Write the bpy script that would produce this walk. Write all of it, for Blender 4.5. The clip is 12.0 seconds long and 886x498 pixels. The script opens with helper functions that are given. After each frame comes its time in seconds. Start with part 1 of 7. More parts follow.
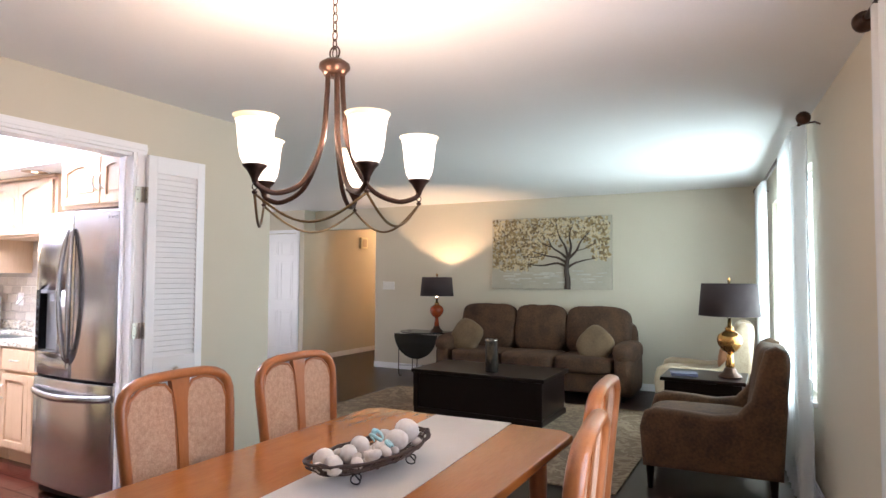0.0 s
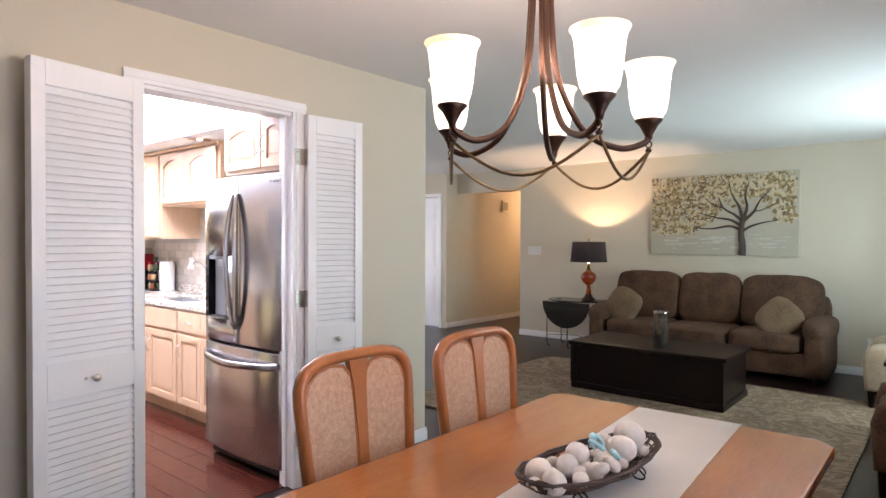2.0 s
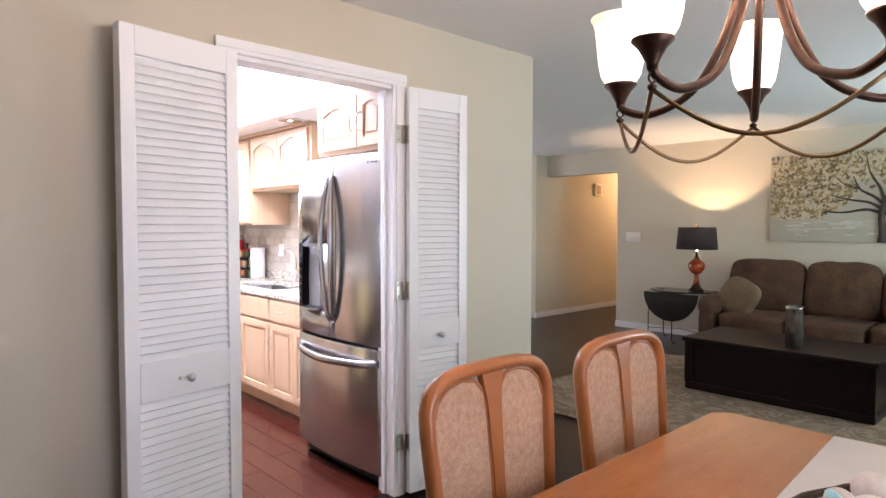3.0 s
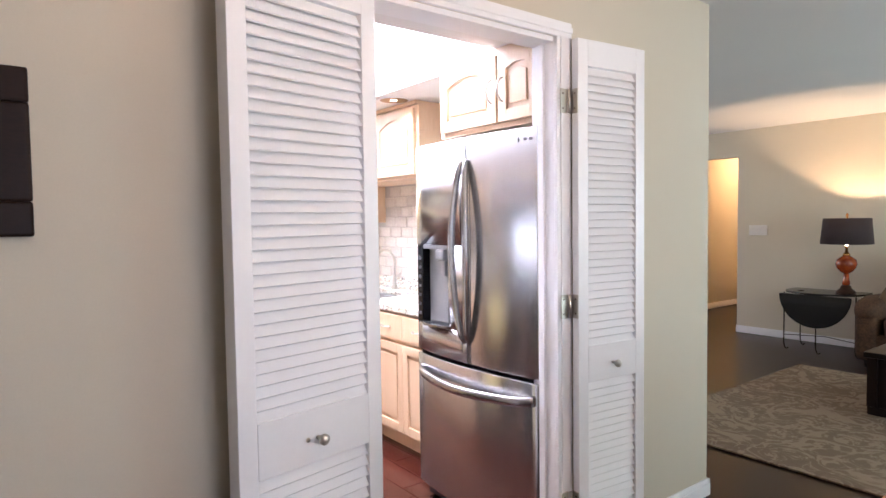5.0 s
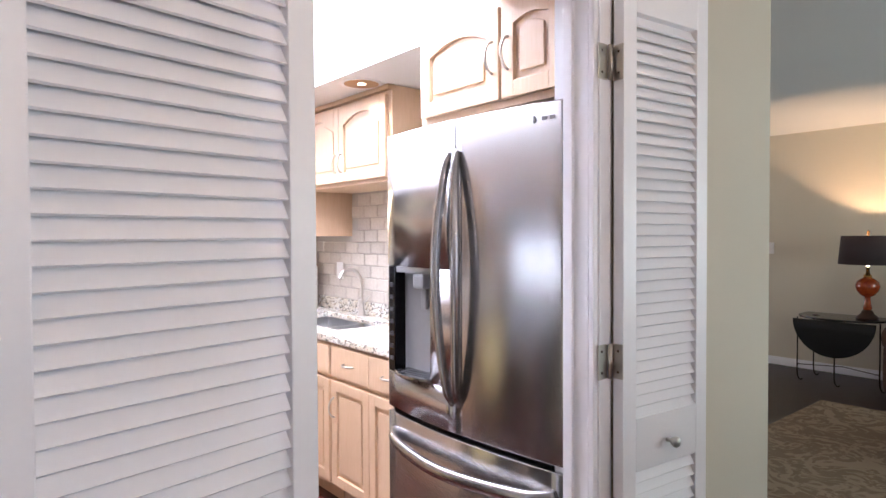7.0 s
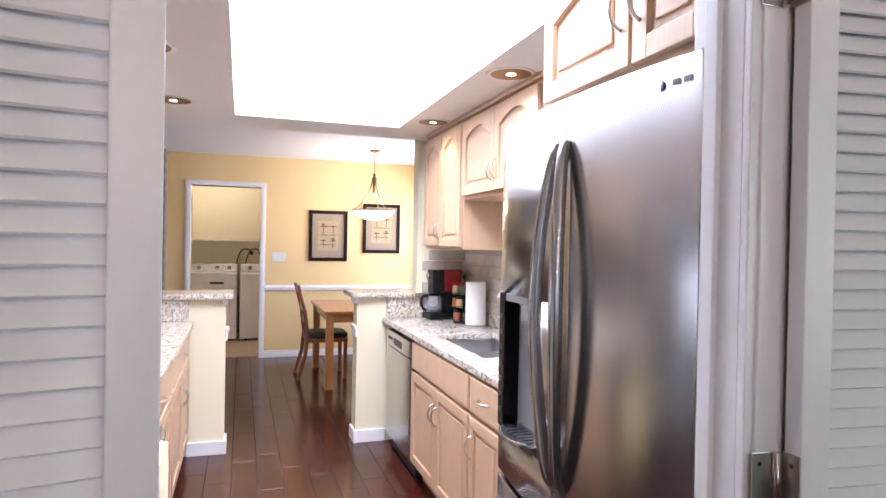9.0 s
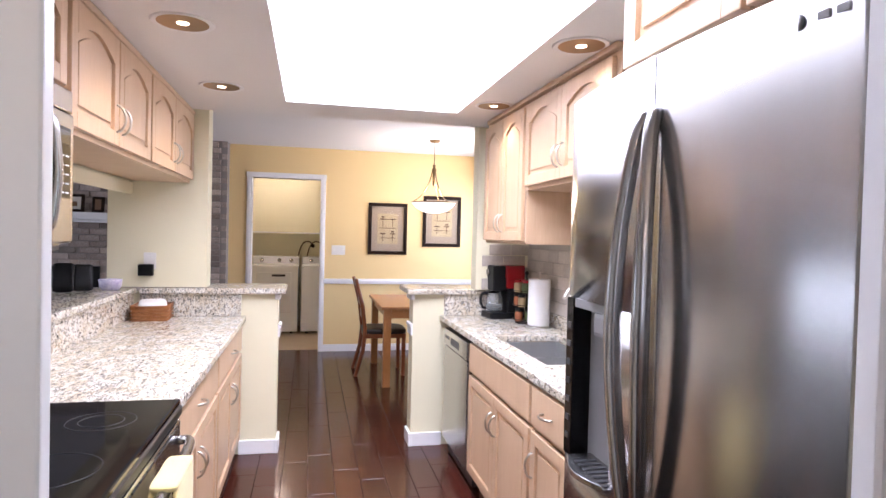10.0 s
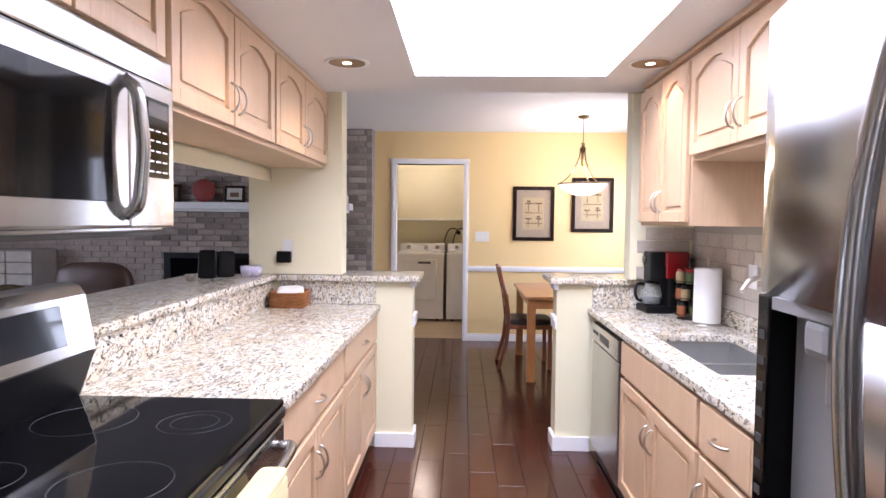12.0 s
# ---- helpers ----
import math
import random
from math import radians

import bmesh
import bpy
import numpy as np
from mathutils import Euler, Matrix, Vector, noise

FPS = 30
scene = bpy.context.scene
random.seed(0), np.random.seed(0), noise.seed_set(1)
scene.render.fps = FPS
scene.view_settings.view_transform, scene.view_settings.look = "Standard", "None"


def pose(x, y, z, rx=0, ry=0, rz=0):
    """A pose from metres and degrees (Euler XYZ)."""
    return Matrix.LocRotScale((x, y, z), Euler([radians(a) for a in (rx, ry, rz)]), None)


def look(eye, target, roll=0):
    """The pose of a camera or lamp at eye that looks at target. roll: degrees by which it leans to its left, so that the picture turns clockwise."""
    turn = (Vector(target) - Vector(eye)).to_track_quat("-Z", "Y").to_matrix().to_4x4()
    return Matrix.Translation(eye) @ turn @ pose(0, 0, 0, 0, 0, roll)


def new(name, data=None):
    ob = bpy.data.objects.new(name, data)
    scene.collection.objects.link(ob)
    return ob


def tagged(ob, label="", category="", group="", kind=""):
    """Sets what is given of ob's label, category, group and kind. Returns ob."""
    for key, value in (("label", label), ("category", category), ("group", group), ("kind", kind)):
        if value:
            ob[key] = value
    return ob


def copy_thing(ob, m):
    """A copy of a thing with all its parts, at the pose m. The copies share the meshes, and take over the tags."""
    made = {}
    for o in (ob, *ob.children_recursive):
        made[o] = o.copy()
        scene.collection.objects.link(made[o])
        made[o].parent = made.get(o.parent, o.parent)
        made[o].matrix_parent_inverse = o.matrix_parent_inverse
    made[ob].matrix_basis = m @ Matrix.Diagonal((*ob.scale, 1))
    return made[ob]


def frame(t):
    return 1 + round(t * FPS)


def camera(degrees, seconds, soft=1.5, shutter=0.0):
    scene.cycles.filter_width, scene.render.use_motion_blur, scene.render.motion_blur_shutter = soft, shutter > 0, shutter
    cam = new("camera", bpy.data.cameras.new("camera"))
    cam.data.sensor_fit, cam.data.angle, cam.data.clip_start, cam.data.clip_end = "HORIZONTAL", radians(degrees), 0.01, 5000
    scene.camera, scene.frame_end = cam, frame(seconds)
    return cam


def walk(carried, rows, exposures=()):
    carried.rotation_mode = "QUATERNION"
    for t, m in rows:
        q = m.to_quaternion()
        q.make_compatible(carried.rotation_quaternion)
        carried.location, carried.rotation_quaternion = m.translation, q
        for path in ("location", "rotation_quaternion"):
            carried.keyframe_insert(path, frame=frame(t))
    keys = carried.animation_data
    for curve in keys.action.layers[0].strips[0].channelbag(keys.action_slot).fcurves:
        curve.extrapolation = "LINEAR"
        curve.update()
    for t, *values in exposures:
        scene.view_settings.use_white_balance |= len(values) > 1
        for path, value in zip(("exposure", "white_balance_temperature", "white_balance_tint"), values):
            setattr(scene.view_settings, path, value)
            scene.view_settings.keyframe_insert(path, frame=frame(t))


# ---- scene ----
cam = camera(71.9, 12.0)
PATH = [
    (0, (3.235, 0.12, 1.377), (2.291, 1.881, 1.466), 0.3),
    (0.5, (3.211, 0.141, 1.37), (2.182, 1.855, 1.437), 0.4),
    (1, (3.115, 0.197, 1.369), (2.008, 1.862, 1.402), 0.3),
    (1.5, (2.969, 0.276, 1.378), (1.756, 1.865, 1.379), 0.4),
    (2, (2.815, 0.32, 1.386), (1.524, 1.847, 1.355), 0.2),
    (2.5, (2.653, 0.39, 1.38), (1.268, 1.832, 1.322), 0.2),
    (3, (2.428, 0.463, 1.387), (0.96, 1.819, 1.308), 0.1),
    (3.5, (2.239, 0.496, 1.387), (0.691, 1.759, 1.3), -0.0),
    (3.7, (2.149, 0.51, 1.387), (0.576, 1.741, 1.295), -0.1),
    (5.5, (1.424, 0.656, 1.398), (-0.165, 1.867, 1.306), -0.8),
    (6, (1.265, 0.752, 1.404), (-0.291, 2.005, 1.321), -0.8),
    (6.5, (1.107, 0.882, 1.396), (-0.413, 2.179, 1.327), -0.5),
    (6.7, (1.045, 0.937, 1.394), (-0.469, 2.242, 1.335), -0.5),
    (8.3, (0.87, 1.516, 1.389), (-0.945, 2.356, 1.387), 0.8),
    (8.5, (0.822, 1.547, 1.402), (-1.023, 2.32, 1.394), 0.6),
    (9, (0.769, 1.608, 1.416), (-1.13, 2.234, 1.399), 1.1),
    (9.5, (0.652, 1.666, 1.417), (-1.277, 2.195, 1.387), 1.3),
    (10, (0.527, 1.705, 1.419), (-1.426, 2.131, 1.376), 1.4),
    (10.5, (0.414, 1.716, 1.416), (-1.559, 2.036, 1.358), 1.5),
    (11, (0.324, 1.751, 1.415), (-1.666, 1.929, 1.343), 1.4),
    (11.5, (0.247, 1.792, 1.416), (-1.751, 1.826, 1.332), 1.1),
    (12, (0.194, 1.815, 1.398), (-1.802, 1.751, 1.305), 0.6),
]
walk(cam, [(t, look(eye, target, roll)) for t, eye, target, roll in PATH],
     exposures=[(0, 1.02, 5870, 24), (2.0, 1.03, 5870, 24), (3.7, 1.06, 5870, 24), (5.5, 1.12, 5870, 24), (6.7, 0.78, 5870, 24), (8.5, 0.36, 5870, 24), (12, 0.22, 5870, 24)])


# ---- light ----
world = bpy.data.worlds.new("world")
scene.world = world
world.use_nodes = True
wn = world.node_tree.nodes
sky = wn.new("ShaderNodeTexSky")
sky.sky_type, sky.sun_disc = "NISHITA", False
sky.sun_elevation, sky.sun_rotation = radians(50), radians(200)
wn["Background"].inputs["Strength"].default_value = 0.14
world.node_tree.links.new(sky.outputs["Color"], wn["Background"].inputs["Color"])

sun = new("sun", bpy.data.lights.new("sun", "SUN"))
sun.data.energy, sun.data.angle, sun.data.color = 1.0, radians(10), (1.0, 0.96, 0.9)
sun.matrix_world = pose(0, 0, 10, 40, 0, 160)


def lamp(name, kind, energy, color, m, size=0.1, size_y=None, spot=None):
    d = bpy.data.lights.new(name, kind)
    d.energy, d.color = energy, color
    if kind == "AREA":
        d.size = size
        if size_y:
            d.shape, d.size_y = "RECTANGLE", size_y
    else:
        d.shadow_soft_size = size
    if kind == "SPOT":
        d.spot_size, d.spot_blend = spot, 0.6
    ob = new(name, d)
    ob.matrix_world = m
    return ob


# ---- materials ----
def mat(name, color, rough=0.6, metal=0.0, second=None, scale=3.0, fine=60.0, amount=0.5, bump=0.0, stretch=(1, 1, 1),
        emit=None, strength=0.0, coat=0.0, sheen=0.0, alpha=None, random_tint=0.0, spec=0.5):
    """A painted, wooden, woven or metal surface with a broad and a fine variation."""
    m = bpy.data.materials.new(name)
    m.use_nodes = True
    nt = m.node_tree
    n, link = nt.nodes, nt.links.new
    p = n["Principled BSDF"]
    p.inputs["Roughness"].default_value = rough
    p.inputs["Metallic"].default_value = metal
    p.inputs["Specular IOR Level"].default_value = spec
    p.inputs["Coat Weight"].default_value = coat
    p.inputs["Sheen Weight"].default_value = sheen
    if second is None:
        second = tuple(c * 0.9 for c in color)
    tc = n.new("ShaderNodeTexCoord")
    mp = n.new("ShaderNodeMapping")
    mp.inputs["Scale"].default_value = stretch
    link(tc.outputs["Object"], mp.inputs["Vector"])
    broad, small = n.new("ShaderNodeTexNoise"), n.new("ShaderNodeTexNoise")
    for tex, sc in ((broad, scale), (small, fine)):
        tex.inputs["Scale"].default_value = sc
        tex.inputs["Detail"].default_value = 4
        link(mp.outputs["Vector"], tex.inputs["Vector"])
    add = n.new("ShaderNodeMath")
    add.operation = "MULTIPLY_ADD"
    add.inputs[1].default_value = 0.5
    link(small.outputs["Fac"], add.inputs[0])
    half = n.new("ShaderNodeMath")
    half.operation = "MULTIPLY"
    half.inputs[1].default_value = 0.5
    link(broad.outputs["Fac"], half.inputs[0])
    link(half.outputs[0], add.inputs[2])
    ramp = n.new("ShaderNodeMapRange")
    ramp.inputs["From Min"].default_value, ramp.inputs["From Max"].default_value = 0.5 - 0.25 / max(amount, 0.05) * 0.5, 0.5 + 0.25 / max(amount, 0.05) * 0.5
    link(add.outputs[0], ramp.inputs["Value"])
    mix = n.new("ShaderNodeMix")
    mix.data_type = "RGBA"
    mix.inputs["A"].default_value, mix.inputs["B"].default_value = (*color, 1), (*second, 1)
    link(ramp.outputs[0], mix.inputs["Factor"])
    out = mix.outputs["Result"]
    if random_tint:
        info = n.new("ShaderNodeObjectInfo")
        hsv = n.new("ShaderNodeHueSaturation")
        mr = n.new("ShaderNodeMapRange")
        mr.inputs["To Min"].default_value, mr.inputs["To Max"].default_value = 1 - random_tint, 1 + random_tint
        link(info.outputs["Random"], mr.inputs["Value"])
        link(mr.outputs[0], hsv.inputs["Value"])
        link(out, hsv.inputs["Color"])
        out = hsv.outputs["Color"]
    link(out, p.inputs["Base Color"])
    if bump:
        b = n.new("ShaderNodeBump")
        b.inputs["Strength"].default_value, b.inputs["Distance"].default_value = bump, 0.004
        link(add.outputs[0], b.inputs["Height"])
        link(b.outputs["Normal"], p.inputs["Normal"])
    if emit:
        p.inputs["Emission Color"].default_value = (*emit, 1)
        p.inputs["Emission Strength"].default_value = strength
    if alpha is not None:
        p.inputs["Alpha"].default_value = alpha
    return m


def glass_mat(name, color=(1, 1, 1), rough=0.0, alpha=0.12):
    m = mat(name, color, rough, spec=0.6, amount=0.1)
    m.node_tree.nodes["Principled BSDF"].inputs["Alpha"].default_value = alpha
    return m


def granite_mat():
    m = bpy.data.materials.new("granite")
    m.use_nodes = True
    nt = m.node_tree
    n, link = nt.nodes, nt.links.new
    p = n["Principled BSDF"]
    p.inputs["Roughness"].default_value = 0.16
    tc = n.new("ShaderNodeTexCoord")
    mp = n.new("ShaderNodeMapping")
    mp.inputs["Rotation"].default_value = (0.4, 0.3, 0.6)
    mp.inputs["Scale"].default_value = (1.0, 2.2, 1.6)
    link(tc.outputs["Object"], mp.inputs["Vector"])
    def noise_tex(scale, detail, rough=0.6, warp=0.0):
        t = n.new("ShaderNodeTexNoise")
        t.inputs["Scale"].default_value, t.inputs["Detail"].default_value = scale, detail
        t.inputs["Roughness"].default_value, t.inputs["Distortion"].default_value = rough, warp
        link(mp.outputs["Vector"], t.inputs["Vector"])
        return t
    def step(src, lo, hi):
        r = n.new("ShaderNodeMapRange")
        r.inputs["From Min"].default_value, r.inputs["From Max"].default_value = lo, hi
        link(src, r.inputs["Value"])
        return r.outputs[0]
    def over(a, b, fac):
        x = n.new("ShaderNodeMix")
        x.data_type = "RGBA"
        link(fac, x.inputs["Factor"])
        for sock, v in (("A", a), ("B", b)):
            if isinstance(v, tuple):
                x.inputs[sock].default_value = (*v, 1)
            else:
                link(v, x.inputs[sock])
        return x.outputs["Result"]
    c = over((0.66, 0.58, 0.45), (0.76, 0.73, 0.66), step(noise_tex(9, 3).outputs["Fac"], 0.4, 0.6))
    c = over(c, (0.38, 0.29, 0.19), step(noise_tex(40, 4, 0.6, 0.6).outputs["Fac"], 0.58, 0.63))
    c = over(c, (0.25, 0.235, 0.21), step(noise_tex(28, 6, 0.7, 1.2).outputs["Fac"], 0.53, 0.57))
    c = over(c, (0.03, 0.03, 0.03), step(noise_tex(52, 3, 0.6, 0.8).outputs["Fac"], 0.585, 0.625))
    link(c, p.inputs["Base Color"])
    return m


def rug_mat():
    m = mat("rug_wool", (0.20, 0.138, 0.085), 0.95, second=(0.145, 0.097, 0.058), scale=2.2, fine=160, amount=0.6, bump=0.6)
    nt = m.node_tree
    n, link = nt.nodes, nt.links.new
    p = n["Principled BSDF"]
    old = p.inputs["Base Color"].links[0].from_socket
    tc = n.new("ShaderNodeTexCoord")
    w = n.new("ShaderNodeTexVoronoi")
    w.inputs["Scale"].default_value = 3.6
    t = n.new("ShaderNodeTexNoise")
    t.inputs["Scale"].default_value, t.inputs["Detail"].default_value, t.inputs["Distortion"].default_value = 4.0, 2, 2.5
    link(tc.outputs["Object"], t.inputs["Vector"])
    link(t.outputs["Color"], w.inputs["Vector"])
    r = n.new("ShaderNodeMapRange")
    r.inputs["From Min"].default_value, r.inputs["From Max"].default_value = 0.42, 0.58
    link(w.outputs["Distance"], r.inputs["Value"])
    x = n.new("ShaderNodeMix")
    x.data_type = "RGBA"
    x.inputs["B"].default_value = (0.27, 0.205, 0.135, 1)
    link(r.outputs[0], x.inputs["Factor"])
    link(old, x.inputs["A"])
    link(x.outputs["Result"], p.inputs["Base Color"])
    return m


WALL = mat("beige_wall_paint", (0.61, 0.555, 0.445), 0.75, second=(0.575, 0.52, 0.415), scale=1.5, fine=180, bump=0.08)
KWALL = mat("pale_yellow_wall_paint", (0.80, 0.75, 0.55), 0.7, second=(0.77, 0.72, 0.52), scale=1.5, fine=180, bump=0.08)
YWALL = mat("golden_yellow_wall_paint", (0.82, 0.62, 0.31), 0.7, second=(0.79, 0.59, 0.29), scale=1.5, fine=180, bump=0.08)
CEIL = mat("white_ceiling_paint", (0.84, 0.83, 0.82), 0.9, second=(0.81, 0.80, 0.79), scale=2, fine=120, bump=0.12)
TRIM = mat("white_semigloss_paint", (0.87, 0.87, 0.885), 0.35, second=(0.84, 0.84, 0.855), scale=4, fine=90, bump=0.03)
STEEL = mat("brushed_stainless_steel", (0.46, 0.45, 0.445), 0.22, 1.0, second=(0.40, 0.39, 0.385), scale=6, fine=120, amount=0.5, bump=0.008, stretch=(12, 12, 0.12))
STEEL.node_tree.nodes["Principled BSDF"].inputs["Anisotropic"].default_value = 0.85
STEEL.node_tree.nodes["Principled BSDF"].inputs["Anisotropic Rotation"].default_value = 0.25
BRASS = mat("warm_brass_reflector", (0.40, 0.25, 0.12), 0.35, 0.8, scale=12, fine=90)
HANDLE = mat("satin_steel_handle", (0.36, 0.35, 0.345), 0.27, 1.0, second=(0.40, 0.39, 0.385), scale=8, fine=90)
NICKEL = mat("brushed_nickel", (0.62, 0.58, 0.52), 0.28, 1.0, scale=9, fine=120)
DARKGREY = mat("dark_grey_plastic", (0.035, 0.035, 0.04), 0.4, scale=8, fine=80)
BLACKGLASS = mat("black_ceramic_glass", (0.004, 0.004, 0.005), 0.06, spec=0.2, scale=4, fine=60)
BLACK = mat("black_plastic", (0.009, 0.009, 0.010), 0.35, spec=0.2, scale=8, fine=90)
MAPLE = mat("natural_maple", (0.70, 0.50, 0.33), 0.35, second=(0.60, 0.41, 0.25), scale=2.0, fine=26, amount=0.55, bump=0.05, stretch=(5, 5, 0.5))
GRANITE = granite_mat()
FLOORWOOD = mat("dark_cherry_floor", (0.062, 0.013, 0.008), 0.17, second=(0.036, 0.008, 0.005), scale=2.0, fine=30, amount=0.6, bump=0.06, stretch=(0.6, 6, 6), spec=0.4, random_tint=0.20)
FLOORDARK = mat("espresso_floor", (0.024, 0.011, 0.008), 0.28, second=(0.013, 0.006, 0.005), scale=2.0, fine=30, amount=0.6, bump=0.1, stretch=(6, 0.6, 6), spec=0.25)
GROUT = mat("floor_joint", (0.012, 0.005, 0.004), 0.8, scale=5, fine=80)
OAK = mat("honey_oak_varnish", (0.46, 0.165, 0.035), 0.20, second=(0.36, 0.115, 0.024), scale=2.2, fine=24, amount=0.6, bump=0.05, stretch=(6, 0.6, 6), coat=0.35)
OAKV = mat("honey_oak_frame", (0.49, 0.175, 0.052), 0.28, second=(0.37, 0.118, 0.032), scale=2.5, fine=30, amount=0.6, bump=0.05, stretch=(6, 6, 0.7), coat=0.3)
CANE = mat("woven_cane", (0.66, 0.41, 0.26), 0.7, second=(0.46, 0.25, 0.14), scale=60, fine=190, amount=0.8, bump=0.9)
CLOTH = mat("cream_linen", (0.62, 0.57, 0.50), 0.9, second=(0.56, 0.51, 0.44), scale=8, fine=220, amount=0.6, bump=0.4, sheen=0.2)
BRONZE = mat("oil_rubbed_bronze", (0.085, 0.045, 0.03), 0.38, 0.85, second=(0.05, 0.028, 0.02), scale=14, fine=120, amount=0.7)
ANTIQUE = mat("antique_brass", (0.20, 0.13, 0.06), 0.35, 0.9, scale=14, fine=120)
SHADE = mat("frosted_glass_shade", (0.95, 0.90, 0.80), 0.4, emit=(1.0, 0.84, 0.62), strength=1.3, scale=8, fine=60, amount=0.2)
BOWLSHADE = mat("alabaster_glass_bowl", (0.95, 0.90, 0.82), 0.4, emit=(1.0, 0.88, 0.70), strength=1.0, scale=9, fine=50, amount=0.4)
# the shade glass again; its weaker, warmer glow at the rim is put into the colour
SHADERIM = mat("dim_glow_rim", (0.95, 0.85, 0.62), 0.4, emit=(1.0, 0.74, 0.36), strength=0.5, scale=8, fine=60, amount=0.2)
BULB = mat("lit_bulb", (1, 0.9, 0.7), 0.4, emit=(1.0, 0.78, 0.5), strength=7, amount=0.1)
SOFA = mat("brown_chenille", (0.034, 0.014, 0.006), 0.85, second=(0.105, 0.050, 0.023), scale=6, fine=60, amount=0.9, bump=0.5)
TAUPE = mat("taupe_brocade", (0.20, 0.13, 0.068), 0.85, second=(0.10, 0.06, 0.03), scale=9, fine=90, amount=0.8, bump=0.5, sheen=0.08)
GOLDCH = mat("tan_velvet", (0.13, 0.065, 0.028), 0.8, second=(0.055, 0.027, 0.013), scale=7, fine=60, amount=0.9, bump=0.5)
PALECH = mat("pale_damask", (0.42, 0.34, 0.24), 0.85, second=(0.30, 0.22, 0.14), scale=8, fine=90, amount=0.8, bump=0.4, sheen=0.06)
ESPRESSO = mat("espresso_lacquer", (0.007, 0.004, 0.0035), 0.3, second=(0.012, 0.006, 0.005), scale=3, fine=40, stretch=(0.6, 6, 6), spec=0.2)
BLACKLAC = mat("black_lacquer", (0.010, 0.010, 0.011), 0.25, scale=4, fine=50, coat=0.3)
IRON = mat("dark_wrought_iron", (0.03, 0.022, 0.018), 0.5, 0.7, scale=14, fine=90)
AMBER = mat("amber_art_glass", (0.42, 0.07, 0.012), 0.08, second=(0.20, 0.02, 0.006), scale=10, fine=30, amount=0.9, coat=0.6)
GOLDGLASS = mat("gold_mercury_glass", (0.70, 0.40, 0.12), 0.12, 0.8, second=(0.45, 0.16, 0.04), scale=8, fine=30, amount=0.9)
SHADEDARK = mat("dark_drum_shade", (0.035, 0.022, 0.024), 0.85, second=(0.045, 0.03, 0.03), scale=8, fine=200, bump=0.3)
RUG = rug_mat()
SHELL = mat("white_seashell", (0.80, 0.74, 0.66), 0.45, second=(0.62, 0.52, 0.43), scale=12, fine=60, amount=0.6, bump=0.2, random_tint=0.12)
AQUA = mat("aqua_seashell", (0.30, 0.62, 0.64), 0.4, second=(0.55, 0.75, 0.74), scale=20, fine=60, amount=0.7)
TWIG = mat("brown_twig_wicker", (0.085, 0.05, 0.035), 0.7, second=(0.05, 0.03, 0.02), scale=20, fine=90, amount=0.7, bump=0.4)
MERCURY = mat("silver_mercury_glass", (0.55, 0.5, 0.45), 0.16, 0.9, second=(0.12, 0.09, 0.07), scale=18, fine=60, amount=0.9)
CANVAS = mat("painted_canvas_ground", (0.50, 0.46, 0.37), 0.8, second=(0.40, 0.37, 0.30), scale=4, fine=80, amount=0.6, bump=0.3)
MIST = mat("pale_grey_paint", (0.62, 0.60, 0.54), 0.8, second=(0.42, 0.41, 0.37), scale=7, fine=60, amount=0.7)
TREEPAINT = mat("dark_brown_paint", (0.055, 0.035, 0.025), 0.6, scale=10, fine=60)
LEAFS = [mat("leaf_paint_" + k, c, 0.6, second=tuple(v * 0.75 for v in c), scale=20, fine=90, random_tint=0.2)
         for k, c in (("ochre", (0.42, 0.30, 0.14)), ("cream", (0.60, 0.50, 0.32)), ("umber", (0.17, 0.115, 0.06)))]
SHEER = mat("sheer_voile", (0.92, 0.94, 0.96), 0.9, second=(0.86, 0.88, 0.90), scale=3, fine=300, amount=0.3)
GLASS = glass_mat("window_glass", (0.02, 0.025, 0.025), alpha=0.10)
CLEAR = glass_mat("clear_glass", (0.9, 0.95, 0.95), 0.02, 0.25)
BRICK = mat("grey_brown_brick", (0.27, 0.215, 0.185), 0.9, second=(0.42, 0.36, 0.325), scale=7, fine=60, amount=0.8, bump=0.6, random_tint=0.45)
WBRICK = mat("whitewashed_brick", (0.62, 0.58, 0.53), 0.9, second=(0.45, 0.41, 0.37), scale=7, fine=60, amount=0.8, bump=0.6, random_tint=0.15)
MORTAR = mat("grey_mortar", (0.30, 0.27, 0.25), 0.95, scale=8, fine=90, bump=0.4)
TILE = mat("cream_travertine_tile", (0.58, 0.52, 0.44), 0.45, second=(0.46, 0.40, 0.33), scale=8, fine=60, amount=0.7, bump=0.15, random_tint=0.12)
TILEGROUT = mat("tile_grout", (0.46, 0.42, 0.36), 0.9, scale=8, fine=90)
APPL = mat("white_enamel", (0.82, 0.82, 0.83), 0.25, second=(0.79, 0.79, 0.80), scale=4, fine=60)
BEIGETILE = mat("beige_floor_tile", (0.50, 0.40, 0.28), 0.5, second=(0.43, 0.33, 0.22), scale=5, fine=60, amount=0.6)
BASKET = mat("honey_wicker", (0.46, 0.19, 0.06), 0.6, second=(0.28, 0.10, 0.03), scale=24, fine=110, amount=0.8, bump=0.7)
PAPER = mat("white_paper", (0.84, 0.84, 0.83), 0.9, second=(0.80, 0.80, 0.79), scale=10, fine=180, bump=0.3)
RED = mat("red_enamel", (0.32, 0.012, 0.015), 0.22, coat=0.4, scale=6, fine=60)
REDCLOCK = mat("weathered_red_paint", (0.28, 0.03, 0.025), 0.6, scale=10, fine=60, amount=0.7)
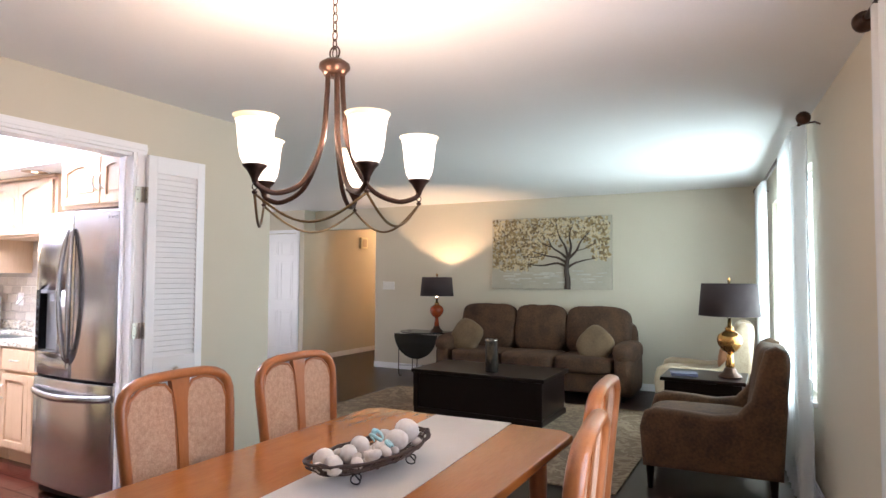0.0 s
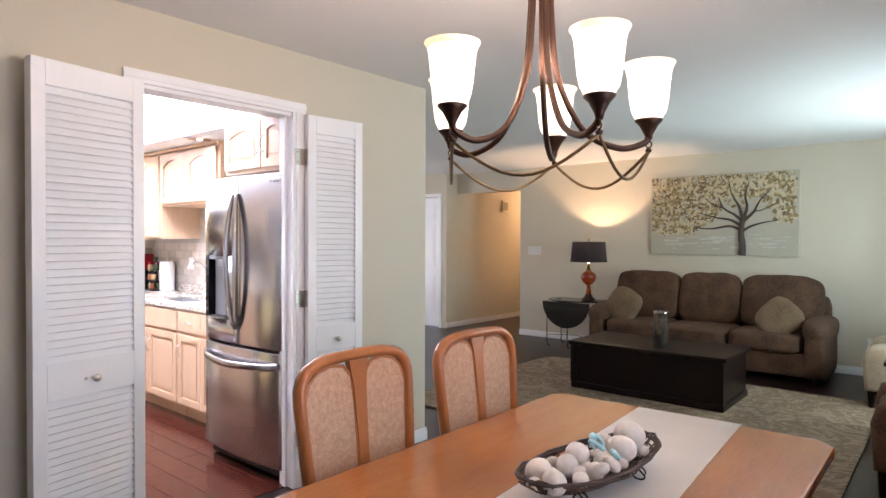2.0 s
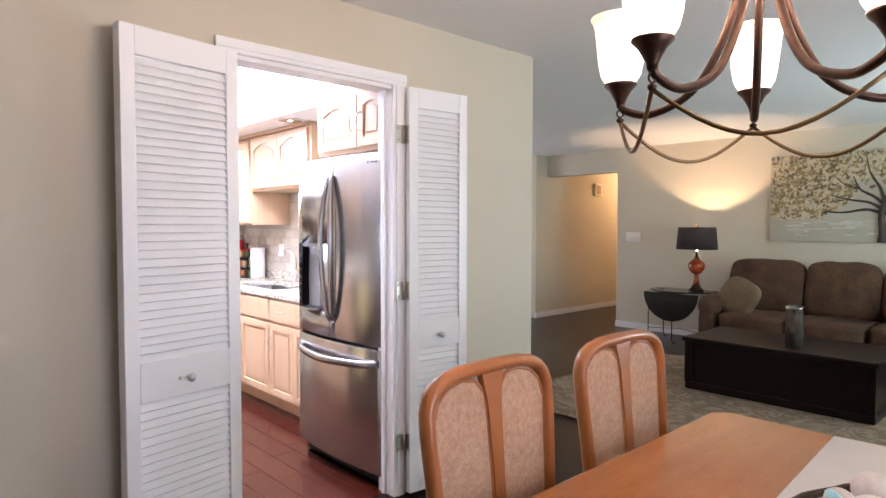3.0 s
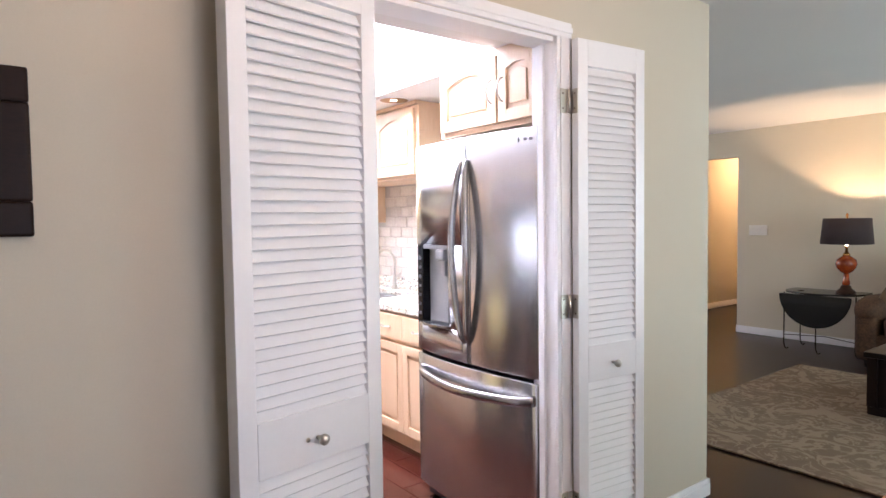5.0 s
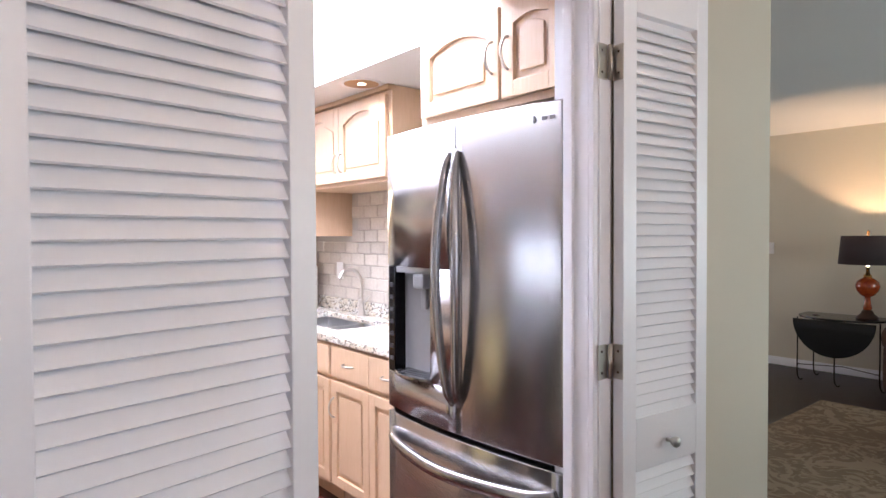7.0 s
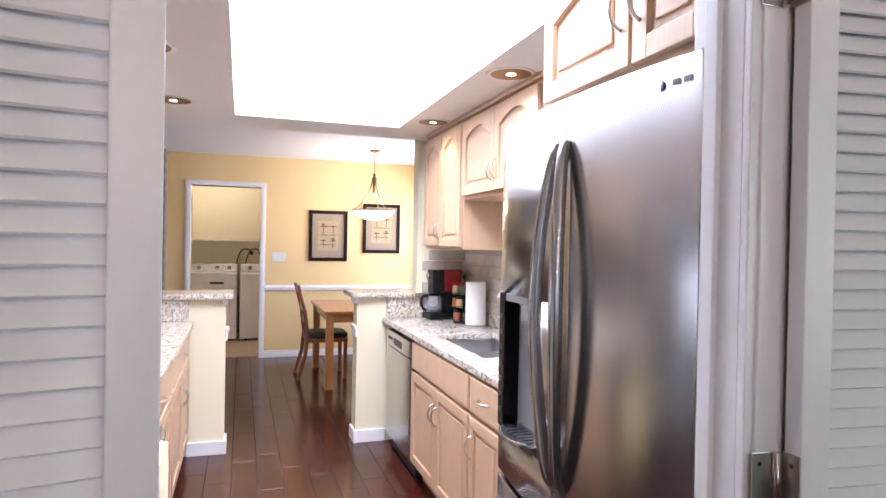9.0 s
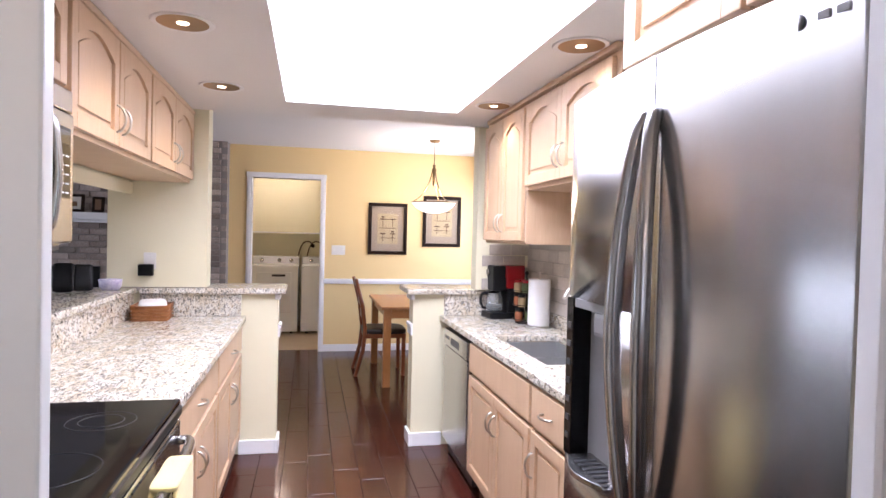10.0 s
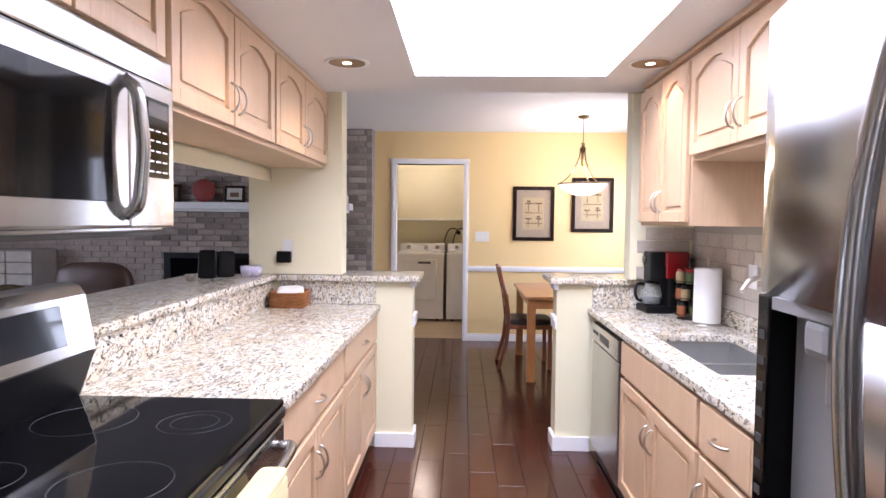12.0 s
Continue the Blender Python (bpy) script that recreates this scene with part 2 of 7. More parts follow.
TOWEL = mat("yellow_terry_towel", (0.80, 0.66, 0.30), 0.95, second=(0.72, 0.58, 0.24), scale=12, fine=260, bump=0.8, sheen=0.3)
LAVENDER = mat("lavender_polka_ceramic", (0.45, 0.40, 0.62), 0.4, second=(0.75, 0.72, 0.82), scale=40, fine=60, amount=0.9)
MATBOARD = mat("taupe_matboard", (0.52, 0.41, 0.30), 0.9, scale=6, fine=200)
PRINT = mat("aged_cream_print", (0.66, 0.52, 0.32), 0.9, second=(0.58, 0.44, 0.25), scale=7, fine=60, amount=0.6)
INK = mat("brown_ink", (0.16, 0.09, 0.05), 0.9, scale=9, fine=60)
FRAMEDARK = mat("dark_walnut_frame", (0.022, 0.010, 0.006), 0.4, second=(0.012, 0.006, 0.004), scale=6, fine=60, stretch=(1, 1, 4), spec=0.12)
SUNSET = mat("burnt_orange_print", (0.32, 0.085, 0.02), 0.6, second=(0.12, 0.028, 0.012), scale=3, fine=20, amount=0.8, stretch=(1, 0.6, 3))
SWITCH = mat("white_switch_plastic", (0.82, 0.81, 0.78), 0.35, scale=6, fine=60)
SPICE = [mat("spice_" + k, c, 0.6, scale=20, fine=90) for k, c in (("green", (0.10, 0.14, 0.05)), ("rust", (0.30, 0.09, 0.03)), ("tan", (0.40, 0.28, 0.14)))]
SCREEN = mat("dark_display_glass", (0.02, 0.024, 0.035), 0.08, coat=0.3, scale=4, fine=40)
SEATDARK = mat("dark_leather_seat", (0.03, 0.018, 0.015), 0.45, scale=9, fine=90, bump=0.2)
GRASS = mat("lawn", (0.07, 0.13, 0.035), 0.95, second=(0.045, 0.09, 0.022), scale=0.6, fine=30, amount=0.8)
LEAFGREEN = mat("tree_leaves", (0.06, 0.12, 0.03), 0.8, second=(0.10, 0.17, 0.05), scale=3, fine=20, amount=0.8)
BARK = mat("tree_bark", (0.10, 0.07, 0.05), 0.95, scale=5, fine=40, bump=0.6)

SINKSTEEL = mat("satin_sink_steel", (0.66, 0.66, 0.66), 0.34, 1.0, second=(0.60, 0.60, 0.60), scale=8, fine=120)
RECESS = mat("light_grey_satin_plastic", (0.26, 0.26, 0.27), 0.35, scale=6, fine=60)
# sheer cloth lets light through
_sh = SHEER.node_tree
_tr = _sh.nodes.new("ShaderNodeBsdfTranslucent")
_tr.inputs["Color"].default_value = (0.92, 0.95, 0.98, 1)
_tp = _sh.nodes.new("ShaderNodeBsdfTransparent")
_m1, _m2 = _sh.nodes.new("ShaderNodeMixShader"), _sh.nodes.new("ShaderNodeMixShader")
_m1.inputs["Fac"].default_value, _m2.inputs["Fac"].default_value = 0.55, 0.30
_sh.links.new(_sh.nodes["Principled BSDF"].outputs[0], _m1.inputs[1])
_sh.links.new(_tr.outputs[0], _m1.inputs[2])
_sh.links.new(_m1.outputs[0], _m2.inputs[1])
_sh.links.new(_tp.outputs[0], _m2.inputs[2])
_sh.links.new(_m2.outputs[0], _sh.nodes["Material Output"].inputs["Surface"])


# ---- mesh tools ----
def box(bm, x0, x1, y0, y1, z0, z1, bevel=0.0, seg=2):
    """Adds a box, its edges rounded by bevel."""
    x0, x1, y0, y1, z0, z1 = min(x0, x1), max(x0, x1), min(y0, y1), max(y0, y1), min(z0, z1), max(z0, z1)
    m = Matrix.Translation(((x0 + x1) / 2, (y0 + y1) / 2, (z0 + z1) / 2)) @ Matrix.Diagonal((x1 - x0, y1 - y0, z1 - z0, 1))
    r = bmesh.ops.create_cube(bm, size=1, matrix=m)
    if bevel:
        b = min(bevel, 0.45 * min(x1 - x0, y1 - y0, z1 - z0))
        es = list({e for v in r["verts"] for e in v.link_edges})
        bmesh.ops.bevel(bm, geom=es, offset=b, segments=seg, profile=0.6, affect="EDGES")
    return bm


def B(*args, **kw):
    return box(bmesh.new(), *args, **kw)


def lathe(bm, profile, n=24, m=None):
    """Turns (radius, height) pairs round the z axis."""
    rings = []
    for r, z in profile:
        ring = []
        for k in range(n):
            a = 2 * math.pi * k / n
            v = Vector((max(r, 1e-4) * math.cos(a), max(r, 1e-4) * math.sin(a), z))
            ring.append(bm.verts.new(m @ v if m else v))
        rings.append(ring)
    for a, b in zip(rings, rings[1:]):
        for k in range(n):
            f = bm.faces.new((a[k], a[(k + 1) % n], b[(k + 1) % n], b[k]))
            f.smooth = True
    if profile[0][0] > 1e-3:
        bm.faces.new(list(reversed(rings[0])))
    if profile[-1][0] > 1e-3:
        bm.faces.new(rings[-1])
    return bm


def tube(bm, pts, r, n=8, closed=False, flat=1.0):
    """A rod along pts; r may be one radius or one for each point."""
    pts = [Vector(p) for p in pts]
    rings = []
    s = None
    for i, p in enumerate(pts):
        if closed:
            d = pts[(i + 1) % len(pts)] - pts[i - 1]
        else:
            d = pts[min(i + 1, len(pts) - 1)] - pts[max(i - 1, 0)]
        d.normalize()
        if s is None:
            s = d.cross(Vector((0, 0, 1)))
            if s.length < 0.3:
                s = d.cross(Vector((0, 1, 0)))
        s = s - d * s.dot(d)
        s.normalize()
        u = s.cross(d).normalized()
        rr = r[i] if isinstance(r, (list, tuple)) else r
        rings.append([bm.verts.new(p + rr * (math.cos(2 * math.pi * k / n) * s + flat * math.sin(2 * math.pi * k / n) * u)) for k in range(n)])
    pairs = list(zip(rings, rings[1:])) + ([(rings[-1], rings[0])] if closed else [])
    for a, b in pairs:
        for k in range(n):
            f = bm.faces.new((a[k], a[(k + 1) % n], b[(k + 1) % n], b[k]))
            f.smooth = True
    if not closed:
        bm.faces.new(list(reversed(rings[0])))
        bm.faces.new(rings[-1])
    return bm


def curve(points, steps=8):
    """Points along a smooth line through the given ones."""
    P = [Vector(p) for p in points]
    P = [2 * P[0] - P[1]] + P + [2 * P[-1] - P[-2]]
    out = []
    for i in range(1, len(P) - 2):
        for k in range(steps):
            t = k / steps
            a, b, c, d = P[i - 1], P[i], P[i + 1], P[i + 2]
            out.append(0.5 * ((2 * b) + (c - a) * t + (2 * a - 5 * b + 4 * c - d) * t * t + (3 * b - a - 3 * c + d) * t ** 3))
    out.append(P[-2])
    return out


def cushion(bm, c, size, p=5.0, cuts=9, wob=0.0, m=None):
    """A stuffed block with full faces and soft edges."""
    r = bmesh.ops.create_cube(bm, size=2)
    bmesh.ops.subdivide_edges(bm, edges=list({e for v in r["verts"] for e in v.link_edges}), cuts=cuts, use_grid_fill=True)
    fresh = [v for v in bm.verts if not v.tag]
    for v in fresh:
        v.tag = True
        x, y, z = v.co
        k = (abs(x) ** p + abs(y) ** p + abs(z) ** p) ** (1 / p)
        q = Vector((x / k * size[0] / 2, y / k * size[1] / 2, z / k * size[2] / 2))
        if wob:
            q += q.normalized() * wob * noise.noise(q * 7 + Vector(c))
        if m:
            q = m @ q
        v.co = q + Vector(c)
        for f in v.link_faces:
            f.smooth = True
    return bm


def outline(bm, pts, depth, axis="y", at=0.0, bevel=0.0):
    """A flat plate with the outline pts (u, v), depth thick along the axis."""
    put = {"y": lambda u, v, d: (u, d, v), "x": lambda u, v, d: (d, u, v), "z": lambda u, v, d: (u, v, d)}[axis]
    a = [bm.verts.new(put(u, v, at)) for u, v in pts]
    b = [bm.verts.new(put(u, v, at + depth)) for u, v in pts]
    f1, f2 = bm.faces.new(a), bm.faces.new(list(reversed(b)))
    for i in range(len(a)):
        j = (i + 1) % len(a)
        bm.faces.new((a[j], a[i], b[i], b[j]))
    bmesh.ops.recalc_face_normals(bm, faces=bm.faces)
    if bevel:
        es = list(set(f1.edges) | set(f2.edges))
        bmesh.ops.bevel(bm, geom=es, offset=bevel, segments=2, profile=0.6, affect="EDGES")
    return bm


def mesh_of(name, bm, material):
    me = bpy.data.meshes.new(name)
    bm.to_mesh(me)
    bm.free()
    me.materials.append(material)
    return me


def part(name, bm, material, parent, label=""):
    """Links a bmesh as one mesh under a thing or a part."""
    ob = new(name, mesh_of(name, bm, material))
    ob.parent = parent
    if label:
        ob["label"] = label
    return ob


def share(name, me, parent, m=None):
    ob = new(name, me)
    ob.parent = parent
    if m is not None:
        ob.matrix_basis = m
    return ob


def thing(name, label, category, m=None, group="", kind=""):
    ob = new(name)
    ob.empty_display_size = 0.1
    if m is not None:
        ob.matrix_basis = m
    return tagged(ob, label, category, group, kind)


def solid(name, bm, material, label, category, m=None, group="", kind=""):
    ob = new(name, mesh_of(name, bm, material))
    if m is not None:
        ob.matrix_basis = m
    return tagged(ob, label, category, group, kind)


def setting(name, bm, material, label, category="wall", m=None):
    return solid(name, bm, material, label, category, m, kind="structure")


AT = pose


# ---- structure ----
def wall(name, material, label, axis, at, thick, u0, u1, z0, z1, holes=(), m=None, category="wall"):
    """A wall along x or y with openings (u0, u1, z0, z1) through it."""
    bm = bmesh.new()
    put = (lambda a, b, c, d: box(bm, a, b, at, at + thick, c, d)) if axis == "x" else (lambda a, b, c, d: box(bm, at, at + thick, a, b, c, d))
    u = u0
    for a, b, c, d in sorted(holes):
        if a > u:
            put(u, a, z0, z1)
        if c > z0:
            put(a, b, z0, c)
        if d < z1:
            put(a, b, d, z1)
        u = b
    if u < u1:
        put(u, u1, z0, z1)
    return setting(name, bm, material, label, category, m)


H, KH = 2.42, 2.145          # room and kitchen ceiling heights
OY0, OY1, OZ = 1.445, 2.372, 2.082   # kitchen doorway
BACK = -2.6

WW = pose(3.60, 3.29, 0, 0, 0, 5.17)    # the window wall's own frame: y along it, x outward
wall("wall_west", WALL, "beige painted wall with a doorway to the kitchen", "y", -0.11, 0.11, BACK, 3.46, 0, H, [(OY0, OY1, 0, OZ)])
wall("wall_window", WALL, "beige painted wall with two curtained windows", "y", 0, 0.16, -6.2, 4.9, 0, H + 0.0, [(-2.55, -1.0, 0.6, 2.12), (1.35, 3.75, 0.6, 2.12)], WW)
wall("wall_north", WALL, "beige painted living room wall", "x", 7.888, 0.13, -2.10, 3.4, 0, H)
wall("wall_header", WALL, "beige header over the hall opening", "x", 7.888, 0.13, -3.29, -2.10, 2.11, H)
wall("wall_hall_east", WALL, "beige hall wall", "y", -2.10, 0.12, 8.018, 11.5, 0, H)
wall("wall_hall_west", WALL, "beige hall wall", "y", -3.42, 0.12, 7.63, 11.5, 0, H)
wall("wall_hall_end", WALL, "beige hall end wall", "x", 11.5, 0.12, -3.42, -2.0, 0, H)
wall("wall_foyer_door", WALL, "beige foyer wall with a panelled door", "x", 7.63, 0.12, -4.9, -3.42, 0, H, [(-4.20, -3.44, 0, 2.06)])
wall("wall_foyer_west", WALL, "beige foyer wall with an unseen entry window", "y", -5.02, 0.12, 3.45, 7.75, 0, H, [(5.0, 6.6, 0.5, 2.05)])
wall("wall_dining_south", WALL, "beige dining room end wall", "x", BACK - 0.12, 0.12, -0.11, 4.3, 0, H)
wall("wall_kitchen_north", KWALL, "pale yellow kitchen wall behind the cabinets", "x", 3.17, 0.14, -3.52, -0.11, 0, H)
wall("wall_foyer_south", WALL, "beige foyer side of the kitchen wall", "x", 3.31, 0.15, -3.52, -0.11, 0, H)
wall("wall_nook_jog", YWALL, "yellow breakfast room return wall", "y", -3.52, 0.12, 3.45, 3.8, 0, H)
wall("wall_nook_north", YWALL, "yellow breakfast room wall with a window", "x", 3.8, 0.15, -6.9, -3.40, 0, H, [(-6.75, -5.0, 0.92, 2.03)])
wall("wall_nook_west", YWALL, "golden yellow breakfast room wall with a laundry doorway", "y", -7.02, 0.12, -4.2, 3.8, 0, H, [(1.04, 1.82, 0, 2.05)])
wall("wall_family_south", WALL, "family room end wall", "x", -4.32, 0.12, -7.02, -0.11, 0, H, [(-4.6, -2.6, 0.7, 2.0)])
wall("wall_family_east", WALL, "family room side wall", "y", -0.22, 0.11, -4.2, 0.52, 0, H)
wall("wall_bar_header", KWALL, "pale yellow header over the pass-through", "x", 0.52, 0.13, -3.42, -0.11, 1.68, KH)
wall("wall_bar_lower", KWALL, "pale yellow half wall behind the counter", "x", 0.52, 0.13, -3.52, -0.11, 0, 1.025)
wall("wall_pier_left", KWALL, "pale yellow pier at the end of the pass-through", "x", 0.52, 0.565, -3.62, -3.47, 1.065, H)
wall("wall_pier_right", KWALL, "pale yellow pier beside the wall cabinets", "x", 2.79, 0.38, -3.52, -3.40, 1.065, H)
wall("wall_laundry_north", KWALL, "cream laundry wall", "x", 2.3, 0.1, -9.0, -7.02, 0, H)
wall("wall_laundry_south", KWALL, "cream laundry wall", "x", 0.3, 0.1, -9.0, -7.02, 0, H)
wall("wall_laundry_back", KWALL, "cream laundry wall", "y", -9.1, 0.1, 0.3, 2.4, 0, H)

# dropped kitchen ceiling with the skylight well
SX0, SX1, SY0, SY1 = -3.0, -0.42, 1.56, 2.54
bm = bmesh.new()
for a in ((-3.40, SX0, 0.52, 3.17), (SX1, -0.11, 0.52, 3.17), (SX0, SX1, 0.52, SY0), (SX0, SX1, SY1, 3.17)):
    box(bm, *a, KH, KH + 0.06)
box(bm, -3.40, -3.34, 0.52, 3.17, KH + 0.06, H)
setting("ceiling_kitchen", bm, CEIL, "white dropped kitchen ceiling", "ceiling")
bm = bmesh.new()
for a in ((SX0 - 0.05, SX0, SY0 - 0.05, SY1 + 0.05), (SX1, SX1 + 0.05, SY0 - 0.05, SY1 + 0.05), (SX0, SX1, SY0 - 0.05, SY0), (SX0, SX1, SY1, SY1 + 0.05)):
    box(bm, *a, KH + 0.06, 2.95)
setting("skylight_well", bm, TRIM, "white skylight shaft", "skylight")
sk = part("skylight_pane", B(SX0 - 0.05, SX1 + 0.05, SY0 - 0.05, SY1 + 0.05, 2.952, 2.965), GLASS, None)
tagged(sk, "clear skylight glazing over the shaft", "skylight", kind="structure")
sk.visible_shadow = False
bm = bmesh.new()
box(bm, -0.11, 4.4, BACK - 0.12, 8.02, H, H + 0.1)
box(bm, -5.02, -0.11, 3.31, 8.02, H, H + 0.1)
box(bm, -3.42, -2.0, 8.02, 11.62, H, H + 0.1)
setting("ceiling", bm, CEIL, "white painted ceiling", "ceiling")
bm = bmesh.new()
box(bm, -7.02, -3.40, -4.32, 3.95, H, H + 0.1)
box(bm, -3.40, -0.11, -4.32, 0.60, H, H + 0.1)
box(bm, -9.1, -7.02, 0.3, 2.4, H, H + 0.1)
setting("ceiling_nook", bm, CEIL, "white breakfast and family room ceiling", "ceiling")

# floors
setting("floor", B(-0.055, 4.5, BACK - 0.2, 8.0, -0.1, -0.004), FLOORDARK, "dark espresso hardwood floor", "floor")
setting("floor_foyer", B(-5.1, -0.055, 3.31, 11.7, -0.1, -0.004), FLOORDARK, "dark espresso hardwood foyer floor", "floor")
kitchen_floor = setting("floor_kitchen", B(-7.02, -0.055, -4.4, 3.31, -0.1, -0.005), GROUT, "dark cherry plank kitchen floor", "floor")
setting("floor_nook", B(-7.02, -3.4, 3.31, 3.95, -0.1, -0.006), FLOORDARK, "dark plank floor", "floor")
setting("floor_laundry", B(-9.1, -7.02, 0.3, 2.4, -0.1, -0.002), BEIGETILE, "beige laundry floor tile", "floor")
setting("ground", B(-300, 300, -300, 300, -0.45, -0.35), GRASS, "green lawn round the house", "ground")


def baseboard(name, axis, at, out, u0, u1, mm=None, h=0.085):
    bm = bmesh.new()
    a, b = (at, at + out * 0.014)
    c, d = (at, at + out * 0.009)
    if axis == "x":
        box(bm, u0, u1, a, b, 0, h * 0.72, 0.003)
        box(bm, u0, u1, c, d, h * 0.72, h, 0.003)
    else:
        box(bm, a, b, u0, u1, 0, h * 0.72, 0.003)
        box(bm, c, d, u0, u1, h * 0.72, h, 0.003)
    return setting(name, bm, TRIM, "white moulded baseboard", "baseboard", mm)


baseboard("baseboard_1", "x", 7.888, -1, -2.10, 3.19)
baseboard("baseboard_2", "y", -3.30, 1, 7.63, 11.5)
baseboard("baseboard_3", "y", 0.0, 1, BACK, OY0 - 0.08)
baseboard("baseboard_4", "y", 0.0, 1, OY1 + 0.08, 3.46)
baseboard("baseboard_9", "x", 3.46, 1, -3.4, 0.014)
baseboard("baseboard_5", "y", 0.0, -1, -6.0, 4.6, WW)
baseboard("baseboard_6", "y", -6.90, 1, 1.88, 3.8)
baseboard("baseboard_7", "y", -6.90, 1, 0.75, 0.97)
baseboard("baseboard_8", "y", -2.10, -1, 7.888, 11.5)


def casing(name, axis, at, out, u0, u1, z, w=0.07, wl=None, wr=None):
    """A moulded door casing: two legs and a head."""
    bm = bmesh.new()
    wl, wr = wl or w, wr or w
    for a, b, c, d in ((u0 - wl, u0, 0, z), (u1, u1 + wr, 0, z), (u0 - wl + (0.03 if wl < w else -0.006), u1 + wr + 0.006, z, z + w)):
        for k, (t, inset) in enumerate(((0.016, 0.0), (0.022, 0.018))):
            lo, hi = at, at + out * t
            e = min(inset, (b - a) * 0.3) if d - c > 0.2 else 0
            g = inset if d - c < 0.2 else 0
            if axis == "y":
                box(bm, lo, hi, a + e, b - e, c + g, d - g, 0.003)
            else:
                box(bm, a + e, b - e, lo, hi, c + g, d - g, 0.003)
    return setting(name, bm, TRIM, "white moulded door casing", "door trim")


casing("trim_kitchen_door", "y", 0.0, 1, OY0 + 0.018, OY1 - 0.018, OZ, 0.058, 0.03, 0.081)
casing("trim_laundry_door", "y", -6.90, 1, 1.04, 1.82, 2.05, 0.06)
casing("trim_foyer_door", "x", 7.63, -1, -4.20, -3.44, 2.06, 0.05)
bm = bmesh.new()
box(bm, -0.113, 0.0, OY0 - 0.002, OY0 + 0.018, 0, OZ, 0.002)
box(bm, -0.113, 0.0, OY1 - 0.018, OY1 + 0.002, 0, OZ, 0.002)
box(bm, -0.113, 0.0, OY0 + 0.018, OY1 - 0.018, OZ - 0.02, OZ, 0.002)
box(bm, -0.075, -0.045, OY1 - 0.03, OY1 - 0.018, 0, OZ - 0.02, 0.002)
setting("door_jamb", bm, TRIM, "white painted door jamb with a stop", "door trim")
bm = bmesh.new()
box(bm, -7.03, -6.89, 1.02, 1.04, 0, 2.05, 0.002)
box(bm, -7.03, -6.89, 1.82, 1.84, 0, 2.05, 0.002)
box(bm, -7.03, -6.89, 1.02, 1.84, 2.05, 2.07, 0.002)
setting("laundry_jamb", bm, TRIM, "white painted laundry door jamb", "door trim")
bm = bmesh.new()
box(bm, -6.898, -6.875, 1.88, 3.8, 0.815, 0.835, 0.004)
box(bm, -6.898, -6.868, 1.88, 3.8, 0.835, 0.862, 0.006)
box(bm, -6.898, -6.878, 1.88, 3.8, 0.862, 0.875, 0.004)
setting("chair_rail", bm, TRIM, "white moulded chair rail", "trim")


def window(name, axis, at, thick, u0, u1, z0, z1, mm=None, sashes=2):
    """A sash window in its opening, with frame, meeting rails, panes and a sill."""
    w = thing(name, "white framed sash window with clear panes", "window", mm, kind="structure")
    def put(bm, a, b, c, d, lo, hi, bev=0.004):
        return box(bm, lo, hi, a, b, c, d, bev) if axis == "y" else box(bm, a, b, lo, hi, c, d, bev)
    bm = bmesh.new()
    lo, hi = at + thick * 0.35, at + thick * 0.75
    for a, b, c, d in ((u0, u0 + 0.05, z0, z1), (u1 - 0.05, u1, z0, z1), (u0 + 0.05, u1 - 0.05, z0, z0 + 0.05), (u0 + 0.05, u1 - 0.05, z1 - 0.05, z1)):
        put(bm, a, b, c, d, lo, hi)
    part("window_frame", bm, TRIM, w)
    step = (u1 - u0 - 0.1) / sashes
    for k in range(sashes):
        a = u0 + 0.05 + k * step
        bm = bmesh.new()
        if k:
            put(bm, a - 0.025, a + 0.025, z0 + 0.05, z1 - 0.05, lo, hi)
        zm = (z0 + z1) / 2
        put(bm, a + 0.025, a + step - 0.025, zm - 0.022, zm + 0.022, lo + 0.01, hi - 0.01)
        part("meeting_rail", bm, TRIM, w)
        for c, d in ((z0 + 0.05, zm - 0.022), (zm + 0.022, z1 - 0.05)):
            g = part("pane", put(bmesh.new(), a, a + step, c, d, (lo + hi) / 2 - 0.002, (lo + hi) / 2 + 0.002, 0), GLASS, w)
            g.visible_shadow = False
    s = 1 if thick < 0 else -1
    part("window_sill", put(bmesh.new(), u0 - 0.03, u1 + 0.03, z0 - 0.03, z0, at + s * 0.03, at + thick * 0.35), TRIM, w)
    return w


window("window_1", "y", 0, 0.16, 1.35, 3.75, 0.6, 2.12, WW, 3)
window("window_2", "y", 0, 0.16, -2.55, -1.0, 0.6, 2.12, WW, 2)
window("window_3", "x", 3.8, 0.15, -6.75, -5.0, 0.92, 2.03, None, 2)
# entry window out of view, added with its lamp to light the foyer door
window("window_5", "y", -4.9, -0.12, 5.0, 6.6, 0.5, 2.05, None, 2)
# family room window out of view, added to let light in
window("window_added", "x", -4.2, -0.12, -4.6, -2.6, 0.7, 2.0, None, 2)

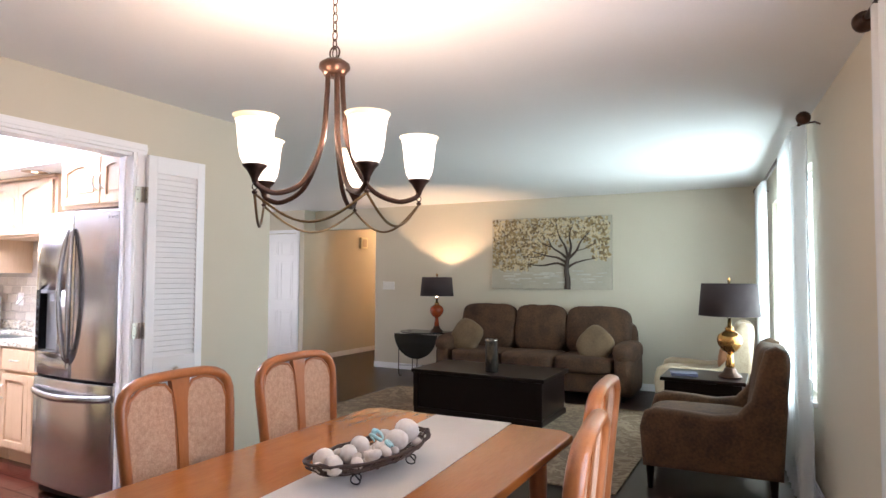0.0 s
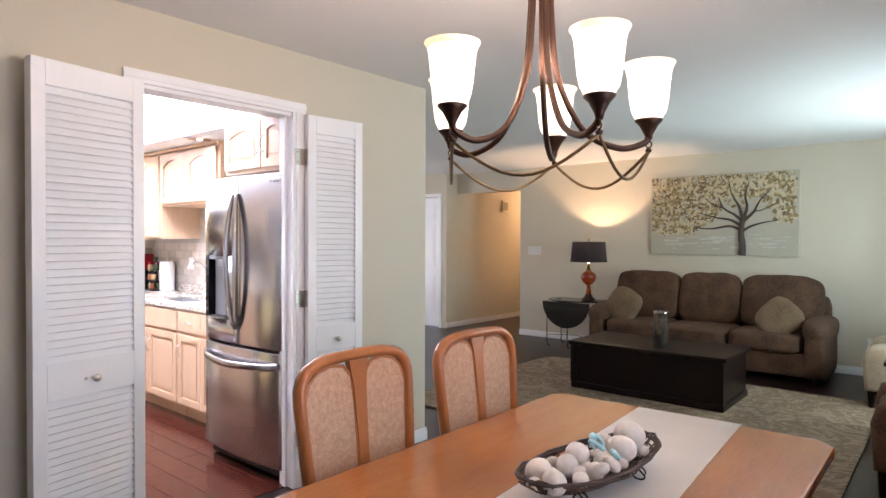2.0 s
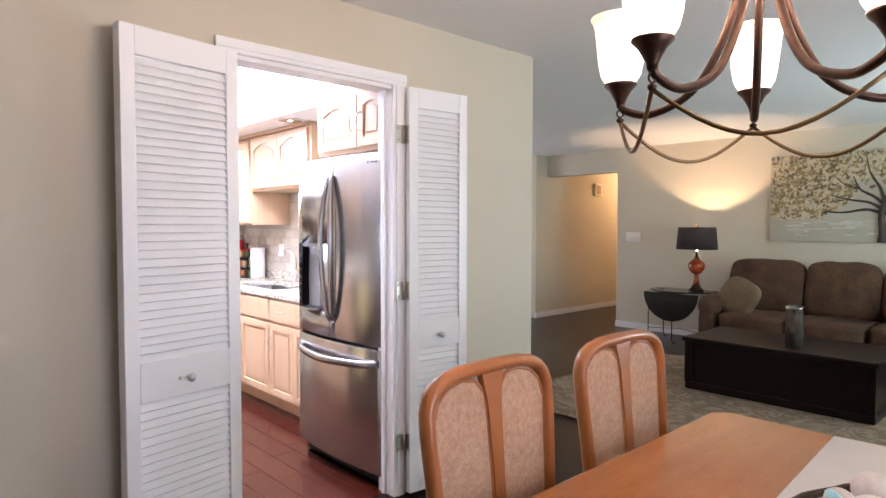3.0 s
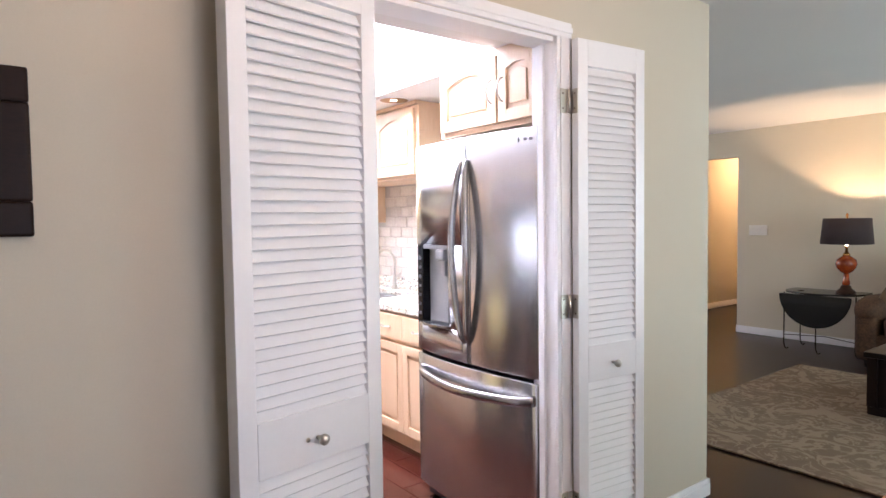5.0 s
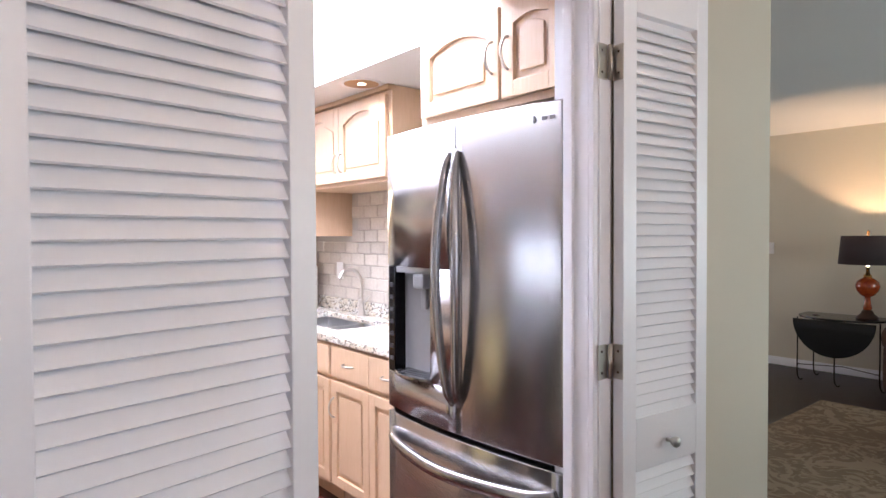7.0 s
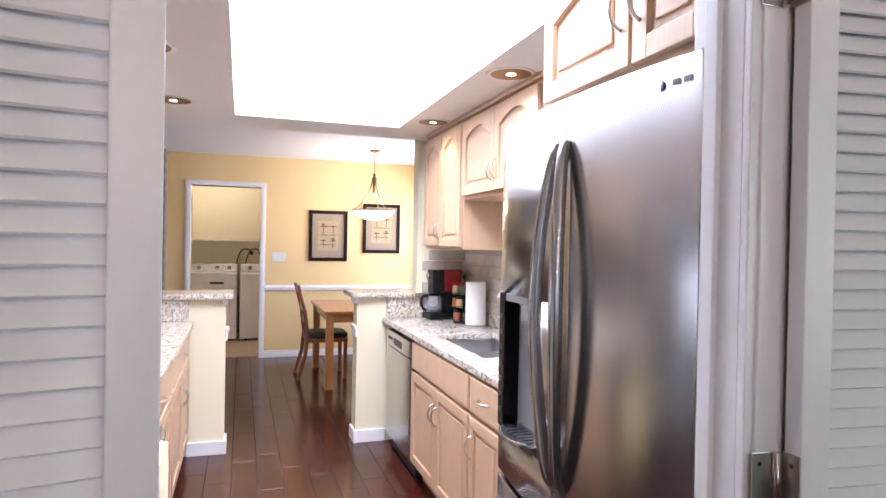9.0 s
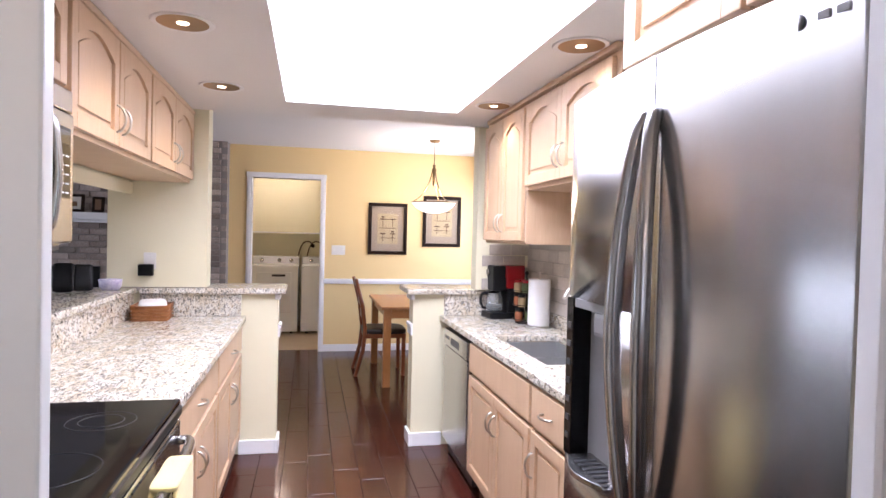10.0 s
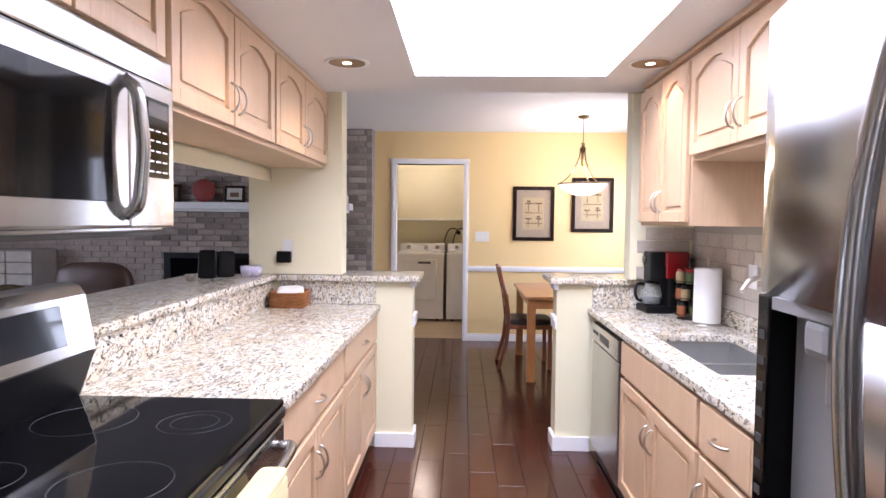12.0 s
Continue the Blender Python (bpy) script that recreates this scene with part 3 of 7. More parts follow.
# daylight through the openings
DAY = (0.86, 0.94, 1.0)
lamp("daylight_living", "AREA", 108, (0.80, 1.0, 0.87), WW @ pose(0.60, 2.55, 1.16, 0, 90, 0), 1.4, 2.4)
lamp("daylight_dining", "AREA", 24, DAY, WW @ pose(0.30, -1.75, 1.36, 0, 90, 0), 1.5, 1.55)
lamp("daylight_skylight", "AREA", 205, (0.93, 0.97, 1.0), pose(-1.71, 2.05, 2.985, 0, 0, 0), 3.1, 1.28)
lamp("daylight_nook", "AREA", 62, DAY, pose(-5.9, 4.05, 1.5, -90, 0, 0), 1.7, 1.1)
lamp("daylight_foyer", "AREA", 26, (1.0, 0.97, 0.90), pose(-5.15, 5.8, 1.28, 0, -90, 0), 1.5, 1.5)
# fill behind the added family room window, lifts that side of the kitchen
lamp("family_fill", "AREA", 72, DAY, pose(-3.6, -4.45, 1.35, 90, 0, 0), 2.0, 1.3)


# ---- louvred folding doors ----
def louvre_leaf(parent, name, w, h=2.04, z0=0.015, t=0.028):
    """A leaf in the plane y = 0 from x = 0 to w: stiles, rails, slats and a knob."""
    leaf = new(name)
    leaf.parent = parent
    s, rt, rm, rb = 0.052, 0.10, 0.145, 0.20
    zm = 0.752
    bm = bmesh.new()
    box(bm, 0, s, -t / 2, t / 2, z0, z0 + h, 0.003)
    part("stile", bm, TRIM, leaf)
    part("stile", B(w - s, w, -t / 2, t / 2, z0, z0 + h, bevel=0.003), TRIM, leaf)
    part("top_rail", B(s, w - s, -t / 2, t / 2, z0 + h - rt, z0 + h, bevel=0.002), TRIM, leaf)
    part("lock_rail", B(s, w - s, -t / 2, t / 2, zm, zm + rm, bevel=0.002), TRIM, leaf)
    part("bottom_rail", B(s, w - s, -t / 2, t / 2, z0, z0 + rb, bevel=0.002), TRIM, leaf)
    me = mesh_of("slat", outline(bmesh.new(), [(-0.0125, -0.0165), (-0.009, -0.0195), (0.0125, 0.0165), (0.009, 0.0195)], w - 2 * s, "x", s), TRIM)
    def rows(a, b):
        n = round((b - a) / 0.0312)
        for k in range(n):
            share("slat", me, leaf, pose(0, 0, a + (k + 0.5) * (b - a) / n))
    rows(z0 + rb, zm)
    rows(zm + rm, z0 + h - rt)
    knob = part("knob", lathe(bmesh.new(), [(0.006, 0), (0.006, 0.012), (0.011, 0.018), (0.0155, 0.026), (0.015, 0.033), (0.008, 0.038), (0, 0.039)], 16,
                              pose(w / 2, -t / 2, zm + rm * 0.45, 90, 0, 0)), NICKEL, leaf, "brushed nickel knob")
    return leaf


def leaf_pose(a, b):
    """Stands a leaf on the line from plan point a to b, its face to the right of that way."""
    d = Vector((b[0] - a[0], b[1] - a[1]))
    return pose(a[0], a[1], 0, 0, 0, math.degrees(math.atan2(d.y, d.x)))


left_door = thing("folding_door", "white louvred bifold door folded open against the wall", "door")
la = louvre_leaf(left_door, "leaf", 0.38, h=2.06)
la.matrix_basis = leaf_pose((0.098, 1.075), (0.032, 1.450))
la2 = louvre_leaf(left_door, "leaf", 0.462, h=2.06, t=0.034)
la2.matrix_basis = leaf_pose((0.136, 1.072), (0.052, 1.526))
right_door = thing("folding_door", "white louvred door leaf opened flat against the beige wall", "door")
ra = louvre_leaf(right_door, "leaf", 0.370, h=2.06, t=0.034)
ra.matrix_basis = leaf_pose((0.045, 2.422), (0.083, 2.79))
for zz in (1.84, 1.055, 0.28):
    for door, yy in ((right_door, 2.40), (left_door, 1.475)):
        hinge = new("hinge")
        hinge.parent = door
        sgn = 1 if yy > 2 else -1
        part("knuckle", lathe(bmesh.new(), [(0.0065, -0.045), (0.0065, 0.045)], 12, pose(0.032, yy + 0.006 * sgn, zz)), NICKEL, hinge, "worn steel hinge knuckle")
        if sgn > 0:
            part("hinge_plate", B(0.029, 0.061, 2.4185, 2.4215, zz - 0.046, zz + 0.046), NICKEL, hinge)
            for k in (-0.028, 0.028):
                part("screw", lathe(bmesh.new(), [(0.004, 0), (0.003, 0.0015), (0, 0.002)], 8, pose(0.047, 2.4185, zz + k, 90, 0, 0)), BRONZE, hinge)
        else:
            part("hinge_plate", B(0.030, 0.0335, yy - 0.034, yy, zz - 0.044, zz + 0.044, bevel=0.004), NICKEL, hinge)
        part("hinge_plate", B(0.022, 0.0255, min(yy, yy - sgn * 0.036), max(yy, yy - sgn * 0.036), zz - 0.046, zz + 0.046, bevel=0.001), NICKEL, hinge)
        for k in (-0.028, 0.028):
            part("screw", lathe(bmesh.new(), [(0.004, 0), (0.003, 0.0015), (0, 0.002)], 8, pose(0.0255, yy - sgn * 0.022, zz + k, 0, 90, 0)), BRONZE, hinge)


# ---- cabinets ----
def arch_panel(bm, x0, x1, z0, z1, y, depth, arch, inset):
    """A raised panel, its top bowed, standing depth proud of y towards -y."""
    w = x1 - x0
    pts = [(x0 + inset, z0 + inset), (x1 - inset, z0 + inset), (x1 - inset, z1 - inset - arch)]
    if arch:
        for k in range(1, 10):
            u = k / 10
            pts.append((x1 - inset - u * (w - 2 * inset), z1 - inset - arch + arch * math.sin(math.pi * u)))
    pts.append((x0 + inset, z1 - inset - arch))
    outline(bm, pts, -depth, "y", y, 0.004)


def pull(parent, x, z, y, length=0.10, lying=False, label="brushed nickel bow handle"):
    pts = [(0, 0, -length / 2), (0, -0.016, -length * 0.42), (0, -0.028, -length * 0.2), (0, -0.031, 0), (0, -0.028, length * 0.2), (0, -0.016, length * 0.42), (0, 0, length / 2)]
    if lying:
        pts = [(p[2], p[1], 0) for p in pts]
    h = part("handle", tube(bmesh.new(), [(x + p[0], y + p[1], z + p[2]) for p in curve(pts, 3)], 0.0048, 8), NICKEL, parent, label)
    return h


def cab_door(parent, x0, x1, z0, z1, arch=0.0, handle=None, hz=None, depth=0.02):
    """A framed door in front of y = 0: the frame, the recess and the raised panel."""
    d = new("door")
    d.parent = parent
    f = 0.052
    bm = bmesh.new()
    g = 0.0015
    box(bm, x0 + g, x0 + f, -depth, 0, z0 + g, z1 - g, 0.003)
    box(bm, x1 - f, x1 - g, -depth, 0, z0 + g, z1 - g, 0.003)
    box(bm, x0 + f, x1 - f, -depth, 0, z0 + g, z0 + f, 0.003)
    if arch:
        pts = [(x1 - f, z1 - g), (x0 + f, z1 - g), (x0 + f, z1 - f - arch)]
        for k in range(1, 10):
            u = k / 10
            pts.append((x0 + f + u * (x1 - x0 - 2 * f), z1 - f - arch + arch * math.sin(math.pi * u)))
        pts.append((x1 - f, z1 - f - arch))
        outline(bm, pts, depth, "y", -depth)
    else:
        box(bm, x0 + f, x1 - f, -depth, 0, z1 - f, z1 - g, 0.003)
    part("door_frame", bm, MAPLE, d)
    bm = bmesh.new()
    box(bm, x0 + f, x1 - f, -0.007, -0.001, z0 + f, z1 - f * 0.9)
    arch_panel(bm, x0 + f, x1 - f, z0 + f, z1 - f, -0.007, 0.008, arch, 0.022)
    part("panel", bm, MAPLE, d)
    if handle:
        hx = x0 + 0.03 if handle == "l" else x1 - 0.03
        pull(d, hx, hz if hz is not None else z0 + 0.10, -depth)
    return d


def cabinet(name, label, m, w, depth, z0, z1, doors, drawers=(), toe=0.0, group="", false_front=None, body_top=None):
    """A cabinet with its front at y = 0 and its body behind it. doors: (x0, x1, z0, z1, arch, handle side, handle height)."""
    c = thing(name, label, "cabinet", m, group)
    bm = bmesh.new()
    box(bm, 0, w, 0.003, depth, z0 + toe, body_top or z1, 0.002)
    if body_top:
        for a in ((0, w, 0.003, 0.02), (0, 0.02, 0.02, depth), (w - 0.02, w, 0.02, depth)):
            box(bm, *a, body_top, z1)
    part("body", bm, MAPLE, c)
    if toe:
        part("toe_kick", B(0.005, w - 0.005, 0.06, depth, z0, z0 + toe), MAPLE, c)
    for a in doors:
        cab_door(c, *a)
    for x0, x1, za, zb in drawers:
        d = part("drawer_front", B(x0 + 0.002, x1 - 0.002, -0.02, 0, za, zb, bevel=0.005), MAPLE, c)
        pull(d, (x0 + x1) / 2, (za + zb) / 2, -0.02, 0.09, True)
    if false_front:
        x0, x1, za, zb = false_front
        part("false_front", B(x0 + 0.002, x1 - 0.002, -0.02, 0, za, zb, bevel=0.005), MAPLE, c)
    return c


CT = 0.882    # worktop height
# the cabinets of the fridge side face -y; x runs along the row from each cabinet's own corner
def north(x, y):
    return pose(x, y, 0)


def south(x, y):
    return pose(x, y, 0, 0, 0, 180)


LOW = "base cabinets of natural maple"
UP = "wall cabinets of natural maple"
cabinet("base_cabinet", "natural maple sink cabinet with two panelled doors", north(-2.745, 2.60), 0.965, 0.56, 0, CT - 0.035,
        [(0.01, 0.482, 0.12, 0.655, 0, "r", 0.52), (0.482, 0.955, 0.12, 0.655, 0, "l", 0.52)], (), 0.10, LOW, (0.01, 0.955, 0.675, 0.83), 0.60)
cabinet("base_cabinet", "natural maple base cabinet with one drawer and one door", north(-1.775, 2.60), 0.70, 0.56, 0, CT - 0.035,
        [(0.01, 0.36, 0.12, 0.655, 0, "l", 0.52), (0.36, 0.69, 0.12, 0.655, 0, "r", 0.52)], [(0.01, 0.36, 0.675, 0.83), (0.36, 0.69, 0.675, 0.83)], 0.10, LOW)
cabinet("base_cabinet", "natural maple base cabinet with a wide drawer and two doors", south(-1.465, 1.28), 1.015, 0.62, 0, CT - 0.035,
        [(0.01, 0.50, 0.12, 0.655, 0, "r", 0.52), (0.50, 0.99, 0.12, 0.655, 0, "l", 0.52)], [(0.01, 0.99, 0.675, 0.83)], 0.10, LOW)
cabinet("base_cabinet", "natural maple base cabinet with a wide drawer and two doors", south(-2.485, 1.28), 1.015, 0.62, 0, CT - 0.035,
        [(0.01, 0.50, 0.12, 0.655, 0, "r", 0.52), (0.50, 0.99, 0.12, 0.655, 0, "l", 0.52)], [(0.01, 0.99, 0.675, 0.83)], 0.10, LOW)
# wall cabinets
cabinet("wall_cabinet", "natural maple wall cabinet with two arched doors", north(-3.23, 2.80), 0.735, 0.365, 1.385, KH - 0.004,
        [(0.015, 0.365, 1.40, 2.10, 0.05, "r", 1.50), (0.37, 0.722, 1.40, 2.10, 0.05, "l", 1.50)], (), 0, UP)
cabinet("wall_cabinet", "short natural maple wall cabinet over the sink", north(-2.49, 2.80), 0.965, 0.365, 1.665, KH - 0.004,
        [(0.015, 0.475, 1.685, 2.10, 0.05, "r", 1.79), (0.475, 0.935, 1.685, 2.10, 0.05, "l", 1.79)], (), 0, UP)
cabinet("wall_cabinet", "natural maple cabinet over the refrigerator", north(-0.80, 2.425), 0.685, 0.735, 1.79, KH - 0.004,
        [(0.02, 0.420, 1.812, 2.105, 0.035, "r", 1.95), (0.430, 0.675, 1.812, 2.105, 0.018, "l", 1.95)], (), 0, UP)
cabinet("wall_cabinet", "natural maple wall cabinet with two arched doors", south(-1.485, 0.983), 0.955, 0.328, 1.705, KH - 0.004,
        [(0.012, 0.478, 1.722, 2.115, 0.05, "r", 1.82), (0.486, 0.945, 1.722, 2.115, 0.05, "l", 1.82)], (), 0, UP)
cabinet("wall_cabinet", "natural maple wall cabinet with two arched doors", south(-2.442, 0.983), 1.02, 0.328, 1.705, KH - 0.004,
        [(0.012, 0.488, 1.722, 2.115, 0.05, "r", 1.82), (0.496, 1.01, 1.722, 2.115, 0.05, "l", 1.82)], (), 0, UP)
cabinet("wall_cabinet", "natural maple cabinet above the microwave", south(-0.665, 0.983), 0.815, 0.328, 1.815, KH - 0.004,
        [(0.015, 0.40, 1.83, 2.115, 0.05, "r", 1.93), (0.41, 0.80, 1.83, 2.115, 0.05, "l", 1.93)], (), 0, UP)
bm = bmesh.new()
box(bm, -3.42, -1.55, 0.655, 0.672, 1.62, 1.69, 0.004)
setting("valance", bm, KWALL, "cream valance under the wall cabinets", "trim")
setting("cornice", B(-3.465, -0.665, 0.958, 1.008, KH - 0.028, KH - 0.002, bevel=0.008), MAPLE, "maple trim under the ceiling", "trim")
setting("cornice_north", B(-3.17, -1.52, 2.775, 2.825, KH - 0.028, KH - 0.002, bevel=0.008), MAPLE, "maple trim under the ceiling", "trim")

# worktops
sink_top = thing("worktop", "speckled cream and grey granite worktop round the sink", "countertop", pose(0, 0, 0))
SKX0, SKX1, SKY0, SKY1 = -2.655, -1.90, 2.70, 3.06
for a in ((-3.51, SKX0, 2.575, 3.168), (SKX1, -1.08, 2.575, 3.168), (SKX0, SKX1, 2.575, SKY0), (SKX0, SKX1, SKY1, 3.168)):
    part("slab", B(*a, CT - 0.035, CT, bevel=0.004), GRANITE, sink_top)
solid("worktop", B(-3.508, -1.462, 0.652, 1.318, CT - 0.035, CT, bevel=0.005), GRANITE, "speckled cream and grey granite worktop", "countertop")
solid("backsplash", B(-3.47, -0.13, 0.651, 0.672, CT + 0.001, 1.024, bevel=0.003), GRANITE, "granite upstand below the bar ledge", "backsplash")
solid("bar_ledge", B(-3.47, -0.13, 0.18, 0.69, 1.028, 1.062, bevel=0.008), GRANITE, "speckled granite bar ledge over the half wall", "countertop")
solid("backsplash", B(-3.508, -3.49, 0.70, 1.29, CT + 0.001, 1.024, bevel=0.003), GRANITE, "granite upstand on the end wall", "backsplash")
solid("backsplash", B(-3.508, -3.49, 2.60, 3.168, CT + 0.001, 1.024, bevel=0.003), GRANITE, "granite upstand on the end wall", "backsplash")
solid("backsplash", B(-3.48, -1.08, 3.150, 3.168, CT + 0.001, 0.965, bevel=0.003), GRANITE, "low granite upstand behind the sink", "backsplash")
# end walls with their granite caps and posts
for name, y0, y1, cy0, cy1, k in (("half_wall_left", 0.52, 1.515, 0.70, 1.56, 1), ("half_wall_right", 2.39, 3.168, 2.345, 3.168, -1)):
    setting(name, B(-3.66, -3.51, y0, y1, 0, 1.024), KWALL, "cream half wall at the end of the worktop", "wall")
    post = (1.285, 1.515) if k > 0 else (2.39, 2.60)
    bm = bmesh.new()
    inner = 1.515 if k > 0 else 2.39
    box(bm, -3.668, -3.492, post[0], post[1], 0, 0.088, 0.004)
    box(bm, -3.672, -3.488, inner - 0.006 * (k < 0) - 0.01, inner + 0.016 if k > 0 else inner + 0.01, 0, 0.088, 0.004)
    box(bm, -3.665, -3.495, inner - 0.02, inner + k * 0.012 + (0.02 if k < 0 else 0), 0.985, 1.024, 0.004)
    box(bm, -3.66, -3.50, min(inner, inner + k * 0.022), max(inner, inner + k * 0.022), 0.80, 0.826, 0.006)
    box(bm, -3.66, -3.50, min(inner, inner + k * 0.014), max(inner, inner + k * 0.014), 0.745, 0.80, 0.006)
    setting("trim_" + name, bm, TRIM, "white post base and bracket moulding", "trim")
    solid("granite_ledge", B(-3.86, -3.462, cy0, cy1, 1.0245, 1.06, bevel=0.008), GRANITE, "speckled granite cap on the half wall", "countertop")


# ---- appliances ----
def bowed(bm, x0, x1, z0, z1, y_edge, bulge, depth, full0, full1, n=14, bevel=0.004):
    """A door front that bows out towards -y over the whole width full0..full1."""
    def yy(x):
        u = (x - full0) / (full1 - full0) * 2 - 1
        return y_edge - bulge * (1 - u * u)
    pts = [(x0, y_edge + depth)] + [(x0 + (x1 - x0) * k / n, yy(x0 + (x1 - x0) * k / n)) for k in range(n + 1)] + [(x1, y_edge + depth)]
    outline(bm, pts, z1 - z0, "z", z0, bevel)
    bm.normal_update()
    for f in bm.faces:
        f.smooth = f.normal.y < -0.8
    return bm


fr = thing("refrigerator", "brushed stainless steel french door refrigerator with a dispenser", "refrigerator", pose(-0.908, 2.347, 0))
W, FT, FM = 0.856, 1.756, 0.742
part("body", B(0.004, W - 0.012, 0.055, 0.80, 0.05, FT - 0.01, bevel=0.006), RECESS, fr)
part("toe_grille", B(0.02, W - 0.02, 0.04, 0.10, 0.012, 0.075), BLACK, fr)
for k in (0.10, W - 0.10):
    part("foot", lathe(bmesh.new(), [(0.022, 0), (0.022, 0.03), (0.012, 0.05)], 12, pose(k, 0.1, 0)), BLACK, fr)
# left door, cut round the dispenser
DX0, DX1, DZ0, DZ1 = 0.026, 0.290, 0.892, 1.278
ld = new("door")
ld.parent = fr
bm = bmesh.new()
HW = W / 2 - 0.002
for a in ((0, DX0, DZ0, DZ1), (DX1, HW, DZ0, DZ1), (0, HW, FM + 0.012, DZ0), (0, HW, DZ1, FT)):
    bowed(bm, a[0], a[1], a[2], a[3], 0, 0.036, 0.03, 0, W, 8, 0.0)
bmesh.ops.remove_doubles(bm, verts=bm.verts, dist=0.0004)
part("door_skin", bm, STEEL, ld)
disp = new("dispenser")
disp.parent = fr
bm = bmesh.new()
box(bm, DX0, DX1, 0.030, 0.062, DZ0, DZ1)
part("recess_back", bm, RECESS, disp, "satin grey dispenser recess")
part("recess_side", B(DX1 - 0.004, DX1, -0.02, 0.04, DZ0, DZ1 - 0.02), RECESS, disp)
part("control_strip", B(DX0, DX0 + 0.040, -0.017, 0.04, DZ0 + 0.0, DZ1, bevel=0.004), BLACKGLASS, disp, "black glossy control strip")
for k in range(7):
    part("button", B(DX0 + 0.010, DX0 + 0.030, -0.0185, -0.016, DZ0 + 0.04 + k * 0.045, DZ0 + 0.055 + k * 0.045, bevel=0.001), DARKGREY, disp)
part("spout", B(DX0 + 0.15, DX1 - 0.05, -0.022, 0.032, DZ1 - 0.075, DZ1 - 0.02, bevel=0.012), RECESS, disp)
part("paddle", B(DX0 + 0.165, DX1 - 0.07, 0.004, 0.022, DZ1 - 0.15, DZ1 - 0.075, bevel=0.008), RECESS, disp)
part("recess_top", B(DX0 + 0.055, DX1, -0.02, 0.05, DZ1 - 0.02, DZ1), RECESS, disp)
bm = bmesh.new()
outline(bm, [(DX0 + 0.055, 0.05), (DX0 + 0.055, -0.028)] + [(DX0 + 0.055 + (DX1 - DX0 - 0.055) * k / 10, -0.028 - 0.035 * math.sin(math.pi * k / 10)) for k in range(1, 10)] + [(DX1, -0.045), (DX1, 0.05)], 0.012, "z", DZ0, 0.002)
part("drip_tray", bm, HANDLE, disp, "rounded drip tray with slots")
for k in range(7):
    part("slot", B(DX0 + 0.10 + k * 0.024, DX0 + 0.109 + k * 0.024, -0.035, 0.02, DZ0 + 0.0122, DZ0 + 0.0138), DARKGREY, disp)
part("door", bowed(bmesh.new(), W / 2 + 0.002, W, FM + 0.012, FT, 0, 0.036, 0.03, 0, W), STEEL, fr)
drawer = part("freezer_drawer", bowed(bmesh.new(), 0, W, 0.08, FM - 0.006, 0, 0.036, 0.03, 0, W), STEEL, fr)
part("door_gasket", B(0.02, W - 0.012, 0.0305, 0.0548, 0.09, FT - 0.02), BLACK, fr, "black rubber door gasket")
# black strip standing for the shade between the doors and the drawer
part("gap_shade_strip", B(0.006, W - 0.012, 0.02, 0.07, FM - 0.012, FM + 0.018), BLACK, fr)
for sx in (-1, 1):
    xx = W / 2 - 0.004 + sx * 0.016
    pts = curve([(xx, -0.030, 0.845), (xx + sx * 0.008, -0.055, 0.90), (xx + sx * 0.026, -0.072, 1.08), (xx + sx * 0.033, -0.078, 1.26), (xx + sx * 0.026, -0.072, 1.44), (xx + sx * 0.008, -0.055, 1.60), (xx, -0.040, 1.655)], 6)
    part("handle", tube(bmesh.new(), pts, [0.017 - 0.004 * abs(2 * i / (len(pts) - 1) - 1) for i in range(len(pts))], 12), HANDLE, fr, "long bowed steel handle")
pts = curve([(0.045, -0.012, 0.665), (0.12, -0.06, 0.66), (0.28, -0.098, 0.655), (W / 2, -0.112, 0.652), (W - 0.28, -0.098, 0.655), (W - 0.12, -0.06, 0.66), (W - 0.045, -0.012, 0.665)], 6)
part("handle", tube(bmesh.new(), pts, 0.017, 12, flat=1.3), HANDLE, drawer, "wide bowed freezer handle")
logo = part("badge", lathe(bmesh.new(), [(0.011, 0), (0.011, 0.001), (0, 0.0012)], 20, pose(W - 0.118, -0.0160, FT - 0.045, 90, 0, -12)), RECESS, fr, "round grey maker's badge")
for k, (a, b) in enumerate(((W - 0.09, W - 0.072), (W - 0.066, W - 0.046))):
    part("badge_bar", B(a, b, -0.0135 + 0.0035 * k, -0.006 + 0.004 * k, FT - 0.050, FT - 0.040), RECESS, fr)

# range
rg = thing("range", "stainless steel electric range with a black glass top", "stove", pose(-0.700, 1.30, 0.02, 0, 0, 180))
RW = 0.757
part("body", B(0, RW, 0.0, 0.60, 0.03, 0.862, bevel=0.004), DARKGREY, rg)
ck = part("cooktop", B(0, RW, -0.028, 0.555, 0.862, 0.882, bevel=0.006), BLACKGLASS, rg, "black glass cooktop with burner rings")
for bx, by, br in ((0.20, 0.13, 0.105), (0.55, 0.13, 0.085), (0.20, 0.40, 0.085), (0.55, 0.40, 0.115), (0.55, 0.13, 0.055)):
    part("burner_ring", tube(bmesh.new(), [(bx + br * math.cos(2 * math.pi * i / 48), by + br * math.sin(2 * math.pi * i / 48), 0.882) for i in range(48)], 0.0010, 5, closed=True), DARKGREY, ck)
part("front_lip", B(0, RW, -0.034, -0.005, 0.832, 0.866, bevel=0.012, seg=3), BLACK, rg)
door = part("oven_door", B(0.004, RW - 0.004, -0.03, 0.0, 0.23, 0.825, bevel=0.008), STEEL, rg)
part("oven_window", B(0.12, RW - 0.12, -0.0325, -0.029, 0.34, 0.62, bevel=0.01), BLACKGLASS, door)
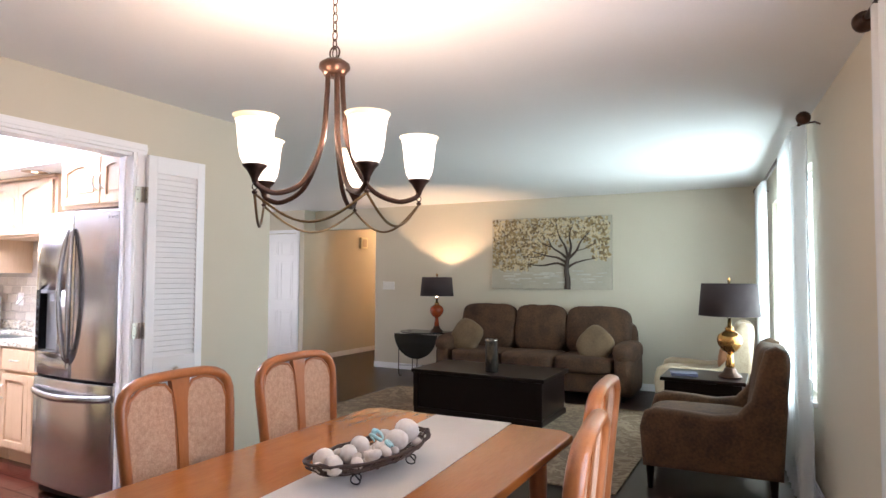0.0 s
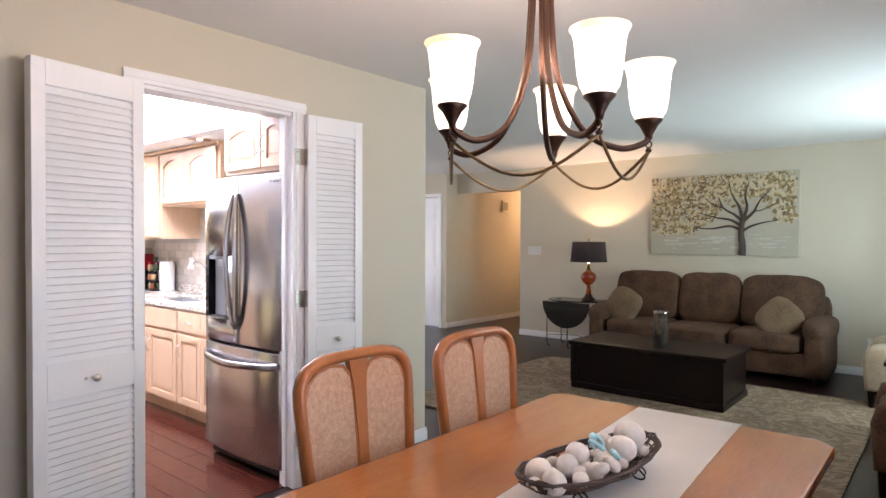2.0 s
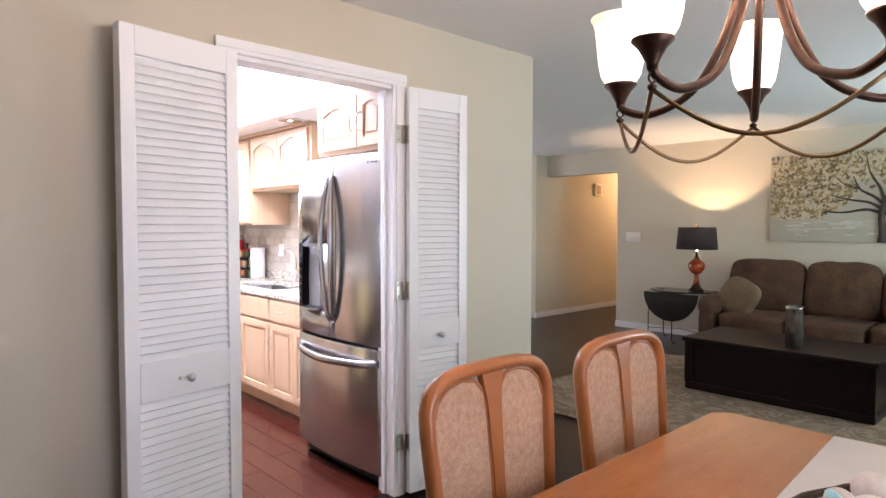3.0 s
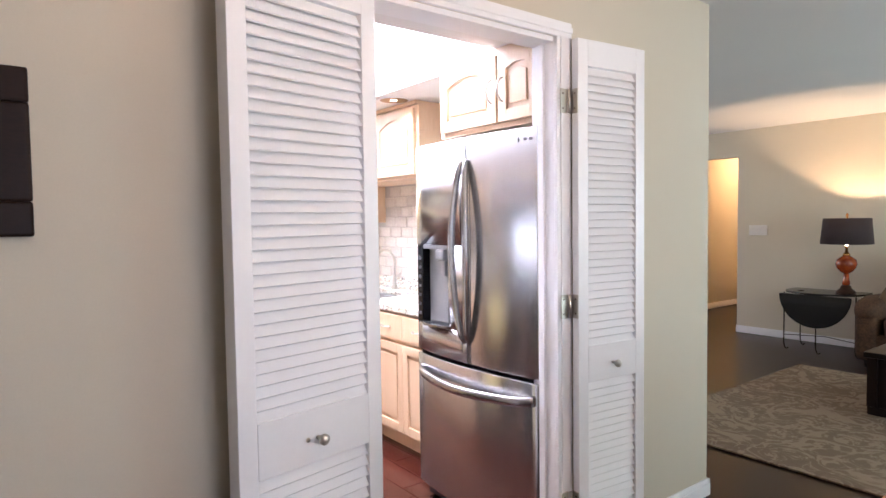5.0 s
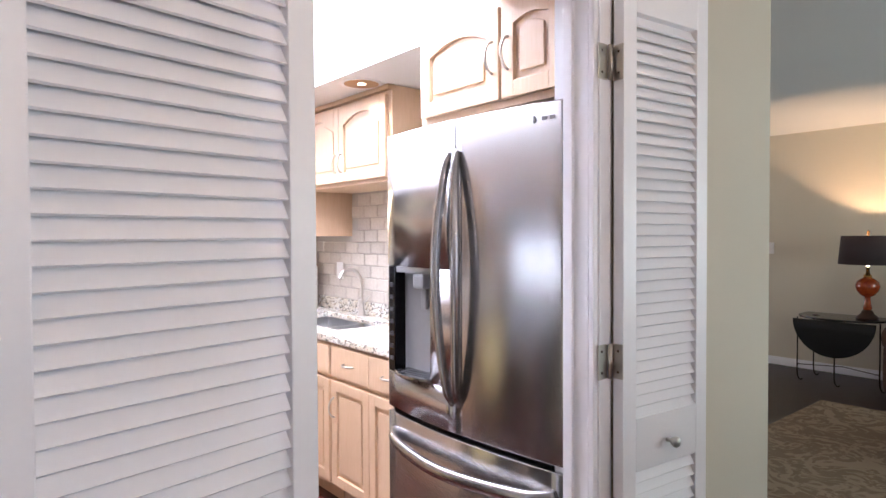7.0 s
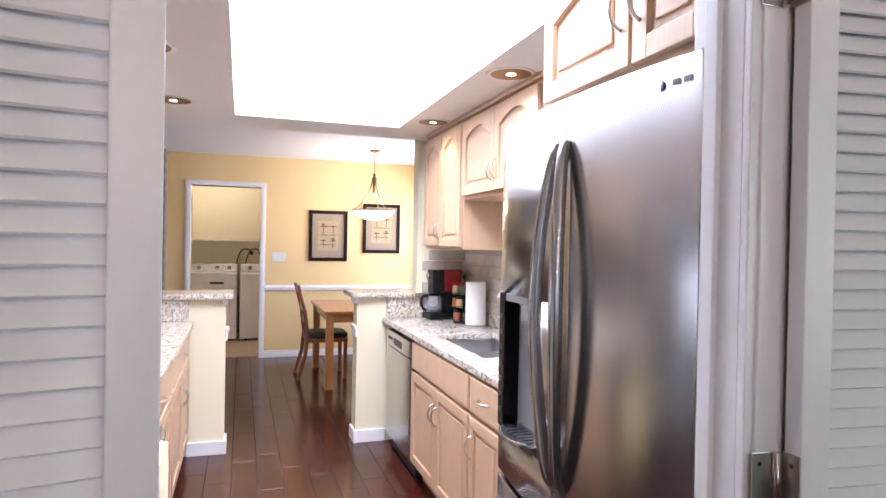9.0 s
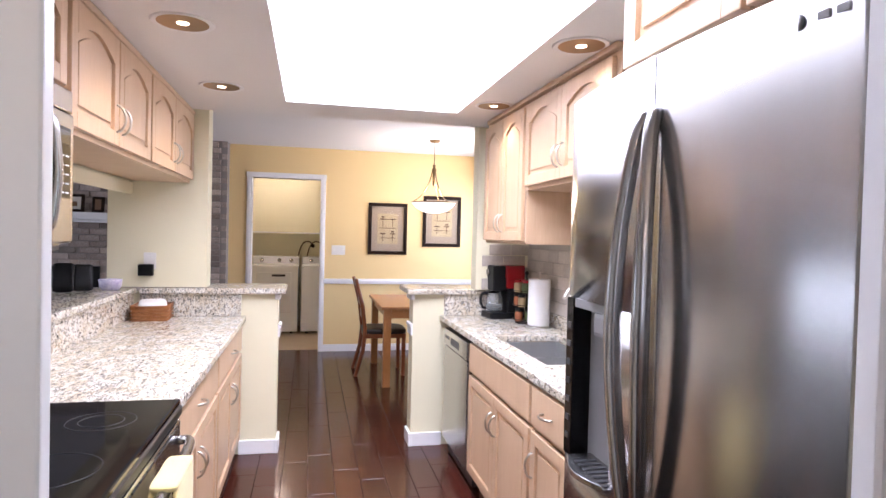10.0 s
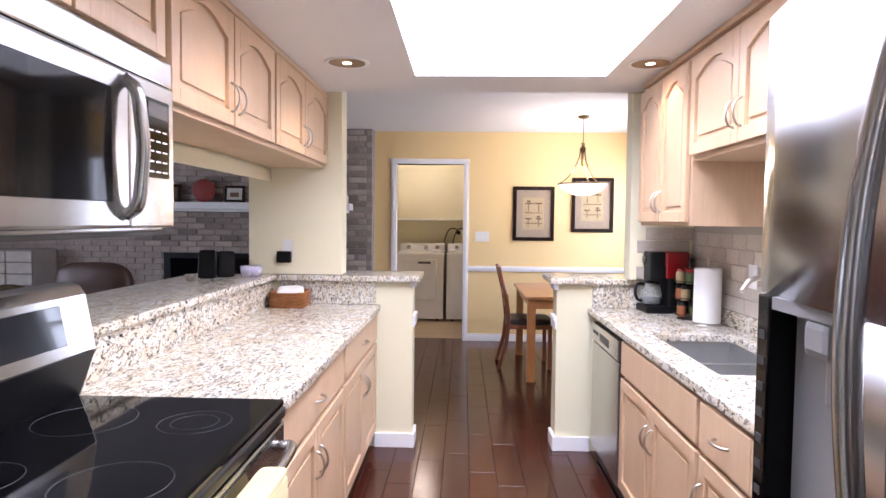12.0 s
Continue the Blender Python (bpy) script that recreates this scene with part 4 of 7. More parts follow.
for k in range(9):
    part("vent_slot", B(0.10 + k * 0.064, 0.155 + k * 0.064, -0.032, -0.028, 0.806, 0.812), BLACK, door)
hb = curve([(0.05, -0.03, 0.77), (0.08, -0.07, 0.772), (RW / 2, -0.08, 0.774), (RW - 0.08, -0.07, 0.772), (RW - 0.05, -0.03, 0.77)], 6)
part("handle", tube(bmesh.new(), hb, 0.014, 12), HANDLE, door, "steel oven handle")
part("drawer", B(0.004, RW - 0.004, -0.025, 0.0, 0.05, 0.222, bevel=0.006), STEEL, rg)
bp = new("back_panel")
bp.parent = rg
bm = bmesh.new()
prof = [(0.545, 0.882), (0.525, 0.94), (0.500, 1.015), (0.528, 1.165), (0.545, 1.19), (0.575, 1.20), (0.612, 1.195), (0.617, 0.882)]
a = [bm.verts.new((0.0, y, z)) for y, z in prof]
b = [bm.verts.new((RW, y, z)) for y, z in prof]
bm.faces.new(a), bm.faces.new(list(reversed(b)))
for i in range(len(a)):
    j = (i + 1) % len(a)
    bm.faces.new((a[j], a[i], b[i], b[j]))
bmesh.ops.recalc_face_normals(bm, faces=bm.faces)
part("panel_shell", bm, STEEL, bp)
tilt = math.degrees(math.atan2(0.028, 0.15))
pm = pose(0, 0.500, 1.015, -tilt, 0, 0)
part("display", B(0.24, 0.64, -0.003, 0.0, 0.03, 0.135, bevel=0.004), SCREEN, bp).matrix_basis = pm
for bx in (0.07, 0.145):
    part("knob", lathe(bmesh.new(), [(0.021, 0), (0.019, 0.018), (0.015, 0.02), (0, 0.021)], 20, pm @ pose(bx, 0, 0.08, 90, 0, 0)), BLACK, bp)
part("lower_panel", outline(bmesh.new(), [(0.5435, 0.8825), (0.5215, 0.94), (0.497, 1.012), (0.502, 1.012), (0.53, 0.94), (0.548, 0.8825)], RW - 0.02, "x", 0.01), BLACK, bp)

# towel over the oven handle
bm = bmesh.new()
for k, (za, yb) in enumerate(((0.44, -0.105), (0.52, -0.052))):
    cushion(bm, (0.40, yb, (za + 0.785) / 2), (0.22, 0.014, 0.79 - za), 8, 7, 0.006)
cushion(bm, (0.40, -0.079, 0.788), (0.22, 0.066, 0.016), 8, 5, 0.003)
tw = solid("kitchen_towel", bm, TOWEL, "folded yellow terry towel over the oven handle", "towel", rg.matrix_basis.copy())

# microwave
mw = thing("microwave", "stainless steel over-the-range microwave with a dark window", "microwave", pose(-0.695, 1.02, 0, 0, 0, 180))
MW = 0.765
part("body", B(0, MW, 0.03, 0.36, 1.362, 1.812, bevel=0.004), STEEL, mw)
part("grille", B(0, MW, 0.0, 0.03, 1.745, 1.812, bevel=0.006), STEEL, mw)
part("door", B(0, 0.540, -0.006, 0.03, 1.372, 1.742, bevel=0.008), STEEL, mw)
part("window", B(0.05, 0.465, -0.0085, -0.004, 1.432, 1.690, bevel=0.004), BLACKGLASS, mw, "dark glass window")
cp = part("control_panel", B(0.543, MW, -0.004, 0.03, 1.372, 1.742, bevel=0.006), STEEL, mw)
part("key_panel", B(0.600, MW - 0.03, -0.006, -0.003, 1.50, 1.70, bevel=0.004), BLACKGLASS, cp)
part("display", B(0.625, MW - 0.04, -0.007, -0.0055, 1.652, 1.690), SCREEN, cp)
for r in range(5):
    for c in range(3):
        part("key", B(0.630 + c * 0.034, 0.652 + c * 0.034, -0.0072, -0.0058, 1.513 + r * 0.026, 1.517 + r * 0.026), SWITCH, cp)
part("handle", tube(bmesh.new(), curve([(0.518, -0.006, 1.40), (0.520, -0.035, 1.43), (0.522, -0.044, 1.50), (0.523, -0.048, 1.56), (0.522, -0.044, 1.62), (0.520, -0.035, 1.69), (0.518, -0.006, 1.72)], 5), 0.0155, 12), HANDLE, mw, "bowed steel door handle")
part("bottom", B(0.01, MW - 0.01, 0.03, 0.33, 1.350, 1.362), DARKGREY, mw)

# dishwasher
dw = thing("dishwasher", "stainless steel dishwasher under the worktop", "dishwasher", pose(-3.365, 2.60, 0))
part("body", B(0, 0.61, 0.02, 0.56, 0.01, 0.828), DARKGREY, dw)
part("door", B(0.004, 0.606, -0.022, 0.018, 0.11, 0.715, bevel=0.006), STEEL, dw)
cp = part("control_panel", B(0.004, 0.606, -0.026, 0.018, 0.722, 0.824, bevel=0.006), STEEL, dw)
part("pocket_handle", B(0.20, 0.41, -0.028, -0.02, 0.745, 0.79, bevel=0.006), DARKGREY, cp)
for k in range(3):
    part("button", B(0.05 + k * 0.04, 0.075 + k * 0.04, -0.029, -0.025, 0.765, 0.785, bevel=0.003), BLACK, cp)
part("toe_kick", B(0.01, 0.60, 0.05, 0.06, 0.005, 0.105), BLACK, dw)

# sink and tap
snk = thing("sink", "undermounted stainless steel double bowl sink", "sink", pose(SKX0, SKY0, CT - 0.036))
sw, sd = SKX1 - SKX0, SKY1 - SKY0
for x0, x1 in ((0.0, sw * 0.56), (sw * 0.585, sw)):
    bm = bmesh.new()
    t = 0.004
    box(bm, x0, x1, 0, sd, -0.18, -0.176)
    box(bm, x0, x0 + t, 0, sd, -0.176, 0)
    box(bm, x1 - t, x1, 0, sd, -0.176, 0)
    box(bm, x0 + t, x1 - t, 0, t, -0.176, 0)
    box(bm, x0 + t, x1 - t, sd - t, sd, -0.176, 0)
    part("bowl", bm, SINKSTEEL, snk)
    part("drain", lathe(bmesh.new(), [(0.04, -0.176), (0.038, -0.173), (0, -0.174)], 20, pose((x0 + x1) / 2, sd / 2, 0)), HANDLE, snk)
part("divider", B(sw * 0.56, sw * 0.585, 0, sd, -0.03, 0, bevel=0.006), SINKSTEEL, snk)
tap = thing("tap", "brushed nickel kitchen tap behind the sink", "faucet", pose(-2.30, 3.10, CT))
part("base", lathe(bmesh.new(), [(0.028, 0), (0.026, 0.012), (0.018, 0.03), (0.017, 0.10), (0.012, 0.11)], 20), NICKEL, tap)
part("spout", tube(bmesh.new(), curve([(0, 0, 0.09), (0, 0, 0.22), (0, -0.05, 0.29), (0, -0.12, 0.29), (0, -0.16, 0.24)], 6), 0.011, 12), NICKEL, tap)
part("lever", tube(bmesh.new(), [(0.015, 0, 0.08), (0.05, 0, 0.10), (0.085, 0, 0.13)], 0.006, 10), NICKEL, tap)

# ---- dining set ----
TX0, TX1, TY0, TY1 = 1.53, 2.53, 1.10, 2.585
tb = thing("dining_table", "honey oak dining table with a polished top", "table", pose(TX0, TY0, 0))
tw_, tl_ = TX1 - TX0, TY1 - TY0
part("tabletop", outline(bmesh.new(), [(0.05, 0), (tw_ - 0.05, 0), (tw_, 0.05), (tw_, tl_ - 0.05), (tw_ - 0.05, tl_), (0.05, tl_), (0, tl_ - 0.05), (0, 0.05)], 0.034, "z", 0.716, 0.008), OAK, tb)
bm = bmesh.new()
for a in ((0.10, tw_ - 0.10, 0.10, 0.122), (0.10, tw_ - 0.10, tl_ - 0.122, tl_ - 0.10), (0.10, 0.122, 0.122, tl_ - 0.122), (tw_ - 0.122, tw_ - 0.10, 0.122, tl_ - 0.122)):
    box(bm, *a, 0.64, 0.716)
part("apron", bm, OAKV, tb)
for lx in (0.12, tw_ - 0.12):
    for ly in (0.12, tl_ - 0.12):
        part("leg", lathe(bmesh.new(), [(0.022, 0), (0.03, 0.05), (0.026, 0.30), (0.036, 0.56), (0.036, 0.714)], 16, pose(lx, ly, 0)), OAKV, tb)
solid("table_runner", B(-0.179, 0.179, -1.30, 0.015, 0.7505, 0.7535, bevel=0.001), CLOTH, "cream linen runner laid along the dining table", "table runner", pose(2.072, 2.56, 0, 0, 0, 3.5))


def dining_chair(name, label, cane):
    """Back plane at x = 0, the seat reaching towards +x; y is the width."""
    c = thing(name, label, "chair", None, "dining chairs round the table")
    hw, top = 0.235, 1.02
    lean = lambda z: -0.10 * max(0.0, z - 0.45) ** 1.2
    part("seat", cushion(bmesh.new(), (0.25, 0, 0.455), (0.47, 0.47, 0.06), 7, 8), CLOTH, c, "cream upholstered seat pad")
    bm = bmesh.new()
    box(bm, 0.0, 0.47, -hw + 0.01, hw - 0.01, 0.385, 0.43, 0.008)
    part("seat_frame", bm, OAKV, c)
    for sy in (-1, 1):
        part("front_leg", lathe(bmesh.new(), [(0.014, 0), (0.02, 0.2), (0.023, 0.39)], 12, pose(0.43, sy * 0.2, 0)), OAKV, c)
        part("back_leg", tube(bmesh.new(), [(-0.06, sy * 0.2, 0.0), (-0.01, sy * 0.205, 0.25), (0.0, sy * 0.21, 0.45)], [0.015, 0.019, 0.021], 10), OAKV, c)
    # arched outer frame
    N = 40
    path = []
    for i in range(N + 1):
        t = i / N
        if t < 0.36:
            z = 0.42 + (0.90 - 0.42) * t / 0.36
            y = -(0.195 + 0.035 * (z - 0.42) / 0.48)
        elif t > 0.64:
            z = 0.42 + (0.90 - 0.42) * (1 - t) / 0.36
            y = 0.195 + 0.035 * (z - 0.42) / 0.48
        else:
            a = math.pi * (1 - (t - 0.36) / 0.28)
            y = 0.23 * math.copysign(abs(math.cos(a)) ** 0.55, math.cos(a))
            z = 0.90 + (top - 0.90) * abs(math.sin(a)) ** 0.6
        path.append((lean(z), y, z))
    part("back_frame", tube(bmesh.new(), path, 0.023, 10, flat=0.8), OAKV, c)
    part("lower_rail", tube(bmesh.new(), [(lean(0.50), -0.2, 0.50), (lean(0.50), 0.2, 0.50)], 0.02, 8), OAKV, c)
    if cane:
        bm = bmesh.new()
        rows = [(0.50, 0.022), (0.75, 0.020), (0.92, 0.026), (1.005, 0.040)]
        vs = [[bm.verts.new((lean(z) + dx, sgn * w, z)) for dx in (-0.010, 0.012) for sgn in (-1, 1)] for z, w in rows]
        for a, b in zip(vs, vs[1:]):
            for i, j in ((0, 1), (1, 3), (3, 2), (2, 0)):
                bm.faces.new((a[i], a[j], b[j], b[i]))
        bmesh.ops.recalc_face_normals(bm, faces=bm.faces)
        part("centre_splat", bm, OAKV, c)
        for sy in (-1, 1):
            def side(z):
                return 0.195 + 0.035 * (z - 0.42) / 0.48
            out = [(0.024, 0.51), (side(0.51) - 0.012, 0.51), (side(0.8) - 0.015, 0.80), (0.213, 0.90), (0.195, 0.955), (0.16, 0.985), (0.11, 0.998), (0.06, 0.99), (0.030, 0.955), (0.022, 0.88), (0.02, 0.70)]
            bm = bmesh.new()
            fr_, bk_ = [], []
            for (y, z) in out:
                fr_.append(bm.verts.new((lean(z) + 0.004, sy * y, z)))
                bk_.append(bm.verts.new((lean(z) - 0.004, sy * y, z)))
            bm.faces.new(fr_), bm.faces.new(list(reversed(bk_)))
            for i in range(len(fr_)):
                j = (i + 1) % len(fr_)
                bm.faces.new((fr_[j], fr_[i], bk_[i], bk_[j]))
            bmesh.ops.recalc_face_normals(bm, faces=bm.faces)
            pan = part("cane_panel", bm, CANE, c, "woven cane back panel")
            ring = [(lean(z) + 0.0, sy * y, z) for y, z in out]
            part("panel_bead", tube(bmesh.new(), ring, 0.007, 6, closed=True), OAKV, pan)
    else:
        for y in (-0.14, -0.07, 0.0, 0.07, 0.14):
            bm = bmesh.new()
            zs = [0.50, 0.70, 0.88, 0.97]
            vs = [[bm.verts.new((lean(z) + dx, y + dy, z)) for dx, dy in ((-0.008, -0.016), (-0.008, 0.016), (0.010, 0.016), (0.010, -0.016))] for z in zs]
            for a, b in zip(vs, vs[1:]):
                for i in range(4):
                    bm.faces.new((a[i], a[(i + 1) % 4], b[(i + 1) % 4], b[i]))
            bm.faces.new(list(reversed(vs[0]))), bm.faces.new(vs[-1])
            bmesh.ops.recalc_face_normals(bm, faces=bm.faces)
            part("slat", bm, OAKV, c)
    return c


ca = dining_chair("dining_chair", "honey oak dining chair with woven cane back panels", True)
ca.matrix_basis = pose(1.395, 1.63, 0, 0, 0, 1)
cb = copy_thing(ca, pose(1.415, 2.232, 0, 0, 0, -1))
cd = copy_thing(ca, pose(2.69, 2.20, 0, 0, 0, 184))
ce = copy_thing(ca, pose(2.80, 1.60, 0, 0, 0, 187))

# twig bowl of seashells
bw = thing("twig_basket", "long dark twig basket on curled wire feet", "basket", pose(2.105, 1.755, 0.7535, 0, 0, -9) @ Matrix.Diagonal((1.0, 0.84, 1.0, 1.0)))
ring = lambda a, b, z, k=36: [(a * math.cos(2 * math.pi * i / k), b * math.sin(2 * math.pi * i / k), z + 0.016 * abs(math.sin(2 * math.pi * i / k)) ** 3) for i in range(k)]
random.seed(5)
for r in range(3):
    pts = [(x + random.uniform(-0.004, 0.004), y + random.uniform(-0.004, 0.004), z + random.uniform(-0.004, 0.004)) for x, y, z in ring(0.098 + 0.004 * r, 0.305 + 0.004 * r, 0.066 + 0.003 * r)]
    part("rim_twig", tube(bmesh.new(), pts, 0.004, 6, closed=True), TWIG, bw)
for lev, (a, b, z) in enumerate(((0.090, 0.285, 0.052), (0.075, 0.25, 0.040), (0.052, 0.19, 0.030))):
    pts = [(x + random.uniform(-0.005, 0.005), y + random.uniform(-0.005, 0.005), z + random.uniform(-0.005, 0.005)) for x, y, z in ring(a, b, z)]
    part("woven_twig", tube(bmesh.new(), pts, 0.003, 5, closed=True), TWIG, bw)
bm = bmesh.new()
for k in range(46):
    a = 2 * math.pi * k / 46 + random.uniform(-0.05, 0.05)
    s, c_ = math.sin(a), math.cos(a)
    e = random.uniform(-0.12, 0.12)
    tube(bm, [(0.04 * math.cos(a + e), 0.16 * math.sin(a + e), 0.029), (0.075 * c_, 0.25 * s, 0.042), (0.102 * math.cos(a - e), 0.308 * math.sin(a - e), 0.072)], 0.0024, 5)
part("twig_weave", bm, TWIG, bw)
part("liner", cushion(bmesh.new(), (0, 0, 0.034), (0.13, 0.42, 0.014), 2.4, 7), TWIG, bw)
for sx in (-1, 1):
    for yy in (-0.15, 0.15):
        pts = [(sx * (0.055 + 0.018 * math.cos(t)), yy + 0.018 * math.sin(t) * (1 - t / 12), 0.019 + 0.016 * math.sin(t * 0.9) * (1 - t / 14)) for t in [i * 0.45 for i in range(18)]]
        part("curled_foot", tube(bmesh.new(), [(sx * 0.05, yy, 0.034)] + [(p[0], p[1], max(p[2], 0.0025)) for p in pts], 0.0025, 6), IRON, bw)
shells = [(0.0, 0.205, 0.115, 0.050), (0.03, 0.10, 0.105, 0.043), (-0.035, 0.115, 0.098, 0.034), (-0.03, -0.21, 0.085, 0.040), (0.035, -0.235, 0.082, 0.036), (0.0, -0.12, 0.092, 0.034),
          (-0.03, -0.03, 0.098, 0.036), (0.045, -0.06, 0.075, 0.026), (0.03, 0.01, 0.088, 0.026), (0.0, 0.045, 0.085, 0.022), (0.05, -0.14, 0.068, 0.024), (-0.055, -0.11, 0.075, 0.022), (0.06, 0.05, 0.075, 0.018), (0.0, -0.27, 0.075, 0.020)]
for k, (x, y, z, r) in enumerate(shells):
    bm = bmesh.new()
    cushion(bm, (0, 0, 0), (1.75 * r, 1.9 * r, 1.55 * r), 2.1, 7, r * 0.10)
    solid("seashell", bm, SHELL, "rounded white seashell in the twig basket", "seashell", bw.matrix_basis @ pose(x, y, 0.038 + (z - 0.034) * 0.72, random.uniform(-30, 30), random.uniform(-30, 30), random.uniform(0, 360)), "seashells in the twig basket")
for k, (x, y, z, r) in enumerate(((-0.02, 0.055, 0.118, 0.018), (0.055, 0.025, 0.098, 0.016), (0.0, 0.01, 0.118, 0.015))):
    solid("seashell", tube(bmesh.new(), [(0.02 * math.cos(t), 0.02 * math.sin(t), 0.003 * t) for t in [i * 0.5 for i in range(10)]], [r * 0.2 + r * 0.3 * i / 10 for i in range(10)], 8), AQUA,
          "curled aqua seashell in the twig basket", "seashell", bw.matrix_basis @ pose(x, y, 0.038 + (z - 0.034) * 0.72, 20 * k, 30, 60 * k), "seashells in the twig basket")

for k in range(20):
    r = random.uniform(0.013, 0.022)
    y = random.uniform(-0.24, 0.24)
    x = random.uniform(-0.065, 0.065) * (1 - abs(y) / 0.4)
    bm = cushion(bmesh.new(), (0, 0, 0), (2 * r, 2.6 * r, 1.5 * r), 2.1, 6, r * 0.10)
    solid("seashell", bm, SHELL, "small pale seashell in the twig basket", "seashell", bw.matrix_basis @ pose(x, y, 0.062 + random.uniform(-0.008, 0.016), random.uniform(-40, 40), random.uniform(-40, 40), random.uniform(0, 360)), "seashells in the twig basket")

# ---- chandelier ----
CX, CY = 1.967, 1.715
ch = thing("chandelier", "oil rubbed bronze chandelier with five lit glass shades", "chandelier", pose(CX, CY, 0))
part("canopy", lathe(bmesh.new(), [(0.0, H - 0.045), (0.02, H - 0.04), (0.055, H - 0.02), (0.065, H - 0.001)], 24), BRONZE, ch)
k = 0
z = H - 0.045
while z > 2.135:
    bm = bmesh.new()
    ring_ = [(0.009 * math.cos(t), 0, 0.018 * math.sin(t)) for t in [2 * math.pi * i / 14 for i in range(14)]]
    tube(bm, ring_, 0.0022, 6, closed=True)
    ob = part("chain_link", bm, BRONZE, ch)
    ob.matrix_basis = pose(0, 0, z - 0.018, 0, 0, 90 * (k % 2))
    z -= 0.030
    k += 1
part("loop", tube(bmesh.new(), [(0.02 * math.cos(t), 0, 2.118 + 0.022 * math.sin(t)) for t in [2 * math.pi * i / 18 for i in range(18)]], 0.003, 8, closed=True), BRONZE, ch)
part("hub", lathe(bmesh.new(), [(0.0, 2.098), (0.030, 2.094), (0.050, 2.080), (0.052, 2.066), (0.040, 2.052), (0.034, 2.040), (0.0, 2.037)], 28), BRONZE, ch)
for k in range(5):
    a = radians(-104 + 72 * k)
    arm = new("arm")
    arm.parent = ch
    arm.matrix_basis = pose(0, 0, 0.010, 0, 0, math.degrees(a))
    pts = curve([(0.026, 0, 2.045), (0.030, 0, 1.95), (0.048, 0, 1.80), (0.115, 0, 1.665), (0.208, 0, 1.618), (0.275, 0, 1.632), (0.287, 0, 1.655)], 7)
    part("arm_rod", tube(bmesh.new(), pts, 0.0085, 8), BRONZE, arm)
    part("cup", lathe(bmesh.new(), [(0.008, 1.640), (0.011, 1.653), (0.024, 1.677), (0.036, 1.689), (0.036, 1.693), (0.0, 1.693)], 20, pose(0.287, 0, 0)), BRONZE, arm)
    sh = part("shade", lathe(bmesh.new(), [(0.0184, 1.6900), (0.0331, 1.6956), (0.0432, 1.7123), (0.0488, 1.7402), (0.0524, 1.7770), (0.0561, 1.8128), (0.0589, 1.8239), (0.0561, 1.8239), (0.0534, 1.8128), (0.0497, 1.7770), (0.0460, 1.7402), (0.0405, 1.7156), (0.0313, 1.7012), (0.0, 1.6967)], 28, pose(0.287, 0, 0)), SHADE, arm, "frosted bell glass shade, lit")
    part("rim", lathe(bmesh.new(), [(0.0591, 1.8245), (0.0667, 1.8384), (0.0644, 1.8384), (0.0563, 1.8245)], 28, pose(0.287, 0, 0)), SHADERIM, sh, "glass rim with a dimmer amber glow")
    part("drop_ring", tube(bmesh.new(), [(0.287 + 0.008 * math.cos(t), 0, 1.628 + 0.009 * math.sin(t)) for t in [2 * math.pi * i / 12 for i in range(12)]], 0.002, 6, closed=True), BRONZE, arm)
    part("finial", lathe(bmesh.new(), [(0.0, 1.604), (0.007, 1.608), (0.009, 1.614), (0.0, 1.620)], 12, pose(0.287, 0, 0)), BRONZE, arm)
    # swag to the next arm
    p0 = Vector((0.287, 0, 1.608))
    p1 = Vector((0.287 * math.cos(radians(72)), 0.287 * math.sin(radians(72)), 1.608))
    pts = []
    for i in range(15):
        u = i / 14
        q = p0.lerp(p1, u)
        q *= 1.0
        q.z -= 0.085 * math.sin(math.pi * u)
        pts.append(q)
    part("swag", tube(bmesh.new(), pts, 0.0042, 6), ANTIQUE, arm)
    lamp("chandelier_bulb", "POINT", 6.0, (1.0, 0.74, 0.48), pose(CX + 0.287 * math.cos(a), CY + 0.287 * math.sin(a), 1.865), 0.04)

# picture on the dining wall
pc = thing("framed_picture", "burnt orange print in a wide dark wood frame", "picture", pose(0.0, 0.235, 1.55))
bm = bmesh.new()
fw, fh, fb = 0.46, 0.36, 0.075
for a in ((-fw, fw, fh / 2 - fb, fh / 2), (-fw, fw, -fh / 2, -fh / 2 + fb), (-fw, -fw + fb, -fh / 2 + fb, fh / 2 - fb), (fw - fb, fw, -fh / 2 + fb, fh / 2 - fb)):
    box(bm, 0.002, 0.028, a[0], a[1], a[2], a[3], 0.006)
part("frame", bm, FRAMEDARK, pc)
part("print", B(0.004, 0.012, -fw + fb, fw - fb, -fh / 2 + fb, fh / 2 - fb), SUNSET, pc)


# ---- living room ----
solid("area_rug", B(-0.88, 2.35, 4.09, 6.65, 0.0, 0.012, bevel=0.004), RUG, "beige wool rug with a leafy woven pattern", "rug")

